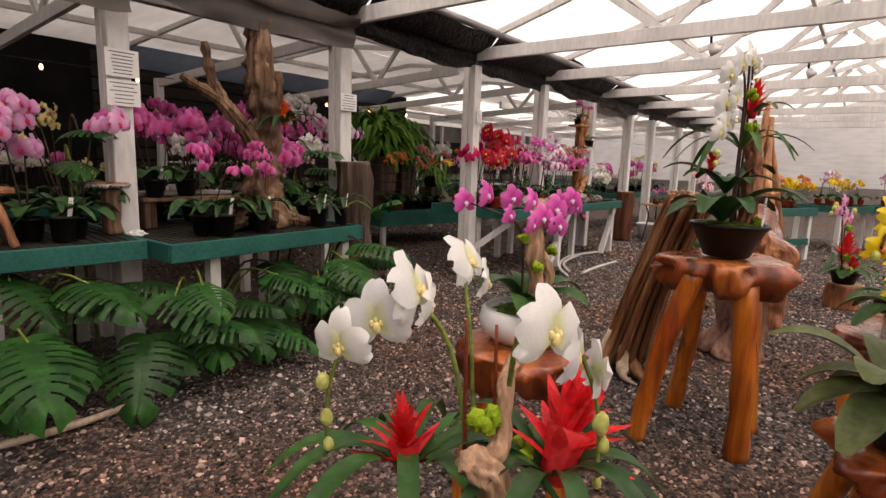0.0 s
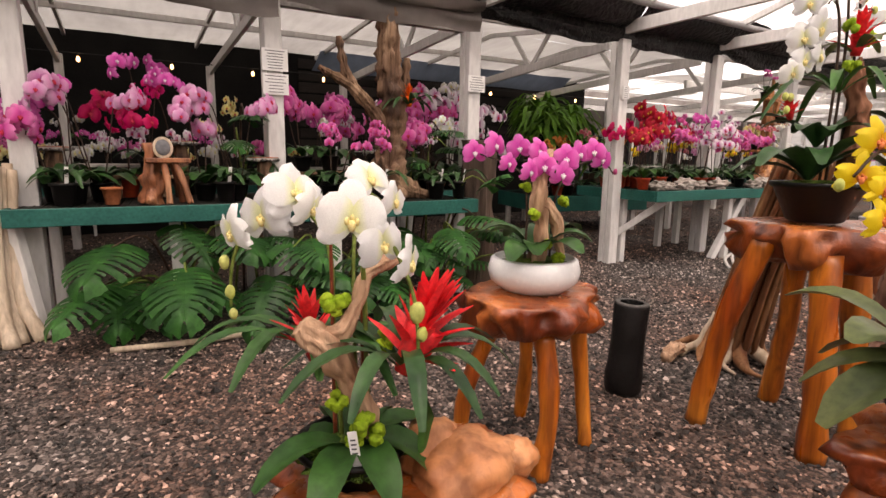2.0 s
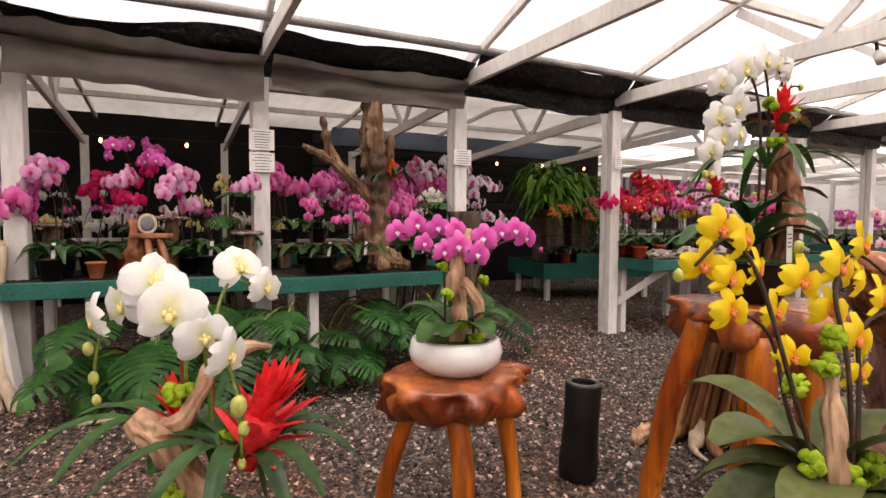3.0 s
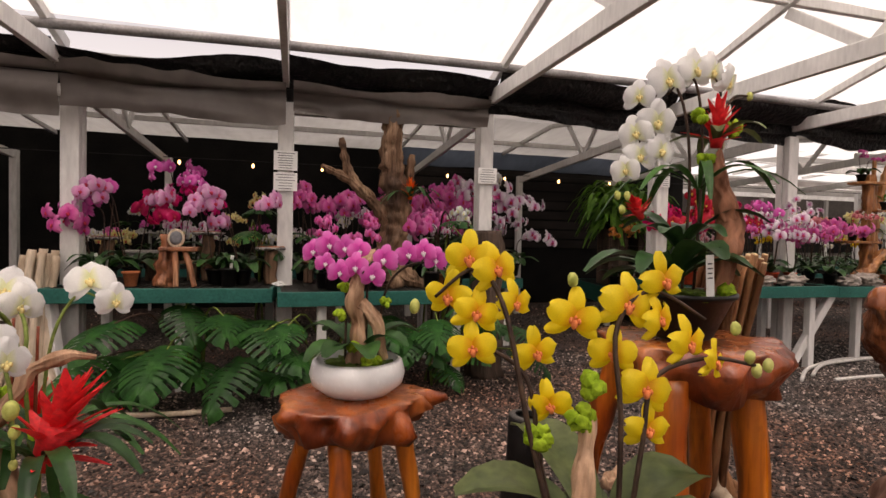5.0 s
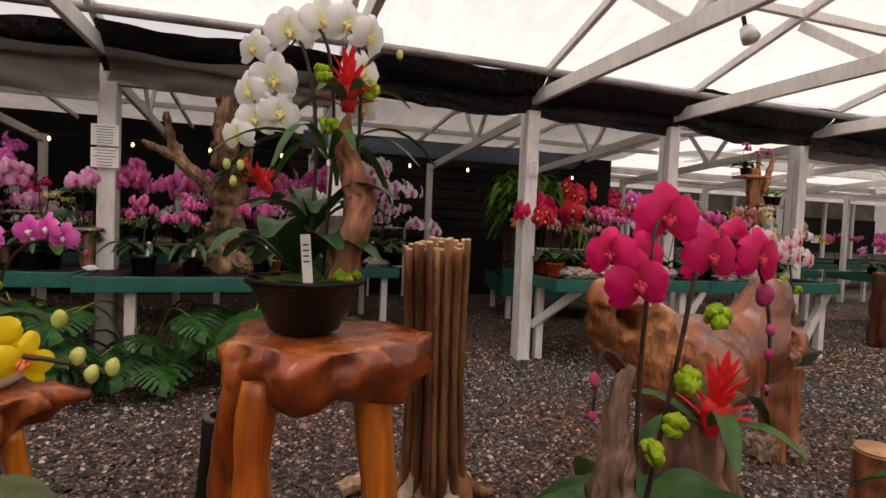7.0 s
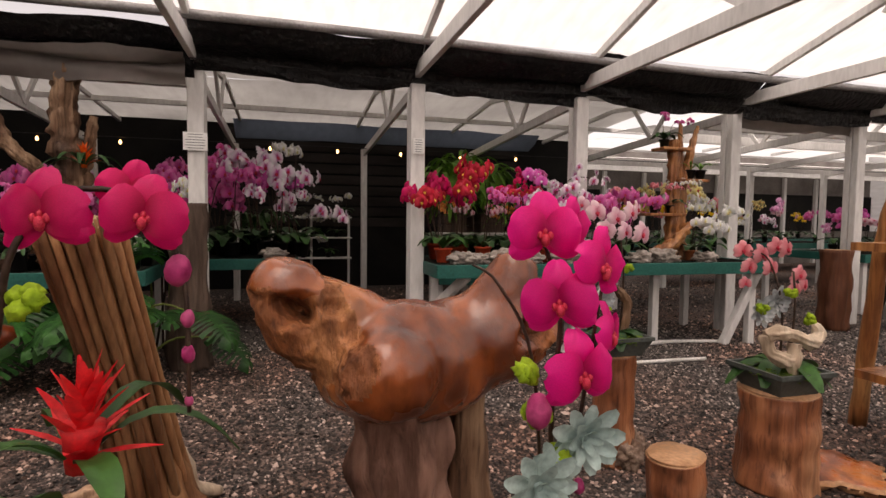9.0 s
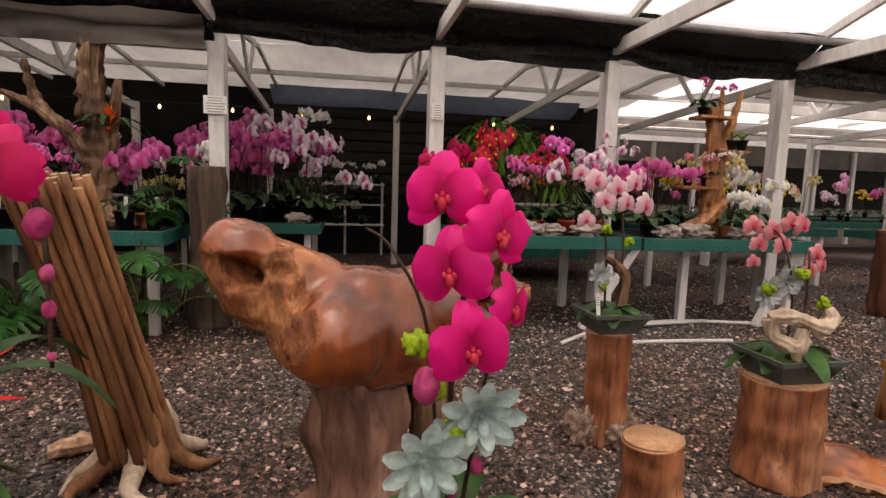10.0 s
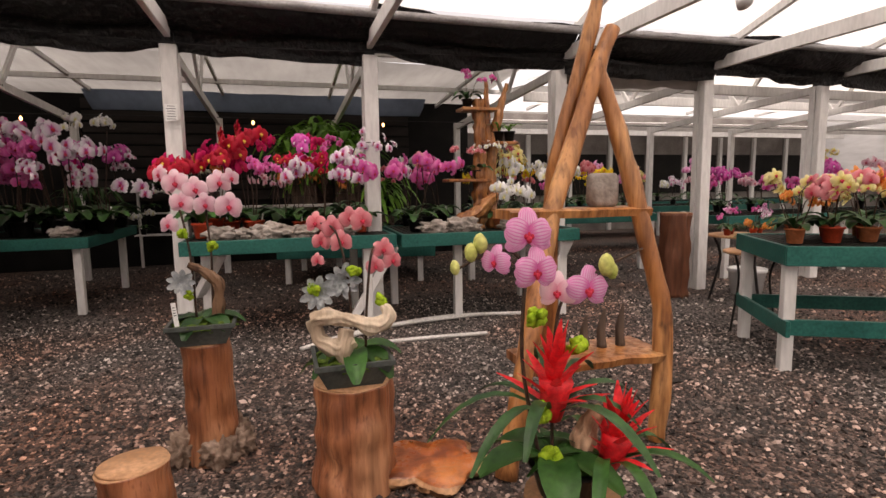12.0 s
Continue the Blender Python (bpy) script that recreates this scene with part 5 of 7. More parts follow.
part("pot", bm, BLUE_POT, ye, "cobalt blue fluted ceramic pot")
bm = bmesh.new()
lump(bm, (0, 0, 0.12), (0.12, 0.12, 0.03), 0.5, 14, 4)
part("moss", bm, MOSS, ye)
leaf_fan(ye, (0, 0, 0.15), 9, 0.32, 0.14, 41, LEAF_OLIVE, 0.55, 0.45)
leaf_fan(ye, (0.02, 0.05, 0.16), 4, 0.34, 0.15, 42, LEAF_OLIVE, 1.1, 0.1)
for pts in ([o(-3.06, -3.84, 0.6), o(-3.12, -3.78, 0.9), o(-3.15, -3.72, 1.12), o(-3.2, -3.68, 1.2), o(-3.28, -3.66, 1.14)], [o(-3.04, -3.82, 0.6), o(-3.08, -3.76, 0.8), o(-3.1, -3.72, 0.98), o(-3.2, -3.68, 1.05)], [o(-2.96, -3.84, 0.6), o(-2.93, -3.8, 0.9), o(-2.92, -3.76, 1.08), o(-2.84, -3.76, 1.16), o(-2.72, -3.78, 1.1)], [o(-2.95, -3.84, 0.6), o(-2.88, -3.8, 0.85), o(-2.84, -3.78, 0.98), o(-2.72, -3.79, 1.02), o(-2.6, -3.8, 1.0)]):
    stalk(ye, pts, 0.006, STEM)
for k, (p, s, w) in enumerate((((-3.21, -3.67, 1.22), 0.12, -0.3), ((-3.16, -3.69, 1.2), 0.115, 0.3), ((-3.25, -3.66, 1.14), 0.115, -0.6), ((-3.2, -3.69, 1.11), 0.11, 0.0), ((-3.21, -3.7, 1.04), 0.11, -0.2), ((-3.08, -3.72, 1.03), 0.11, 0.2), ((-3.0, -3.73, 1.1), 0.13, -0.15), ((-2.89, -3.75, 1.13), 0.135, 0.05), ((-2.81, -3.76, 1.18), 0.125, 0.3), ((-2.76, -3.78, 1.05), 0.12, 0.4), ((-2.86, -3.78, 0.96), 0.125, -0.1), ((-2.86, -3.79, 0.88), 0.11, 0.1), ((-3.06, -3.75, 0.93), 0.1, -0.4), ((-2.92, -3.75, 1.03), 0.11, -0.4), ((-2.7, -3.79, 1.01), 0.1, 0.7), ((-3.12, -3.7, 1.13), 0.1, 0.5), ((-2.82, -3.76, 1.1), 0.11, 0.5))):
    bloom(ye, "yellow", o(*p), (w - 0.1, -1, 0.1 * math.sin(k * 2)), s * 0.9, k, 0.25 * math.sin(k * 1.7))
for p in ((-2.62, -3.8, 1.02), (-2.6, -3.8, 0.99), (-2.65, -3.79, 1.08), (-3.32, -3.65, 1.12), (-3.0, -3.72, 1.18), (-2.57, -3.8, 1.0)):
    bud(ye, o(*p), 0.014)
for k, p in enumerate(((-3.1, -3.82, 0.72), (-3.0, -3.85, 0.68), (-2.93, -3.86, 0.7), (-3.0, -3.8, 0.98), (-3.02, -3.8, 0.92), (-2.9, -3.84, 0.65), (-3.1, -3.78, 0.88))):
    tuft(ye, o(*p), 0.028, 50 + k)
bm = bmesh.new()
driftwood_bm(bm, [o(-3.02, -3.84, 0.6), o(-3.03, -3.83, 0.75), o(-3.0, -3.8, 0.92)], [0.025, 0.024, 0.012])
part("driftwood", bm, PALE_WOOD, ye)
plant_tag(ye, o(-3.0, -3.98, 0.58), 0.022, 0.12, (0.05, 0.18), -20)

# crimson orchid on a slab
sl = thing("burl_table", (-1.6, -4.06, 0), "flat red-brown burl slab table on branch legs", "table")
burl_slab(sl, (0, 0, 0.56), 0.36, 0.24, 0.09, 15.3, "tabletop")
for k, (x, y) in enumerate(((-0.2, -0.1), (0.2, -0.1), (0.18, 0.12), (-0.18, 0.12))):
    limb(sl, (x, y, 0.5), (x * 1.2, y * 1.3, 0), 0.045, 0.04, seed=k + 20)
B = (-1.68, -4.07, 0.56)
o = shifted(B)
cr = thing("potted_orchid", B, "crimson moth orchid with red bromeliad and driftwood in a white pot", "orchid")
bm = bmesh.new()
box(bm, (-0.08, -0.08, 0), (0.08, 0.08, 0.12), 0.012)
part("pot", bm, WHITE_POT, cr, "square white ceramic pot", False)
bm = bmesh.new()
lump(bm, (0, 0, 0.115), (0.075, 0.075, 0.025), 0.5, 12, 3)
part("moss", bm, SOIL, cr)
for pts in ([(0, 0, 0.1), (0.0, 0.0, 0.45), (-0.01, -0.02, 0.6), (0.0, -0.02, 0.76), (0.05, 0.0, 0.79)], [(0.02, 0, 0.1), (0.1, 0, 0.5), (0.13, 0.0, 0.66), (0.2, 0.03, 0.75), (0.31, 0.03, 0.73), (0.36, 0.02, 0.62), (0.37, 0.01, 0.5), (0.37, 0.01, 0.38)], [(-0.02, 0, 0.45), (-0.08, 0.02, 0.5), (-0.1, 0.02, 0.36)]):
    stalk(cr, pts, 0.006)
for k, (p, s, w) in enumerate((((0.04, -0.01, 0.79), 0.14, -0.1), ((-0.09, 0.0, 0.71), 0.1, -0.9), ((-0.04, -0.03, 0.65), 0.13, -0.1), ((0.17, 0.0, 0.71), 0.135, 0.1), ((0.31, 0.0, 0.71), 0.125, 0.2), ((0.28, 0.04, 0.75), 0.1, 0.3), ((-0.02, -0.01, 0.71), 0.09, -0.3))):
    bloom(cr, "crimson", p, (w - 0.2, -1, 0.05 * math.sin(k * 2)), s, k, 0.2 * math.sin(k))
for p, r in (((0.355, 0.02, 0.62), 0.026), ((0.37, 0.01, 0.54), 0.014), ((0.37, 0.01, 0.48), 0.014), ((0.37, 0.01, 0.4), 0.009), ((-0.1, 0.02, 0.36), 0.012), ((-0.1, 0.02, 0.44), 0.014)):
    bud(cr, p, r, BUD_MAG)
bromeliad(cr, (0.22, 0.0, 0.4), 0.115, 17, lean=(0.15, -0.1, 0.9), leaves=6, leaf_len=0.25, leaf_mat=LEAF)
leaf_fan(cr, (0.02, 0.0, 0.13), 8, 0.3, 0.12, 61, LEAF, 0.5, 0.45)
bm = bmesh.new()
driftwood_bm(bm, [(-0.08, -0.02, 0.1), (-0.085, -0.02, 0.2), (-0.06, -0.01, 0.33), (-0.05, 0.0, 0.42), (-0.02, 0.0, 0.47)], [0.038, 0.034, 0.03, 0.02, 0.006], 3, 5)
driftwood_bm(bm, [(-0.04, -0.03, 0.1), (-0.05, -0.03, 0.22), (-0.03, -0.02, 0.3)], [0.028, 0.026, 0.008], 4, 5)
part("driftwood", bm, wood_mat("craggy_brown_bark", (0.07, 0.04, 0.028), (0.2, 0.12, 0.085), (0.36, 0.25, 0.19), 30, 0.14, 0.8, 0.0, 1.0, 0.03, 0.9), cr, "rough brown driftwood")
for k, p in enumerate(((0.16, -0.04, 0.58), (0.08, -0.05, 0.45), (0.0, -0.05, 0.3), (0.06, -0.05, 0.35))):
    tuft(cr, p, 0.028, 60 + k)

# big burl sculpture on its trunk
sc = thing("burl_sculpture", (-0.75, -3.19, 0), "large polished burl bowl with horns on a bark trunk", "sculpture", rz=10)
bm = bmesh.new()
lump(bm, (0.0, -0.02, 0.77), (0.31, 0.22, 0.22), 0.1, 2, 4)
tube(bm, [(-0.12, 0.03, 0.8), (-0.3, 0.03, 0.93), (-0.37, 0.03, 1.04), (-0.36, 0.02, 1.13)], [0.19, 0.16, 0.125, 0.07], 28, 18, 0.15, 5)
tube(bm, [(0.08, 0.0, 0.78), (0.28, -0.05, 0.83), (0.4, -0.08, 0.92), (0.47, -0.08, 0.99)], [0.18, 0.18, 0.165, 0.115], 28, 18, 0.15, 5)
tube(bm, [(0.28, -0.06, 0.9), (0.34, -0.09, 1.02), (0.37, -0.1, 1.14)], [0.13, 0.11, 0.07], 28, 18, 0.15, 5)
lump(bm, (-0.12, -0.18, 0.78), (0.16, 0.13, 0.15), 0.06, 3, 4)
SATIN_BURL = wood_mat("satin_burl", (0.09, 0.016, 0.004), (0.28, 0.07, 0.018), (0.46, 0.165, 0.052), 11, 0.6, 0.25, 0.6, 0.5, 0.014, 0.35)
RAW_BURL = wood_mat("carved_rough_burl", (0.1, 0.026, 0.008), (0.3, 0.1, 0.034), (0.48, 0.21, 0.085), 22, 0.45, 0.6, 0.0, 1.0, 0.04, 0.85)
body = part("bowl", bm, [SATIN_BURL, RAW_BURL], sc, "polished orange-brown burl bowl with horns")
rm = body.modifiers.new("blend", "REMESH")
rm.mode, rm.voxel_size, rm.use_smooth_shade = "VOXEL", 0.014, True
sm = body.modifiers.new("soften", "SMOOTH")
sm.factor, sm.iterations = 0.6, 14
dp = body.modifiers.new("worn", "DISPLACE")
tx = bpy.data.textures.new("worn", "CLOUDS")
tx.noise_scale, tx.noise_depth = 0.14, 2
dp.texture, dp.strength, dp.texture_coords = tx, 0.022, "LOCAL"
# worn hollows and a carved rough neck
bpy.context.view_layer.update()
shape = bpy.data.meshes.new_from_object(body.evaluated_get(bpy.context.evaluated_depsgraph_get()))
body.modifiers.clear()
body.data = shape
bowl = bmesh.new()
bowl.from_mesh(shape)
bowl.normal_update()
for v in bowl.verts:
    p, nrm = v.co.copy(), v.normal.copy()
    neck = min(1.0, max(0.0, (-0.2 - p.x + 0.1 * noise.noise(p * 9)) / 0.05)) * (1 if 0.74 < p.z < 1.04 else 0)
    rim = min(1.0, max(0.0, (p.x - 0.36 + 0.12 * noise.noise(p * 7)) / 0.05)) * (1 if 0.78 < p.z < 1.0 else 0)
    k = max(neck, rim * 0.8)
    v.co += nrm * k * (-0.035 * abs(noise.noise(p * 8)) - 0.012 * abs(noise.noise(p * 24)))
    for c, r, d in (((-0.38, -0.1, 0.99), 0.075, 0.13), ((0.44, -0.2, 0.95), 0.12, 0.14), ((0.34, -0.24, 0.86), 0.05, 0.05), ((-0.27, -0.1, 0.99), 0.05, 0.03)):
        q = p - Vector(c)
        q.z *= 1.25
        w = max(0.0, 1 - q.length * (1 + 0.5 * noise.noise(p * 15)) / r)
        v.co -= nrm * d * min(1.0, w * 2.2)
    v.co.x, v.co.y = v.co.x * 1.06, v.co.y * 1.06
for f in bowl.faces:
    p = f.calc_center_median()
    rough_side = p.x < -0.22 + 0.1 * noise.noise(p * 9) and 0.74 < p.z + 0.06 * noise.noise(p * 12) < 1.04
    f.material_index = 1 if rough_side or (p.x > 0.4 and 0.8 < p.z < 1.0 and noise.noise(p * 7) > -0.1) else 0
    f.smooth = True
bowl.to_mesh(shape)
bowl.free()
bm = bmesh.new()
tube(bm, [(0.0, 0.02, 0), (0.0, 0.0, 0.25), (-0.02, 0, 0.64)], [0.22, 0.16, 0.16], 28, 22, 0.25, 6, 7)
part("trunk", bm, wood_mat("pinkish_bark", (0.14, 0.07, 0.05), (0.3, 0.16, 0.115), (0.44, 0.28, 0.22), 18, 0.25, 0.75, 0.0, 1.0, 0.02, 0.6), sc, "pinkish bark trunk")
bm = bmesh.new()
tube(bm, [(0.3, 0.02, 0), (0.26, 0.0, 0.3), (0.22, -0.02, 0.72)], [0.12, 0.08, 0.07], 16, 16, 0.3, 6, 5)
part("root", bm, TRUNK_WOOD, sc)

# magenta orchid with pale succulents, on a stump
sp = thing("log_stand", (-0.62, -4.05, 0), "orange cut log stand", "stump")
bm = bmesh.new()
tube(bm, [(0, 0, 0), (0, 0, 0.48)], [0.15, 0.14], 24, 8, 0.15, 5, 0, True, 0, 1)
part("log", bm, [LOG_WOOD, LOG_END], sp)
B = (-0.62, -4.05, 0.48)
o = shifted(B)
mg = thing("potted_orchid", B, "tall magenta moth orchid with pale blue-green succulents", "orchid")
part("pot", pot_bm(0.09, 0.11), BLACK_POT, mg)
bm = bmesh.new()
lump(bm, (0, 0, 0.1), (0.08, 0.08, 0.025), 0.5, 12, 3)
part("moss", bm, MOSS, mg)
stalk(mg, [(0, 0, 0.1), (0, 0.01, 0.4), (0.02, 0.02, 0.6), (-0.02, 0.03, 0.76)], 0.0065)
stalk(mg, [(-0.02, 0, 0.1), (-0.05, 0, 0.5), (-0.12, 0.02, 0.66), (-0.17, 0.04, 0.7)], 0.004, STEM, "twig")
stalk(mg, [(0.02, 0, 0.1), (0.08, 0, 0.5), (0.13, 0.02, 0.72)], 0.005, STEM, "twig")
for k, (p, s, w) in enumerate((((-0.03, 0.0, 0.765), 0.15, -0.35), ((-0.02, -0.05, 0.63), 0.145, -0.55), ((0.065, -0.06, 0.7), 0.145, 0.45), ((0.1, -0.04, 0.56), 0.12, 0.95), ((0.015, -0.08, 0.495), 0.15, 0.05), ((0.05, 0.03, 0.78), 0.11, 0.4))):
    bloom(mg, "magenta", p, (w, -1, -0.05), s, k, 0.15 * math.sin(k * 2))
bud(mg, (-0.06, -0.05, 0.42), 0.032, BUD_MAG)
for p in ((0.0, -0.03, 0.2), (0.05, -0.02, 0.24), (-0.03, -0.03, 0.26)):
    bud(mg, p, 0.016, BUD_MAG)


def rosette(parent, c, r, seed, mat=None):
    rnd = random.Random(seed)
    bm = bmesh.new()
    lump(bm, Vector(c), (r * 0.2, r * 0.16, r * 0.2), 0.2, 4, 2)
    heart = part("succulent_rosette", bm, mat or SILVER, parent, "pale blue-green succulent rosette")
    for tier, n in ((0, 9), (1, 7), (2, 4)):
        for k in range(n):
            a = 6.283 * (k + 0.5 * tier) / n
            el = 0.15 + 0.4 * tier
            d = Vector((math.cos(a) * math.cos(el), -math.sin(el), math.sin(a) * math.cos(el)))
            ln = r * (1 - 0.22 * tier) * rnd.uniform(0.9, 1.1)
            line = [Vector(c) + d * ln * u + Vector((0, -0.1 * ln * u * u, 0)) for u in np.linspace(0.05, 1, 6)]
            bm = bmesh.new()
            blade(bm, line, ln * 0.42, 2, 0.4, 0.6, belly=0.65, up=(0, -1, 0))
            part("leaf", bm, mat or SILVER, heart)


rosette(mg, (-0.06, -0.05, 0.27), 0.085, 1)
rosette(mg, (0.05, -0.03, 0.35), 0.08, 2)
rosette(mg, (-0.01, -0.02, 0.3), 0.055, 3)
leaf_fan(mg, (0.03, 0, 0.12), 6, 0.24, 0.09, 71, LEAF, 0.35, 0.4)
for k, p in enumerate(((-0.08, -0.02, 0.49), (-0.05, -0.02, 0.4), (0.0, -0.03, 0.31))):
    tuft(mg, p, 0.03, 70 + k)
plant_tag(mg, (0.07, -0.08, 0.08), 0.02, 0.09)


# log pedestals with slate trays
def square_tray(parent, r, h):
    bm = bmesh.new()
    m = Matrix.Rotation(radians(45), 4, "Z")
    q = math.sqrt(2)
    lathe(bm, [(r * 0.72 * q, 0), (r * 0.74 * q, 0.006), (r * 0.98 * q, h * 0.8), (r * 1.04 * q, h * 0.82), (r * 1.04 * q, h), (r * 0.94 * q, h), (r * 0.9 * q, h * 0.75), (0.01, h * 0.78)], 4, m)
    ob = part("tray", bm, SLATE_POT, parent, "square grey-green slate tray", False)
    bm = bmesh.new()
    lump(bm, (0, 0, h * 0.8), (r * 0.95, r * 0.95, 0.03), 0.5, 12, 4)
    part("moss", bm, MOSS, parent)


def log_pedestal(x, y, r, h, seed, label, flute=5):
    ob = thing("log_pedestal", (x, y, 0), label, "stump", "log pedestals")
    bm = bmesh.new()
    tube(bm, [(0, 0, 0), (0.01, 0, h * 0.5), (0, 0, h)], [r * 1.06, r * 0.98, r], 56, 30, 0.13, 8 + seed, 0, True, 0, 1)
    part("log", bm, [LOG_WOOD, LOG_END], ob, "peeled reddish log")
    bm = bmesh.new()
    tube(bm, [(0, 0, h - 0.002), (0, 0, h + 0.006)], [r * 0.93, r * 0.9], 40, 2, 0.12, 5 + seed, 0)
    part("cut_face", bm, LOG_END, ob, "pale cut face")
    return ob


pa = log_pedestal(0.49, -2.6, 0.11, 0.575, 1, "slender peeled log pedestal with a root foot")
for k in range(5):
    a = (2.7, 3.5, -0.2, 0.5, -1.2)[k]
    bm = bmesh.new()
    lump(bm, (0.12 * math.cos(a), 0.11 * math.sin(a), 0.06), (0.07, 0.055, 0.08 + 0.03 * (k % 2)), 0.7, 7, 4)
    part("root", bm, surf("grey_root_%s" % "abcde"[k], (0.16, 0.1, 0.07), (0.36, 0.26, 0.2), 12, 50, 0.8, 0.9), pa, "grey knotted root flare")
log_pedestal(1.12, -3.03, 0.17, 0.465, 2, "thick peeled reddish log pedestal", 7)
log_pedestal(0.33, -3.28, 0.115, 0.34, 3, "short cut log stump with a pale top", 3)

B = (0.49, -2.6, 0.581)
ta = thing("orchid_tray", B, "blush pink orchids in a square slate tray on a log", "arrangement")
square_tray(ta, 0.14, 0.1)
leaf_fan(ta, (0, 0, 0.1), 6, 0.2, 0.09, 81, LEAF_DARK, 0.3, 0.4)
for pts in ([(-0.03, 0, 0.09), (-0.04, 0, 0.4), (-0.08, 0.03, 0.62), (-0.14, 0.06, 0.72)], [(0.04, 0, 0.09), (0.05, 0, 0.4), (0.04, 0.02, 0.62), (0.1, 0.04, 0.72)]):
    stalk(ta, pts, 0.006)
for k, (p, s, w) in enumerate((((-0.16, 0.08, 0.77), 0.085, -0.6), ((-0.09, 0.05, 0.73), 0.115, -0.1), ((0.0, 0.0, 0.7), 0.11, 0.0), ((0.1, 0.02, 0.73), 0.11, 0.3), ((0.14, -0.02, 0.62), 0.12, 0.2), ((-0.06, 0.0, 0.64), 0.11, -0.2), ((-0.13, 0.05, 0.54), 0.09, -0.4), ((0.04, -0.02, 0.63), 0.1, 0.1), ((0.15, 0.04, 0.75), 0.09, 0.7))):
    bloom(ta, "blush", p, (w + 0.05, -1, 0.0), s, k, 0.2 * math.sin(k))
bm = bmesh.new()
driftwood_bm(bm, [(0.06, 0, 0.08), (0.07, 0, 0.25), (0.02, -0.01, 0.32), (-0.05, -0.02, 0.36)], [0.026, 0.022, 0.02, 0.01])
part("driftwood", bm, TRUNK_WOOD, ta, "dark reddish driftwood")
for k, p in enumerate(((-0.06, -0.03, 0.5), (0.06, -0.03, 0.44), (-0.05, -0.02, 0.22))):
    tuft(ta, p, 0.026, 80 + k)
rosette(ta, (-0.08, -0.02, 0.28), 0.06, 5, SILVER_GREY)
plant_tag(ta, (-0.1, -0.08, 0.08), 0.02, 0.12, (0.0, -0.1))

B = (1.12, -3.03, 0.471)
tr = thing("orchid_tray", B, "salmon pink orchids and pale driftwood in a square slate tray", "arrangement")
square_tray(tr, 0.155, 0.11)
leaf_fan(tr, (0.02, 0.02, 0.11), 7, 0.24, 0.1, 91, LEAF, 0.35, 0.45)
for pts in ([(0, 0, 0.1), (0.0, 0, 0.4), (-0.04, 0.05, 0.62), (-0.1, 0.1, 0.66)], [(0.06, 0, 0.1), (0.08, 0, 0.4), (0.12, 0.05, 0.56), (0.19, 0.08, 0.5)]):
    stalk(tr, pts, 0.006)
for k, (p, s, w) in enumerate((((-0.12, 0.12, 0.66), 0.09, -0.4), ((-0.05, 0.08, 0.64), 0.095, 0.0), ((0.07, 0.05, 0.67), 0.1, 0.3), ((-0.02, 0.05, 0.58), 0.095, 0.1), ((-0.1, 0.1, 0.58), 0.08, -0.3), ((0.16, 0.05, 0.54), 0.095, 0.1), ((0.2, 0.06, 0.49), 0.09, 0.4), ((0.12, 0.04, 0.47), 0.08, 0.0), ((0.02, 0.06, 0.68), 0.09, -0.2), ((-0.12, 0.1, 0.5), 0.06, -0.4))):
    bloom(tr, "salmon", p, (w, -1, 0.0), s, k, 0.2 * math.sin(k))
bm = bmesh.new()
driftwood_bm(bm, [(-0.15, -0.06, 0.27), (-0.1, -0.08, 0.29), (0.0, -0.09, 0.27), (0.08, -0.09, 0.24), (0.15, -0.07, 0.27), (0.13, -0.06, 0.32)], [0.03, 0.03, 0.027, 0.03, 0.032, 0.012])
driftwood_bm(bm, [(-0.15, -0.06, 0.28), (-0.13, -0.07, 0.2), (-0.06, -0.1, 0.17), (0.0, -0.1, 0.2)], [0.025, 0.026, 0.026, 0.024])
driftwood_bm(bm, [(-0.02, -0.1, 0.24), (-0.04, -0.11, 0.15), (-0.03, -0.11, 0.08)], [0.03, 0.026, 0.016])
part("driftwood", bm, CREAM_WOOD, tr, "pale knotted driftwood")
rosette(tr, (-0.13, 0.0, 0.38), 0.075, 6, SILVER_GREY)
rosette(tr, (-0.02, 0.02, 0.42), 0.08, 7, SILVER_GREY)
for k, p in enumerate(((-0.14, -0.02, 0.4), (0.02, -0.03, 0.47), (0.13, -0.04, 0.34))):
    tuft(tr, p, 0.03, 90 + k)

# tripod of peeled branches with shelves
es = thing("branch_stand", (2.35, -2.92, 0), "tall stand of tan peeled branches with plank shelves", "stand")
o = lambda x, y, z: ((x - 2.05) * 1.12, (y + 3.1) * 1.12, z)
for k, (pts, rr) in enumerate((
    ([o(1.52, -3.36, 0), o(1.66, -3.26, 0.55), o(1.82, -3.13, 1.1), o(1.98, -3.05, 1.5), o(2.12, -3.02, 1.9), o(2.19, -3.01, 2.06)], [0.05, 0.05, 0.048, 0.045, 0.042, 0.036]),
    ([o(2.28, -3.27, 0), o(2.34, -3.22, 0.55), o(2.28, -3.16, 1.01), o(2.19, -3.08, 1.51), o(2.1, -3.02, 1.86)], [0.05, 0.048, 0.044, 0.046, 0.036]),
    ([o(2.0, -2.78, 0), o(1.95, -2.9, 1.15), o(1.96, -2.96, 1.5), o(2.1, -2.97, 2.06), o(2.14, -2.97, 2.25)], [0.05, 0.044, 0.04, 0.038, 0.03]),
)):
    bm = bmesh.new()
    tube(bm, pts, rr, 14, 30, 0.3, 7)
    part("branch", bm, EASEL_WOOD, es)
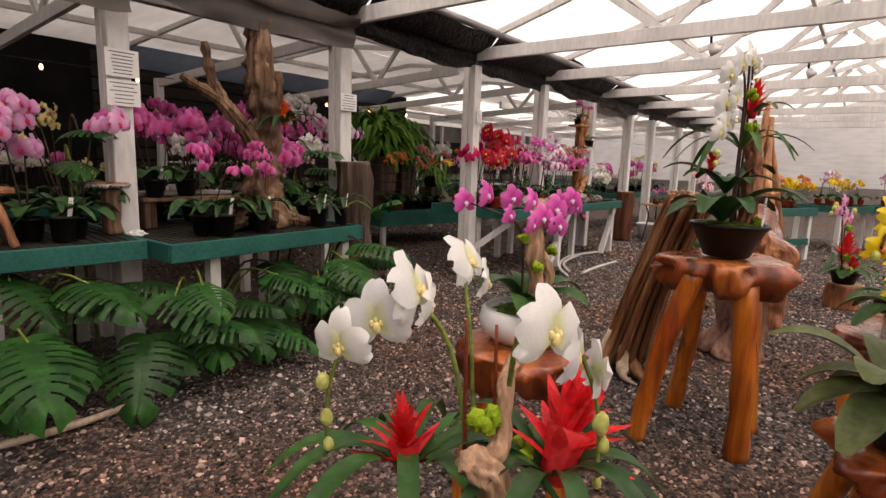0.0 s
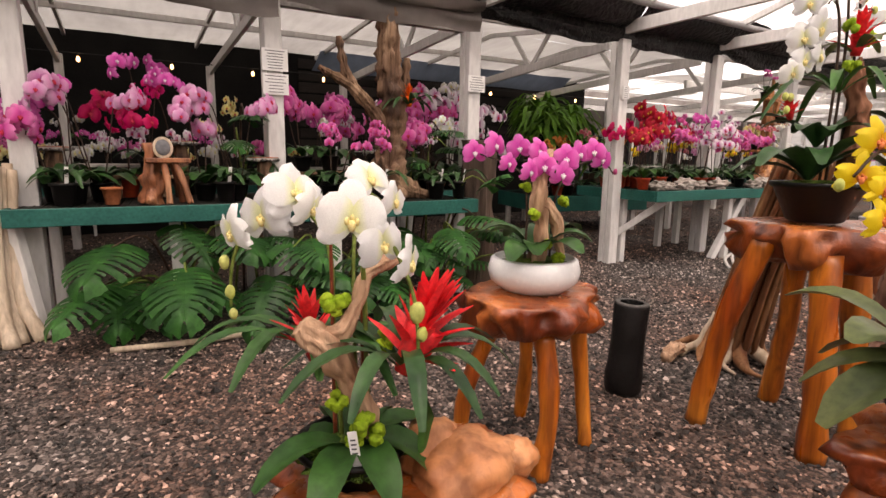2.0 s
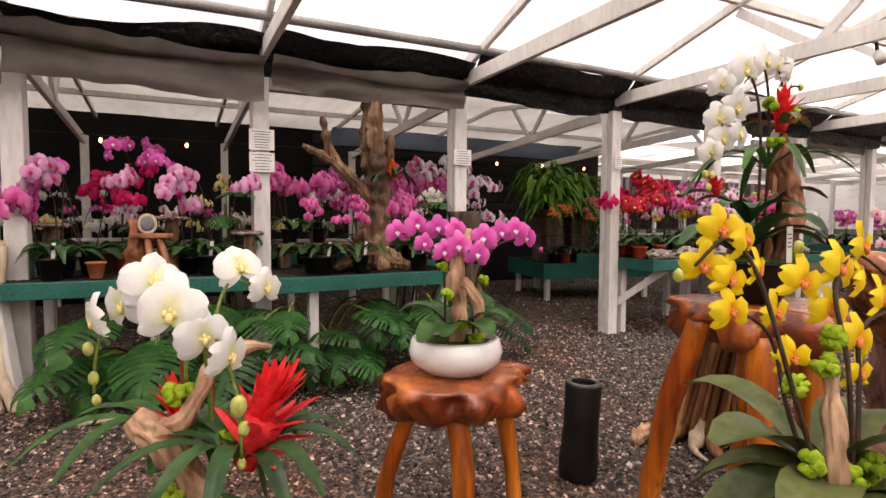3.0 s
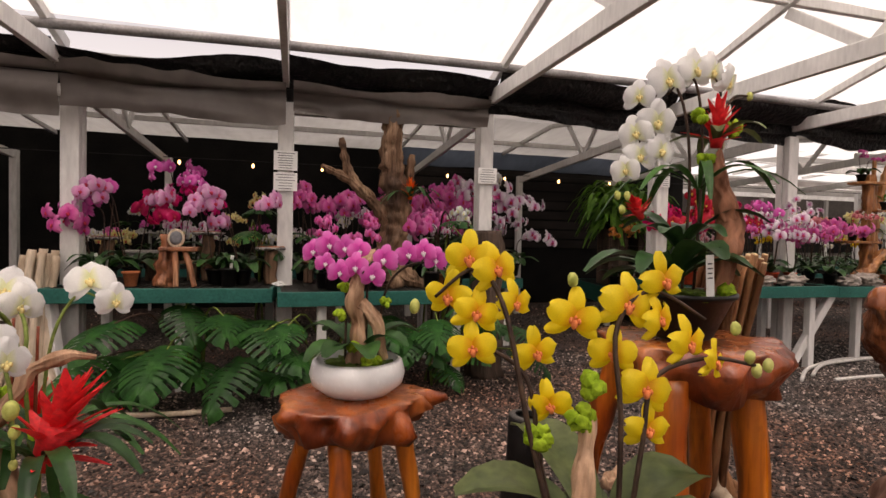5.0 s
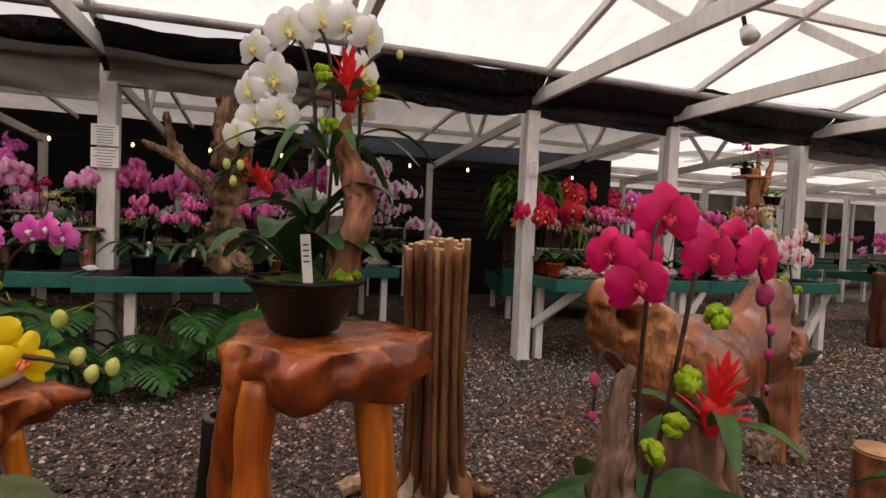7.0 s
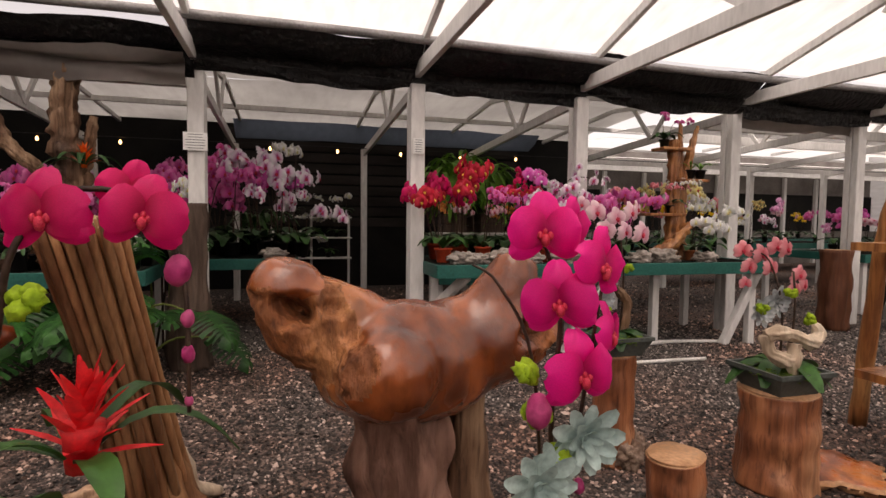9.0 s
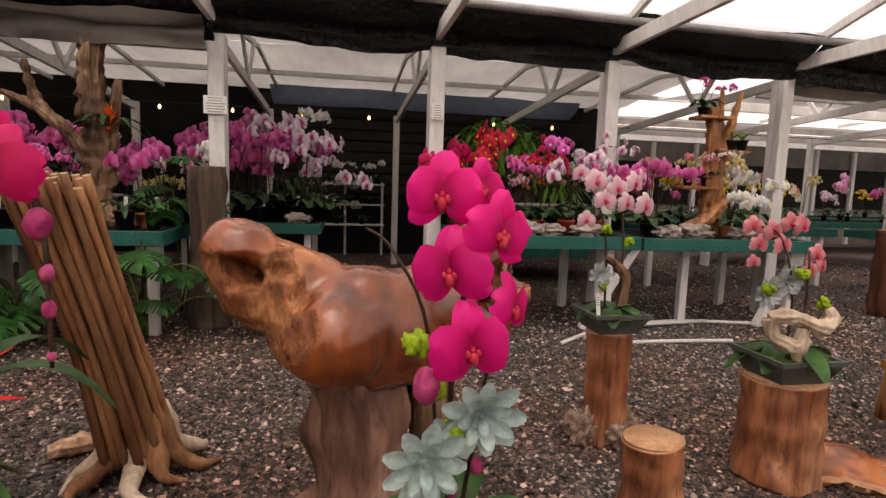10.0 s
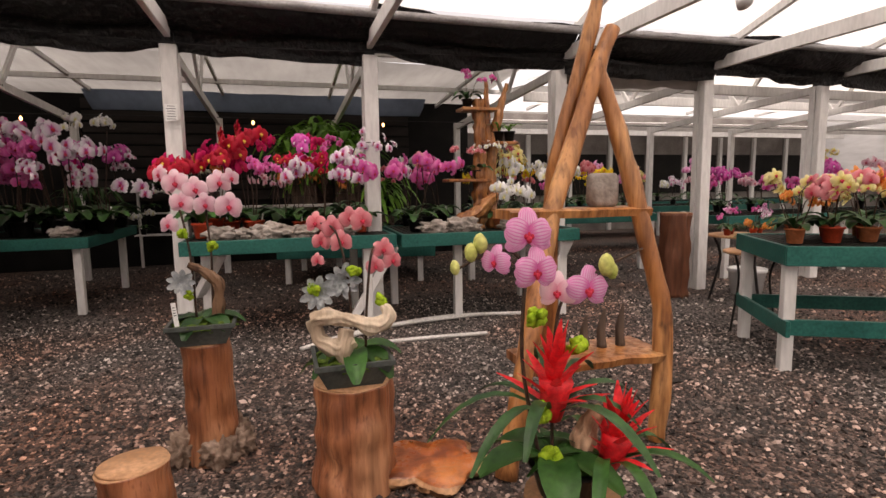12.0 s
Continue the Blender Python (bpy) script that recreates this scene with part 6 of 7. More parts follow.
for k, (lo, hi) in enumerate(((o(1.62, -3.16, 1.12), o(2.3, -2.98, 1.165)), (o(1.68, -3.26, 0.4), o(2.34, -2.98, 0.445)))):
    bm = bmesh.new()
    n = 14
    rows = []
    for i in range(n + 1):
        u = i / n
        x = lo[0] + (hi[0] - lo[0]) * u
        e1, e2 = 0.03 * noise.noise(Vector((x * 6, k, 0))), 0.03 * noise.noise(Vector((x * 6, k, 5)))
        rows.append([bm.verts.new(p) for p in ((x, lo[1] + e1, lo[2]), (x, lo[1] + e1 - 0.01, hi[2] - 0.01), (x, lo[1] + e1 + 0.01, hi[2]), (x, hi[1] + e2, hi[2]), (x, hi[1] + e2, lo[2]))])
    for a, b in zip(rows, rows[1:]):
        for j in range(5):
            bm.faces.new((a[j], b[j], b[(j + 1) % 5], a[(j + 1) % 5]))
    bm.faces.new(rows[0])
    bm.faces.new(rows[-1][::-1])
    part("shelf", bm, EASEL_WOOD, es, "live edge plank shelf", False)
bs = thing("root_slab", (1.45, -3.05, 0), "flat pale root slab lying on the gravel", "wood")
burl_slab(bs, (0, 0, 0.06), 0.24, 0.2, 0.06, 21.0, "slab", LOG_END)
for k, (x, y, h) in enumerate(((2.41, -2.92, 0.2), (2.52, -2.92, 0.22), (2.34, -2.87, 0.16))):
    ob = thing("wood_spike", (x, y, 0.445), "small dark pointed wood carving on the plank shelf", "ornament", "wood carvings on the shelf")
    bm = bmesh.new()
    tube(bm, [(0, 0, 0), (0.0, 0, h * 0.5), (0.015, 0, h)], [0.026, 0.022, 0.004], 10, 8, 0.4, 12)
    part("spike", bm, DARK_LOG, ob)
ob = thing("stone_block", (2.43, -2.87, 1.165), "mottled grey stone block on the plank shelf", "stone")
bm = bmesh.new()
box(bm, (-0.075, -0.05, 0), (0.075, 0.05, 0.17), 0.02)
part("block", bm, ROCK, ob)

# striped pink orchid with two bromeliads on a stump
sp = thing("log_stand", (1.74, -3.78, 0), "low cut log stand", "stump")
bm = bmesh.new()
tube(bm, [(0, 0, 0), (0, 0, 0.26)], [0.17, 0.16], 24, 8, 0.15, 5, 0, True, 0, 1)
part("log", bm, [LOG_WOOD, LOG_END], sp)
B = (1.45, -3.88, 0.26)
o = shifted(B)
lo_ = thing("orchid_arrangement", (1.74, -3.77, 0.26), "striped pink moth orchid with two red bromeliads in a pot", "arrangement")
part("pot", pot_bm(0.13, 0.12), BLACK_POT, lo_)
bm = bmesh.new()
lump(bm, (0, 0, 0.11), (0.12, 0.12, 0.03), 0.5, 12, 3)
part("moss", bm, MOSS, lo_)
stalk(lo_, [o(1.36, -3.86, 0.36), o(1.31, -3.82, 0.7), o(1.33, -3.79, 0.98), o(1.3, -3.77, 1.06), o(1.23, -3.74, 1.06), o(1.12, -3.7, 1.0)], 0.007)
stalk(lo_, [o(1.4, -3.86, 0.36), o(1.42, -3.83, 0.75), o(1.46, -3.83, 0.92), o(1.56, -3.87, 1.0), o(1.7, -3.9, 1.07)], 0.006)
for k, (p, s, w) in enumerate((((1.34, -3.8, 1.12), 0.155, 0.1), ((1.36, -3.82, 1.0), 0.14, 0.15), ((1.52, -3.87, 0.94), 0.14, 0.25), ((1.43, -3.83, 0.93), 0.12, -0.3), ((1.24, -3.76, 1.03), 0.1, -0.9))):
    bloom(lo_, "striped" if k != 3 else "blush", o(*p), (w - 0.3, -1, -0.05), s, k, 0.1 * math.sin(k * 3))
for p, r in (((1.2, -3.73, 1.09), 0.03), ((1.17, -3.72, 1.06), 0.028), ((1.12, -3.7, 1.01), 0.022), ((1.58, -3.88, 1.02), 0.034), ((1.6, -3.88, 1.0), 0.026)):
    bud(lo_, o(*p), r)
bromeliad(lo_, o(1.41, -3.87, 0.69), 0.2, 97, lean=(0.05, -0.1, 1), leaves=9, leaf_len=0.38)
bromeliad(lo_, o(1.6, -3.95, 0.5), 0.18, 98, lean=(0.2, -0.15, 0.9), leaves=8, leaf_len=0.34, leaf_mat=LEAF)
leaf_fan(lo_, (-0.06, 0, 0.13), 6, 0.28, 0.12, 99, LEAF, 0.3, 0.45)
for k, p in enumerate(((1.34, -3.86, 0.86), (1.48, -3.87, 0.75), (1.35, -3.88, 0.55), (1.36, -3.93, 0.42))):
    tuft(lo_, o(*p), 0.036, 100 + k)
bm = bmesh.new()
driftwood_bm(bm, [(0.05, 0.0, 0.1), (0.08, 0.02, 0.2), (0.14, 0.02, 0.27)], [0.04, 0.035, 0.02])
part("driftwood", bm, PALE_WOOD, lo_)

# pieces of wood, pipe and stump by the posts
rb = thing("root_column", (-5.62, -0.12, 0), "pale fluted root column leaning on a white post", "wood")
rnd = random.Random(4)
for k in range(16):
    a, q = k * 2.4, 0.13 * math.sqrt((k + 0.5) / 16)
    bm = bmesh.new()
    tube(bm, [(q * 2.0 * math.cos(a), q * 1.6 * math.sin(a) - 0.12, 0), (q * 1.2 * math.cos(a), q * math.sin(a) - 0.06, 0.3), (0.02 + q * math.cos(a), q * math.sin(a), 0.75), (0.05 + q * 0.9 * math.cos(a), q * math.sin(a) + 0.04, 1.12 + rnd.uniform(-0.03, 0.03))], [0.05, 0.036, 0.032, 0.03], 8, 16, 0.3, 9)
    part("root", bm, CREAM_WOOD, rb)
ds = thing("bark_stump", (-1.95, -0.2, 0), "dark bark stump set in front of a white post", "stump")
bm = bmesh.new()
tube(bm, [(0, 0, 0), (0.01, 0, 0.7), (0, 0, 1.37)], [0.16, 0.135, 0.14], 30, 24, 0.2, 5, 9, True, 0, 1)
part("log", bm, [DARK_LOG, GREY_WOOD], ds)
ds = thing("bark_stump", (5.1, -0.2, 0), "tall red-brown log stump beside a white post", "stump")
bm = bmesh.new()
tube(bm, [(0, 0, 0), (0.0, 0, 0.95)], [0.16, 0.15], 26, 14, 0.2, 5, 7, True, 0, 1)
part("log", bm, [surf("red_brown_log", (0.1, 0.035, 0.018), (0.2, 0.08, 0.045), 5, 34, 0.6, 0.6, stretch=(1, 1, 0.16)), LOG_END], ds)
for pts in ([(0.95, -1.0, 0.02), (1.5, -0.62, 0.02), (2.35, -0.36, 0.02), (3.2, -0.5, 0.02)], [(1.3, -1.05, 0.02), (1.85, -1.02, 0.02), (2.5, -1.05, 0.02)], [(1.2, -0.9, 0.03), (1.8, -0.55, 0.03), (2.7, -0.42, 0.03)]):
    bm = bmesh.new()
    tube(bm, pts, 0.018, 8, 24)
    solid("pvc_pipe", bm, PVC, "white plastic pipe lying on the gravel", "pipe", group="pipes on the gravel", smooth=True)
bm = bmesh.new()
tube(bm, [(-5.0, -0.75, 0.02), (-4.5, -0.85, 0.03), (-4.1, -0.8, 0.02)], 0.02, 8, 12)
solid("wood_batten", bm, CREAM_WOOD, "pale stick lying on the gravel under the leaves", "stick", smooth=True)
bm = bmesh.new()
driftwood_bm(bm, [(-2.1, -2.5, 0.04), (-1.95, -2.45, 0.05), (-1.8, -2.42, 0.03)], [0.03, 0.045, 0.015])
solid("fallen_branch", bm, PALE_WOOD, "pale driftwood branch lying on the gravel", "branch", smooth=True)

# twisted driftwood trunk on the bench
tk = thing("driftwood_trunk", (-2.84, -0.1, 0.85), "tall twisted brown driftwood trunk standing on the bench", "driftwood")
for k, (pts, rr) in enumerate((
    ([(-0.12, -0.1, 0.0), (-0.03, -0.03, 0.18), (0.03, 0, 0.45), (0.05, 0, 0.8), (0.0, 0, 1.15), (0.02, 0, 1.58)], [0.19, 0.15, 0.115, 0.1, 0.095, 0.075]),
    ([(0.0, 0, 0.55), (-0.16, -0.03, 0.75), (-0.35, -0.05, 0.92), (-0.62, -0.05, 1.05)], [0.06, 0.05, 0.04, 0.02]),
    ([(-0.3, -0.04, 0.88), (-0.4, -0.05, 1.05), (-0.45, -0.05, 1.3)], [0.04, 0.035, 0.02]),
    ([(0.03, 0, 0.6), (0.14, 0, 0.85), (0.2, 0.02, 1.2)], [0.06, 0.05, 0.025]),
    ([(0.05, -0.05, 0.15), (0.2, -0.12, 0.06), (0.36, -0.15, 0.01)], [0.09, 0.06, 0.02]),
    ([(-0.08, -0.08, 0.12), (-0.25, -0.15, 0.08), (-0.4, -0.18, 0.02)], [0.09, 0.06, 0.02]),
)):
    bm = bmesh.new()
    driftwood_bm(bm, pts, rr, k, 5)
    part("limb", bm, TRUNK_WOOD, tk)
ab = thing("bromeliad", (-2.68, -0.2, 1.32), "orange bromeliad fixed to the driftwood trunk", "plant")
bromeliad(ab, (0, 0, 0.42), 0.12, 150, ORANGE_BRACT, leaves=10, leaf_len=0.32)


# ---- foliage under and behind the benches ----
def monstera_leaf_bm(bm, m, size, seed):
    """A split leaf: two halves of lobes from a midrib, with slits from the edge."""
    rnd = random.Random(seed)
    nu, nv = 36, 5
    gaps = sorted(rnd.uniform(-0.3, 0.3) + k for k in range(2, 9))
    for sgn in (-1, 1):
        cut = {int(4 + 3.6 * (k + rnd.uniform(-0.2, 0.2))) for k in range(8)}
        rows = []
        for i in range(nu + 1):
            u = i / nu
            w = 0.46 * size * (math.sin(math.pi * (0.1 + 0.88 * u) ** 0.72)) ** 0.75
            row = []
            for j in range(nv + 1):
                v = j / nv
                x = sgn * w * v
                y = size * (u - 0.12) + size * 0.16 * v * (0.25 - u * 0.9) * -1 - (0.12 * size * v if u < 0.08 else 0)
                z = -0.16 * size * v * v - 0.22 * size * u * u + 0.06 * size * v * (1 - v) + 0.012 * size * math.sin(i * 1.7) * v
                row.append(bm.verts.new(m @ Vector((x, y, z))))
            rows.append(row)
        for i in range(nu):
            for j in range(nv):
                if (i in cut and j >= 1) or (i - 1 in cut and j >= 3):
                    continue
                f = (rows[i][j], rows[i][j + 1], rows[i + 1][j + 1], rows[i + 1][j])
                bm.faces.new(f if sgn > 0 else f[::-1])
    return bm


LEAF_MESH = []
for k in range(4):
    bm = bmesh.new()
    monstera_leaf_bm(bm, Matrix(), 1.0, 200 + k)
    me = bpy.data.meshes.new("monstera_leaf")
    bm.to_mesh(me)
    bm.free()
    me.materials.append(MONSTERA)
    me.shade_smooth()
    LEAF_MESH.append(me)


def monstera(x, y, leaves, label):
    ob = thing("monstera_plant", (x, y, 0), label, "plant", "monstera plants under the benches")
    for k, (p, size, yaw, pitch) in enumerate(leaves):
        p = Vector(p) - Vector((x, y, 0))
        m = Matrix.Translation(p) @ Matrix.Rotation(radians(yaw), 4, "Z") @ Matrix.Rotation(radians(-pitch), 4, "X")
        share("leaf", LEAF_MESH[k % 4], ob, m @ Matrix.Diagonal((size, size, size, 1)))
        bm = bmesh.new()
        tube(bm, [(0.1 * math.sin(k * 2), 0.1 * math.cos(k * 3), 0), (p.x * 0.5, p.y * 0.4, max(0.15, p.z * 1.0)), tuple(p)], [0.012, 0.009, 0.006], 6, 10)
        part("petiole", bm, STEM_GREEN if k % 3 else STEM, ob)


rnd = random.Random(77)


def spread(x0, x1, n, ymin, ymax, zlo, zhi, smin, smax):
    out = []
    for k in range(n):
        x = x0 + (x1 - x0) * (k + rnd.uniform(0.1, 0.9)) / n
        out.append(((x, rnd.uniform(ymin, ymax), rnd.uniform(zlo, zhi)), rnd.uniform(smin, smax), 180 + rnd.uniform(-45, 45), rnd.uniform(-12, 28)))
    return out


monstera(-4.5, -0.1, [((-4.95, -0.5, 0.62), 0.5, 160, 5), ((-4.55, -0.72, 0.46), 0.55, 172, 8), ((-4.2, -0.5, 0.66), 0.45, 190, 0)] + spread(-5.15, -3.9, 10, -0.6, -0.25, 0.25, 0.7, 0.34, 0.46), "large split-leaf monstera growing under a green bench")
monstera(-3.4, -0.2, spread(-4.1, -2.7, 15, -0.85, -0.45, 0.2, 0.66, 0.32, 0.45), "dense split-leaf monstera growing under a green bench")
monstera(-2.45, -0.35, [((-2.3, -0.7, 0.72), 0.42, 200, -5), ((-2.55, -0.75, 0.62), 0.42, 165, 5), ((-2.15, -0.65, 0.98), 0.3, 185, -35), ((-1.75, -0.5, 0.5), 0.4, 215, 15), ((-1.65, -0.4, 0.28), 0.36, 225, 20)] + spread(-2.8, -1.85, 7, -0.8, -0.5, 0.2, 0.6, 0.3, 0.42), "split-leaf monstera climbing beside a green bench")
monstera(-2.3, 0.45, [((-2.2, 0.1, 1.45), 0.36, 190, -10), ((-2.05, 0.2, 1.3), 0.34, 210, -5), ((-2.45, 0.15, 1.2), 0.3, 165, 0), ((-1.95, 0.1, 1.12), 0.32, 200, 15)], "split-leaf monstera rising behind the bench")
monstera(-4.0, 0.35, [((-3.98, 0.15, 1.5), 0.34, 190, -15), ((-4.05, 0.1, 1.32), 0.3, 170, 0), ((-3.9, 0.2, 1.2), 0.3, 200, 5)], "split-leaf monstera among the orchids on the bench")


def frond_bush(x, y, z, n, length, seed, label, mat=None, width=0.05):
    """A bush of arching strap fronds."""
    rnd = random.Random(seed)
    ob = thing("fern", (x, y, z), label, "fern", "ferns inside the shed")
    for g in range(6):
        for k in range(n // 6):
            bm = bmesh.new()
            a = rnd.uniform(0, 6.283)
            ln = length * rnd.uniform(0.6, 1.1)
            d = Vector((math.cos(a), math.sin(a), 0))
            lf, dr = rnd.uniform(0.5, 1.5), rnd.uniform(0.4, 1.3)
            c = Vector((rnd.gauss(0, 0.1), rnd.gauss(0, 0.1), rnd.uniform(0, 0.4)))
            line = [c + d * ln * u + Vector((0, 0, ln * (lf * u * 1.4 - (lf + dr) * u * u * 0.9))) for u in np.linspace(0.02, 1, 6)]
            blade(bm, line, width * rnd.uniform(0.7, 1.3), 1, 0.3, 0.6, belly=0.6)
            part("frond", bm, mat or FERN, ob)
    part("pot", pot_bm(0.14, 0.2), BLACK_POT, ob)


for x, y, w, hh in ((1.15, 2.5, 0.34, 0.86), (1.75, 2.6, 0.36, 0.9), (1.45, 2.95, 0.36, 1.1), (2.2, 2.3, 0.3, 0.35)):
    ob = thing("wooden_crate", (x, y, 0.6), "dark slatted wooden crate raising a fern", "crate", "crates on the bench")
    for z in range(int(hh / 0.13)):
        bm = bmesh.new()
        box(bm, (-w / 2, -w / 2, 0.01 + z * hh / int(hh / 0.13)), (w / 2, w / 2, (z + 1) * hh / int(hh / 0.13)), 0.005)
        part("slat", bm, DARK_LOG, ob, "", False)
frond_bush(1.15, 2.5, 1.46, 168, 0.5, 1, "large bright green fern on the shed bench", width=0.075)
frond_bush(1.75, 2.6, 1.5, 168, 0.5, 2, "large bright green fern on the shed bench", width=0.075)
frond_bush(1.45, 2.95, 1.7, 168, 0.5, 5, "large bright green fern rising over the shed bench", width=0.075)
frond_bush(2.2, 2.3, 0.95, 60, 0.5, 3, "green fern on the shed bench")
frond_bush(-1.5, 2.4, 0.82, 60, 0.4, 4, "dark green fern on the shed bench", LEAF)

# ---- plants on the benches ----
PLANTS = [
    # bench with the small stool
    (-5.15, 0.0, 0.86, "pink", 0, "black", 1, 1.15), (-5.0, 0.15, 0.86, "lavender", 1, "black", 1, 1.15), (-4.68, 0.42, 1.04, "pink", 1, "black", 2, 0.95), (-4.82, 0.5, 0.86, "crimson", 0, "red", 1, 1.2),
    (-4.32, 0.0, 0.86, "lavender", 0, "black", 1, 1.1), (-4.1, -0.05, 0.86, "lavender", 1, "black", 1, 1.1), (-4.4, 0.55, 0.86, "magenta", 2, "black", 1, 1.2), (-3.98, 0.5, 0.86, "paleyellow", 2, "black", 1, 1.1), (-4.6, 0.62, 0.86, "spotted", 2, "black", 0, 1.1),
    # driftwood bench
    (-3.5, 0.22, 1.07, "hotpink", 0, "black", 1, 1.1), (-3.42, -0.3, 0.85, "hotpink", 2, "black", 0, 1.15), (-3.24, 0.28, 1.07, "hotpink", 1, "black", 0, 1.15), (-3.1, 0.5, 0.85, "pink", 0, "black", 2, 1.05), (-3.02, -0.28, 0.85, "hotpink", 2, "black", 1, 1.0),
    (-2.9, 0.4, 0.85, "spotted", 2, "terracotta", 1, 1.15), (-2.32, 0.0, 0.85, "hotpink", 0, "black", 1, 1.15), (-2.22, 0.35, 0.85, "white", 2, "black", 1, 1.1), (-2.05, 0.55, 0.85, "hotpink", 0, "black", 2, 1.0), (-3.3, 0.6, 0.85, "white", 2, "black", 1, 1.0),
    (-5.28, 0.2, 0.86, "hotpink", 0, "black", 0, 1.2), (-2.7, 0.55, 0.85, "hotpink", 1, "black", 1, 1.05), (-3.6, 0.5, 0.85, "hotpink", 1, "black", 2, 1.0), (-2.45, 0.5, 0.85, "spotted", 2, "black", 0, 1.2),
    # bench by the fourth post
    (0.25, 0.05, 0.87, "crimson", 1, "red", 1, 1.3), (0.55, 0.2, 0.87, "red", 0, "red", 2, 1.15), (0.9, -0.1, 0.87, "red", 2, "black", 1, 1.2), (1.3, 0.25, 0.87, "crimson", 2, "black", 1, 1.25), (0.75, 0.35, 0.87, "blush", 2, "black", 0, 1.1), (1.45, -0.05, 0.87, "spotted", 2, "black", 1, 1.25),
    (0.2, -0.35, 0.87, "red", 0, "red", 1, 1.1), (0.42, -0.05, 0.87, "red", 0, "red", 2, 1.05), (0.62, -0.25, 0.87, "hotpink", 2, "red", 1, 1.15), (0.85, 0.1, 0.87, "crimson", 0, "black", 2, 1.0), (1.0, -0.2, 0.87, "pink", 0, "red", 2, 0.95), (1.2, -0.38, 0.87, "spotted", 1, "red", 1, 1.05), (1.38, 0.05, 0.87, "hotpink", 2, "black", 2, 1.0), (1.55, -0.3, 0.87, "hotpink", 0, "red", 1, 1.0), (0.3, 0.3, 0.87, "orange", 2, "red", 1, 1.0), (1.62, 0.3, 0.87, "white", 2, "black", 2, 0.95), (1.1, 0.38, 0.87, "blush", 0, "black", 2, 0.95),
    # bench with the wooden shelf stand
    (2.05, -0.35, 0.86, "hotpink", 1, "black", 1, 1.0), (2.3, 0.1, 0.86, "salmon", 0, "black", 2, 1.0), (2.5, 0.3, 0.86, "hotpink", 0, "black", 1, 1.1), (3.1, 0.1, 0.86, "paleyellow", 0, "black", 1, 1.1), (3.35, -0.1, 0.86, "white", 0, "black", 1, 1.0), (3.2, 0.4, 0.86, "salmon", 2, "black", 2, 1.0), (2.15, 0.42, 0.86, "spotted", 2, "black", 1, 1.0), (3.5, 0.35, 0.86, "white", 2, "black", 1, 1.0), (2.9, -0.35, 0.86, "white", 1, "terracotta", 0, 0.9),
    # inside bench behind the third post
    (-2.1, 1.2, 0.82, "hotpink", 1, "black", 1, 1.2), (-1.75, 1.3, 0.82, "hotpink", 2, "black", 2, 1.1), (-1.5, 1.6, 0.82, "spotted", 1, "black", 2, 1.2), (-1.25, 1.25, 0.82, "spotted", 0, "black", 1, 1.15), (-1.1, 1.7, 0.82, "white", 2, "black", 2, 1.25), (-1.95, 1.7, 0.82, "pink", 0, "black", 2, 1.1), (-1.6, 2.3, 0.82, "magenta", 2, "black", 1, 1.1), (-1.15, 2.5, 0.82, "spotted", 2, "black", 2, 1.0), (-2.2, 2.2, 0.82, "hotpink", 0, "black", 2, 1.1),
    (-1.85, 1.45, 0.82, "hotpink", 1, "black", 0, 1.2), (-1.4, 1.3, 0.82, "spotted", 2, "black", 0, 1.25), (-1.65, 1.75, 0.82, "hotpink", 0, "black", 1, 1.25), (-1.0, 1.4, 0.82, "spotted", 0, "black", 0, 1.1), (-1.3, 2.1, 0.82, "pink", 1, "black", 1, 1.15), (-2.0, 2.0, 0.82, "hotpink", 2, "black", 0, 1.2),
    # fern bench
    (1.0, 2.2, 0.6, "orange", 2, "black", 2, 1.2), (1.25, 2.2, 0.6, "orange", 2, "red", 2, 1.25), (1.5, 2.2, 0.6, "salmon", 2, "black", 2, 1.2), (1.75, 2.2, 0.6, "orange", 2, "black", 2, 1.1), (2.05, 2.05, 0.6, "salmon", 2, "black", 2, 1.1), (2.6, 2.6, 0.6, "white", 0, "black", 2, 1.2),
]
for k, (x, y, z, c, v, pot, tall, s) in enumerate(PLANTS):
    orchid(x, y, z, c, v, pot, tall, (k * 47) % 70 - 35, s * (1.22 if 1.1 < y < 2.55 and x < 0 else 1.0))
for x0, x1, y0, z0, z1 in ((-3.62, -2.86, 0.14, 0.85, 1.07), (-4.98, -4.5, 0.3, 0.86, 1.04)):
    rs = thing("plank_riser", (x0, y0, z0), "low weathered plank riser carrying pots on the bench", "shelf", "plank risers")
    bm = bmesh.new()
    box(bm, (0, 0, z1 - z0 - 0.03), (x1 - x0, 0.26, z1 - z0), 0.006)
    part("plank", bm, TRUNK_WOOD, rs, "", False)
    for q in (0.03, x1 - x0 - 0.11):
        bm = bmesh.new()
        box(bm, (q, 0.04, 0), (q + 0.08, 0.22, z1 - z0 - 0.03), 0.006)
        part("block", bm, TRUNK_WOOD, rs, "", False)
rnd = random.Random(15)
mixed = ["pink", "hotpink", "white", "spotted", "blush", "salmon", "lavender", "paleyellow", "yellow"]
for k in range(12):
    orchid(3.35 + 0.22 * k + rnd.uniform(-0.05, 0.05), 1.7 + rnd.uniform(0, 0.7), 0.84, ("yellow", "paleyellow", "white", "yellow", "salmon")[k % 5], k % 3, "black", 1 + k % 2, rnd.uniform(-40, 40), rnd.uniform(0.85, 1.05))
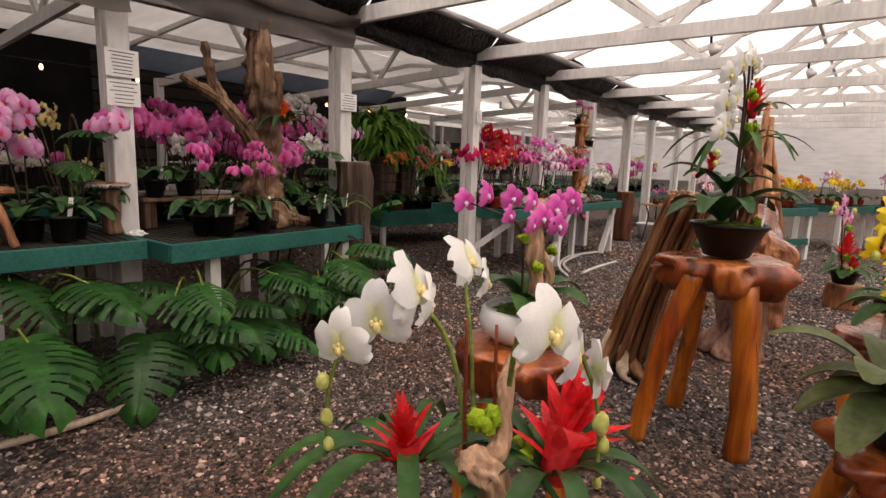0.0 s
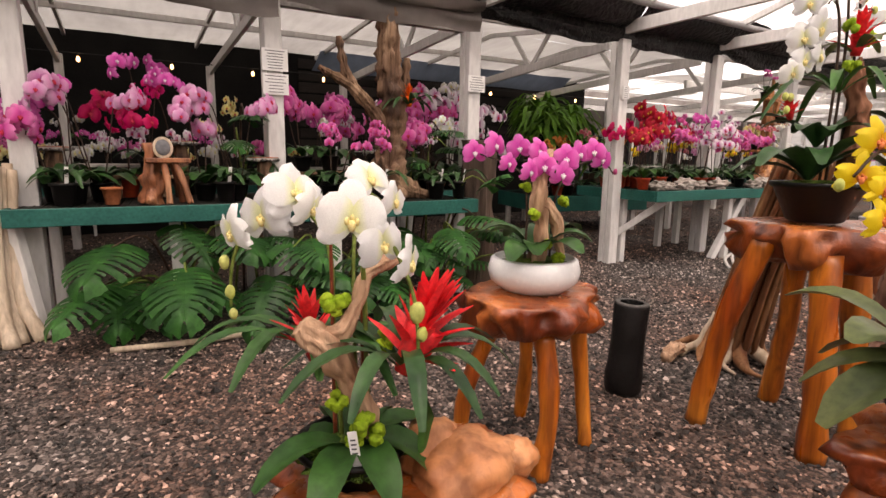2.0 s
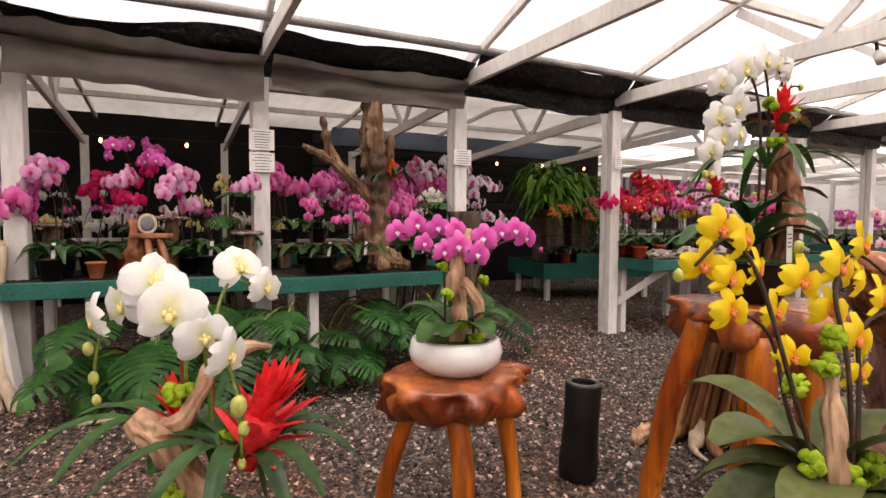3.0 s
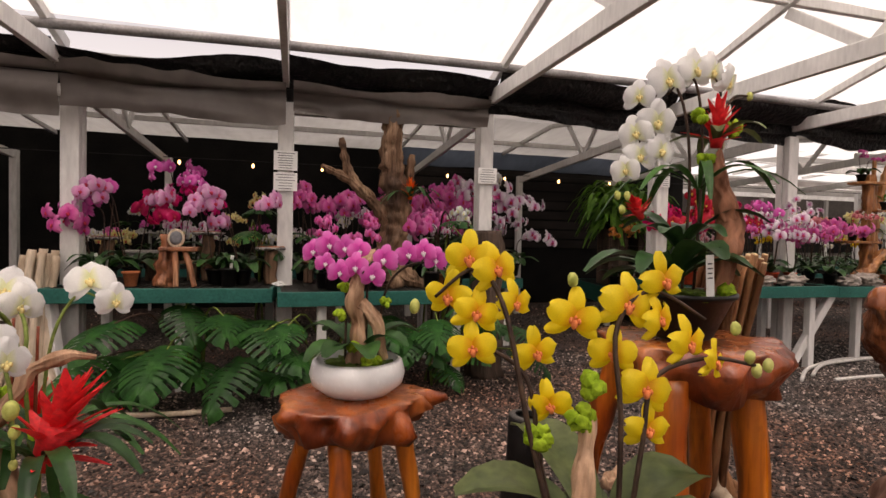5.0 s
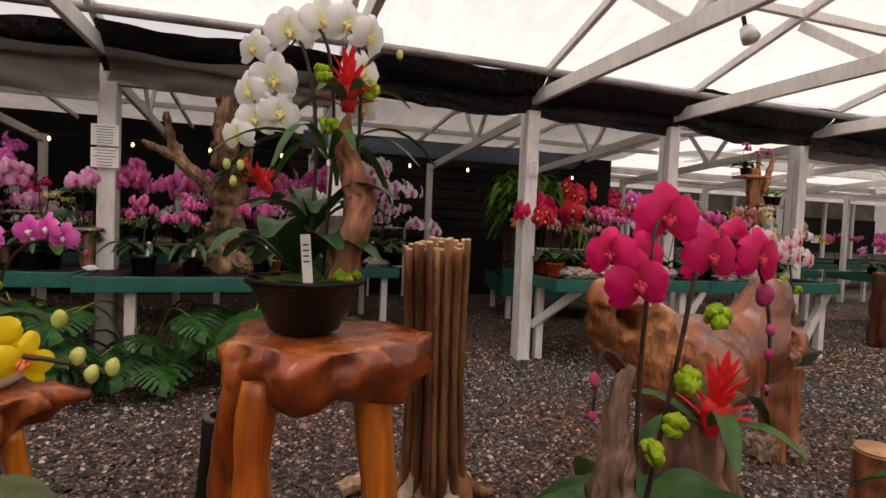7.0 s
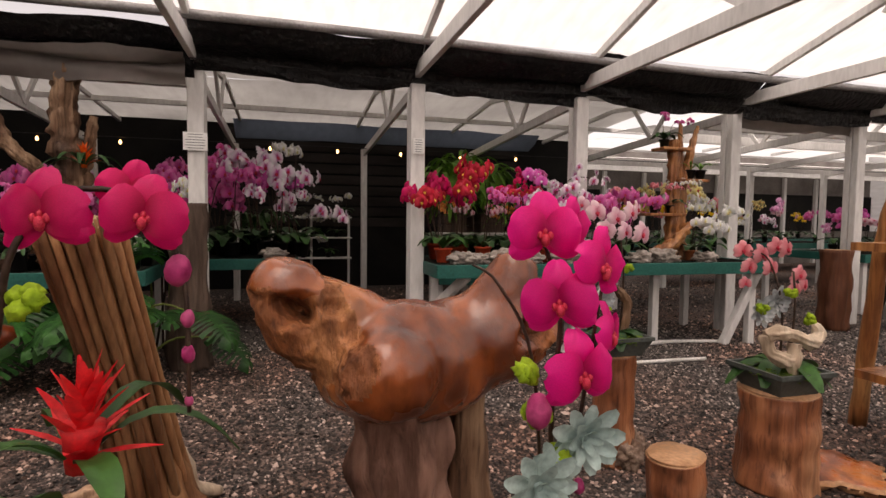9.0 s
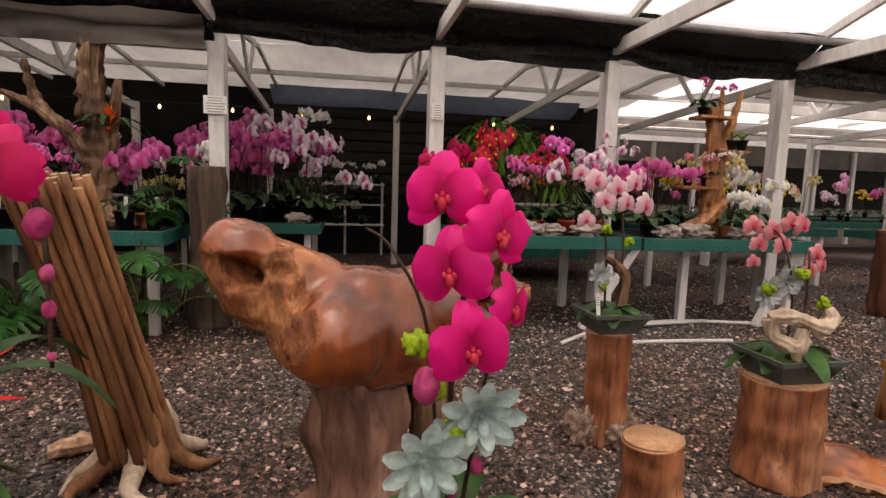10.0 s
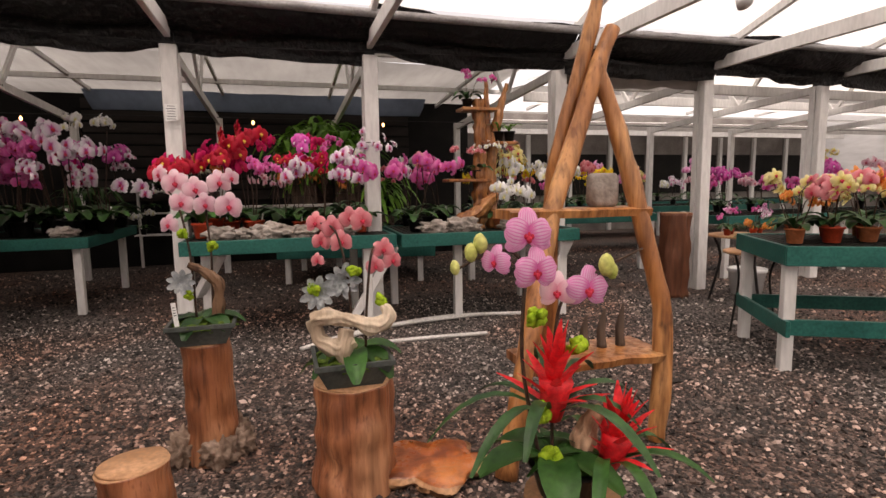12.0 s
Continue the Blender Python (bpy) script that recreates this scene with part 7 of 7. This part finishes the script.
for k in range(14):
    orchid(6.55 + 0.3 * k, 0.6 + rnd.uniform(0, 0.8), 0.84, ("hotpink", "pink", "lavender", "hotpink", "blush", "paleyellow")[k % 6], k % 3, "black", k % 2 + (k % 5 == 0), rnd.uniform(-40, 40), rnd.uniform(0.85, 1.05))
for k in range(11):
    orchid(5.8 + 0.4 * k, 3.8 + rnd.uniform(0, 0.8), 0.84, rnd.choice(mixed), k % 3, "black", 1 + (k % 3 == 0), rnd.uniform(-40, 40), rnd.uniform(0.85, 1.1))
m = pose(4.0, -2.58, 0, 0, 0, -28)
for k in range(16):
    p = m @ Vector((0.12 + 0.085 * k, 0.2 + 0.62 * ((k * 0.37) % 1), 0.86))
    orchid(p.x, p.y, p.z, ("paleyellow", "orange", "paleyellow", "salmon", "yellow")[k % 5], (k + 1) % 3, "red" if k % 2 else "terracotta", 0, rnd.uniform(-40, 40), rnd.uniform(0.75, 0.95))
bench("k", 0, 3.3, 0, 1.0, 0.84, "dark bench of orchids deep inside the shed", [((0.1, 0.1, 0), (0.1, 0.1, 0.72)), ((3.1, 0.1, 0), (3.1, 0.1, 0.72))], 0, at=(-6.2, 2.2))
for k in range(15):
    orchid(-6.05 + 0.21 * k, 2.4 + rnd.uniform(0, 0.6), 0.84, ("white", "hotpink", "paleyellow", "pink", "white", "spotted")[k % 6], (k + 2) % 3, "black", k % 2, rnd.uniform(-40, 40), rnd.uniform(0.8, 1.0))

# white rack of white orchids against the back wall
for kx, x0 in enumerate((-6.6, -1.45)):
    rk = thing("plant_rack", (x0, 4.3, 0), "white slatted plant rack against the dark back wall", "rack", "plant racks")
    for z in (0.55, 0.9, 1.25):
        for q in range(3):
            bm = bmesh.new()
            box(bm, (0, 0.12 * q + 0.04 * (z < 1), z), (1.35, 0.12 * q + 0.09, z + 0.02), 0.003)
            part("slat", bm, WHITE_WOOD, rk, "", False)
    for xx in (0.02, 0.68, 1.33):
        bm = bmesh.new()
        box(bm, (xx - 0.02, 0.36, 0), (xx + 0.02, 0.4, 1.3), 0.003)
        part("upright", bm, WHITE_WOOD, rk, "", False)
    for k in range(9):
        orchid(x0 + 0.12 + 0.14 * k, 4.45, (0.57, 0.92, 1.27)[k % 3], "white", 2 if k % 2 else 0, "black", 0, k * 40, 0.75)

# ---- small things on the benches ----
def terracotta(x, y, z, r=0.06, h=0.12):
    ob = thing("terracotta_pot", (x, y, z), "empty orange terracotta pot standing on the bench", "pot", "terracotta pots")
    part("pot", pot_bm(r, h, 0.7), TERRA, ob)


for p in ((-4.93, -0.16, 0.86), (-2.95, -0.05, 0.85), (-2.42, -0.25, 0.85)):
    terracotta(*p)

ms = thing("mini_stool", (-4.62, -0.15, 0.86), "small rustic log stool used as a plant riser", "stool")
for x, y in ((0.1, -0.07), (0.02, -0.08), (0.08, 0.08)):
    limb(ms, (x * 1.7, y * 1.3, 0), (x * 0.9, y * 0.7, 0.29), 0.024, 0.024, "leg", LOG_WOOD, 3, 0.008)
bm = bmesh.new()
tube(bm, [(-0.08, 0, 0.0), (-0.06, 0, 0.16), (-0.07, 0.02, 0.42)], [0.085, 0.06, 0.035], 22, 14, 0.7, 14, 5)
part("knot", bm, LOG_WOOD, ms, "gnarled red-brown trunk piece")
bm = bmesh.new()
box(bm, (-0.1, -0.1, 0.285), (0.19, 0.1, 0.32), 0.008)
part("seat", bm, LOG_WOOD, ms, "plank seat", False)
dk = thing("round_plaque", (-4.6, -0.17, 1.18), "round plaque with grey rings standing on the mini stool", "ornament")
bm = bmesh.new()
mt = Matrix.Translation((0, 0, 0.07)) @ Matrix.Rotation(radians(80), 4, "X") @ Matrix.Diagonal((0.72, 0.86, 1, 1))
lathe(bm, [(0.08, -0.012), (0.09, -0.008), (0.09, 0.006), (0.082, 0.01), (0.001, 0.01)], 28, mt)
part("disc", bm, CREAM_WOOD, dk, "pale disc")
bm = bmesh.new()
lathe(bm, [(0.03, 0.011), (0.066, 0.011), (0.066, 0.014), (0.03, 0.014)], 28, mt)
part("ring", bm, surf("slate_ring", (0.12, 0.12, 0.13), (0.2, 0.2, 0.21), 9, 50, 0.5, 0.2), dk, "grey ring")
for x, y, h in ((-4.45, 0.4, 0.42), (-3.88, 0.0, 0.3), (-5.3, 0.5, 0.36)):
    ob = thing("wood_riser", (x, y, 0.86), "cut log riser with a flat plank cap", "riser", "plant risers")
    bm = bmesh.new()
    tube(bm, [(0, 0, 0), (0.01, 0, h)], [0.06, 0.05], 16, 8, 0.4, 9)
    part("log", bm, TRUNK_WOOD, ob)
    burl_slab(ob, (0, 0, h + 0.03), 0.12, 0.1, 0.03, x * 3, "cap", GREY_WOOD)
for k, (x, y, z, s) in enumerate(((-3.8, -0.18, 0.86, 0.035), (0.35, -0.45, 0.87, 0.1), (0.75, -0.5, 0.87, 0.12), (1.0, -0.48, 0.87, 0.09), (1.35, -0.5, 0.87, 0.11), (2.2, -0.45, 0.86, 0.1), (2.5, -0.42, 0.86, 0.12), (3.0, -0.45, 0.86, 0.1), (-1.3, 1.1, 0.82, 0.1), (0.55, -0.42, 0.87, 0.08))):
    bm = bmesh.new()
    lump(bm, (x, y, z + s * 0.4), (s * 1.3, s * 0.9, s * 0.6), 0.6, 5, 4)
    solid("rock", bm, ROCK if k != 0 else TAG, "rough pale stone lying on the green bench" if k else "white pebble lying on the green bench", "rock", group="stones on the benches", smooth=True)
for x0, x1, y, z in ((-3.6, -2.85, 0.3, 1.1), (-5.2, -4.7, 0.55, 1.12), (0.3, 1.4, 0.25, 1.12)):
    ob = thing("plank_riser", (x0, y, 0.86), "grey plank shelf on short blocks behind the orchids", "shelf", "plank shelves")
    bm = bmesh.new()
    box(bm, (0, 0, z - 0.885), (x1 - x0, 0.22, z - 0.86), 0.004)
    part("plank", bm, GREY_WOOD, ob, "", False)
    for xx in (0.05, x1 - x0 - 0.1):
        bm = bmesh.new()
        box(bm, (xx, 0.05, 0), (xx + 0.06, 0.17, z - 0.886), 0.004)
        part("block", bm, GREY_WOOD, ob, "", False)

# black nursery pots with tags along the front of the near benches
for k, (x, y, z, r) in enumerate(((-5.2, -0.12, 0.86, 0.075), (-4.2, -0.17, 0.86, 0.07), (-3.36, -0.45, 0.85, 0.075), (-3.05, -0.42, 0.85, 0.065), (-2.52, -0.4, 0.85, 0.075), (-2.3, -0.42, 0.85, 0.06))):
    ob = thing("nursery_pot", (x, y, z), "black plastic nursery pot with drooping strap leaves", "plant", "nursery pots on the benches")
    part("pot", pot_bm(r, 0.15, 0.8), BLACK_POT, ob)
    bm = bmesh.new()
    lump(bm, (0, 0, 0.14), (r * 0.85, r * 0.85, 0.012), 0.4, 12, 2)
    part("bark", bm, SOIL, ob)
    leaf_fan(ob, (0, 0, 0.145), 6, 0.26, 0.045, 400 + k, LEAF_DARK, 0.9, 0.5)
    plant_tag(ob, (0.02, -r * 0.6, 0.13), 0.024, 0.13, (0.1, 0.1), -10 + 8 * k)

# wooden shelf stand on the fourth bench
ws = thing("shelf_stand", (2.74, -0.22, 0.86), "rustic driftwood shelf stand holding small pots", "stand")
for k, (pts, rr) in enumerate((([(0, 0, 0), (0.02, 0, 0.6), (0.0, 0, 1.26)], [0.07, 0.06, 0.05]), ([(0.16, 0.02, 0), (0.13, 0.02, 0.6), (0.2, 0.0, 1.05), (0.3, 0, 1.42)], [0.06, 0.05, 0.045, 0.015]), ([(0.1, 0, 0.8), (0.08, 0, 1.46)], [0.04, 0.012]), ([(-0.25, -0.1, 0.05), (0, -0.08, 0.2), (0.2, -0.06, 0.38)], [0.07, 0.06, 0.04]))):
    bm = bmesh.new()
    driftwood_bm(bm, pts, rr, k)
    part("upright", bm, EASEL_WOOD, ws)
for x0, x1, z in ((-0.2, 0.16, 1.14), (0.0, 0.38, 0.82), (-0.35, 0.1, 0.46)):
    bm = bmesh.new()
    box(bm, (x0, -0.12, z), (x1, 0.1, z + 0.03), 0.006)
    part("shelf", bm, EASEL_WOOD, ws, "plank shelf", False)
for x, z, c in ((-0.12, 1.17, "hotpink"), (-0.22, 0.49, "salmon"), (-0.02, 0.49, "white")):
    orchid(2.74 + x, -0.23, 0.86 + z, c, 2, "black", 0, 20, 0.7)
for k, (x, z) in enumerate(((0.2, 0.85), (0.3, 0.85))):
    ob = thing("small_pot", (2.74 + x, -0.25 - 0.03 * k, 0.86 + z), "small black pot of spiky green leaves", "plant", "small pots")
    part("pot", pot_bm(0.055, 0.1), BLACK_POT, ob)
    leaf_fan(ob, (0, 0, 0.09), 8, 0.14, 0.02, 300 + k, FERN, 1.1, 0.2)

# bistro table with little pots, in front of the far posts
bt = thing("bistro_table", (5.55, -0.7, 0), "round wooden table top on wrought iron legs", "table")
bm = bmesh.new()
lathe(bm, [(0.3, 0.7), (0.33, 0.705), (0.33, 0.725), (0.31, 0.73)], 36)
part("tabletop", bm, LOG_END, bt)
for k in range(3):
    a = k * 2.09 + 0.4
    bm = bmesh.new()
    tube(bm, [(0.27 * math.cos(a), 0.27 * math.sin(a), 0.7), (0.2 * math.cos(a), 0.2 * math.sin(a), 0.5), (0.24 * math.cos(a), 0.24 * math.sin(a), 0.25), (0.3 * math.cos(a), 0.3 * math.sin(a), 0)], 0.014, 8, 16)
    part("leg", bm, IRON, bt)
for k in range(5):
    orchid(5.3 + 0.13 * k, -0.75 + 0.1 * math.sin(k * 2), 0.73, ("hotpink", "lavender", "spotted")[k % 3], 2, "red", 0, k * 30, 0.55)
bt2 = copy_thing(bt, pose(4.75, -1.6, 0, 0, 0, 40) @ Matrix.Diagonal((0.7, 0.7, 0.95, 1)))
orchid(4.75, -1.6, 0.69, "orange", 2, "red", 0, 10, 0.6)
cp = thing("ceramic_planter", (5.95, -0.4, 0), "large pale ceramic planter on the gravel", "planter")
part("pot", pot_bm(0.2, 0.3, 0.8), WHITE_POT, cp)

# windows and studs of the far wall
for k in range(10):
    x = 4.6 + 1.25 * k
    bm = bmesh.new()
    box(bm, (x, 7.9, 0), (x + 0.1, 7.99, 2.6), 0.004)
    solid("wall_stud", bm, WHITE_WOOD, "white painted stud of the far wall", "stud", "structure")
    bm = bmesh.new()
    box(bm, (x + 0.16, 7.95, 1.0), (x + 1.18, 7.985, 2.1), 0.004)
    solid("window_panel", bm, DARK_WALL, "dark window panel in the far wall", "window", "structure")
for k in range(9):
    x = 4.0 + 1.0 * k
    orchid(x, 6.4 + rnd.uniform(-0.4, 0.4), 0.84, rnd.choice(mixed), k % 3, "black", k % 3, rnd.uniform(-40, 40), rnd.uniform(0.9, 1.1))
bench("l", 0, 12.0, 0, 1.2, 0.84, "long dark green bench of orchids by the far wall", [((q, 0.1, 0), (q, 0.1, 0.72)) for q in (0.1, 3, 6, 9, 11.8)], 0, at=(3.7, 5.8))

# spotlights clamped to the truss chords
for x, y in ((0.0, -2.6), (3.74, -2.3), (1.7, -3.2)):
    ob = thing("spotlight", (x + 0.06, y, 2.5), "small white spotlight clamped under a truss chord", "lamp", "spotlights")
    bm = bmesh.new()
    lathe(bm, [(0.02, 0.0), (0.035, 0.01), (0.045, 0.05), (0.05, 0.09)], 16, Matrix.Rotation(radians(150), 4, "X"))
    part("shade", bm, WHITE_POT, ob)
    bm = bmesh.new()
    tube(bm, [(0, 0, 0), (-0.02, 0, 0.06)], 0.012, 8, 3)
    part("clamp", bm, IRON, ob)
# further display pieces beyond the walkway
for x, y, h in ((6.6, -3.6, 0.8), (7.6, -4.6, 0.7)):
    bench("m", 0, 1.6, 0, 0.9, 0.84, "green bench of mixed orchids beyond the walkway", [((0.1, 0.1, 0), (0.1, 0.1, 0.72)), ((1.5, 0.1, 0), (1.5, 0.1, 0.72)), ((0.1, 0.8, 0), (0.1, 0.8, 0.72))], -20, at=(x, y))
    for k in range(7):
        p = pose(x, y, 0, 0, 0, -20) @ Vector((0.15 + 0.21 * k, 0.3 + 0.3 * (k % 2), 0.84))
        orchid(p.x, p.y, p.z, rnd.choice(mixed), k % 3, "red", k % 2, k * 30, 0.9)
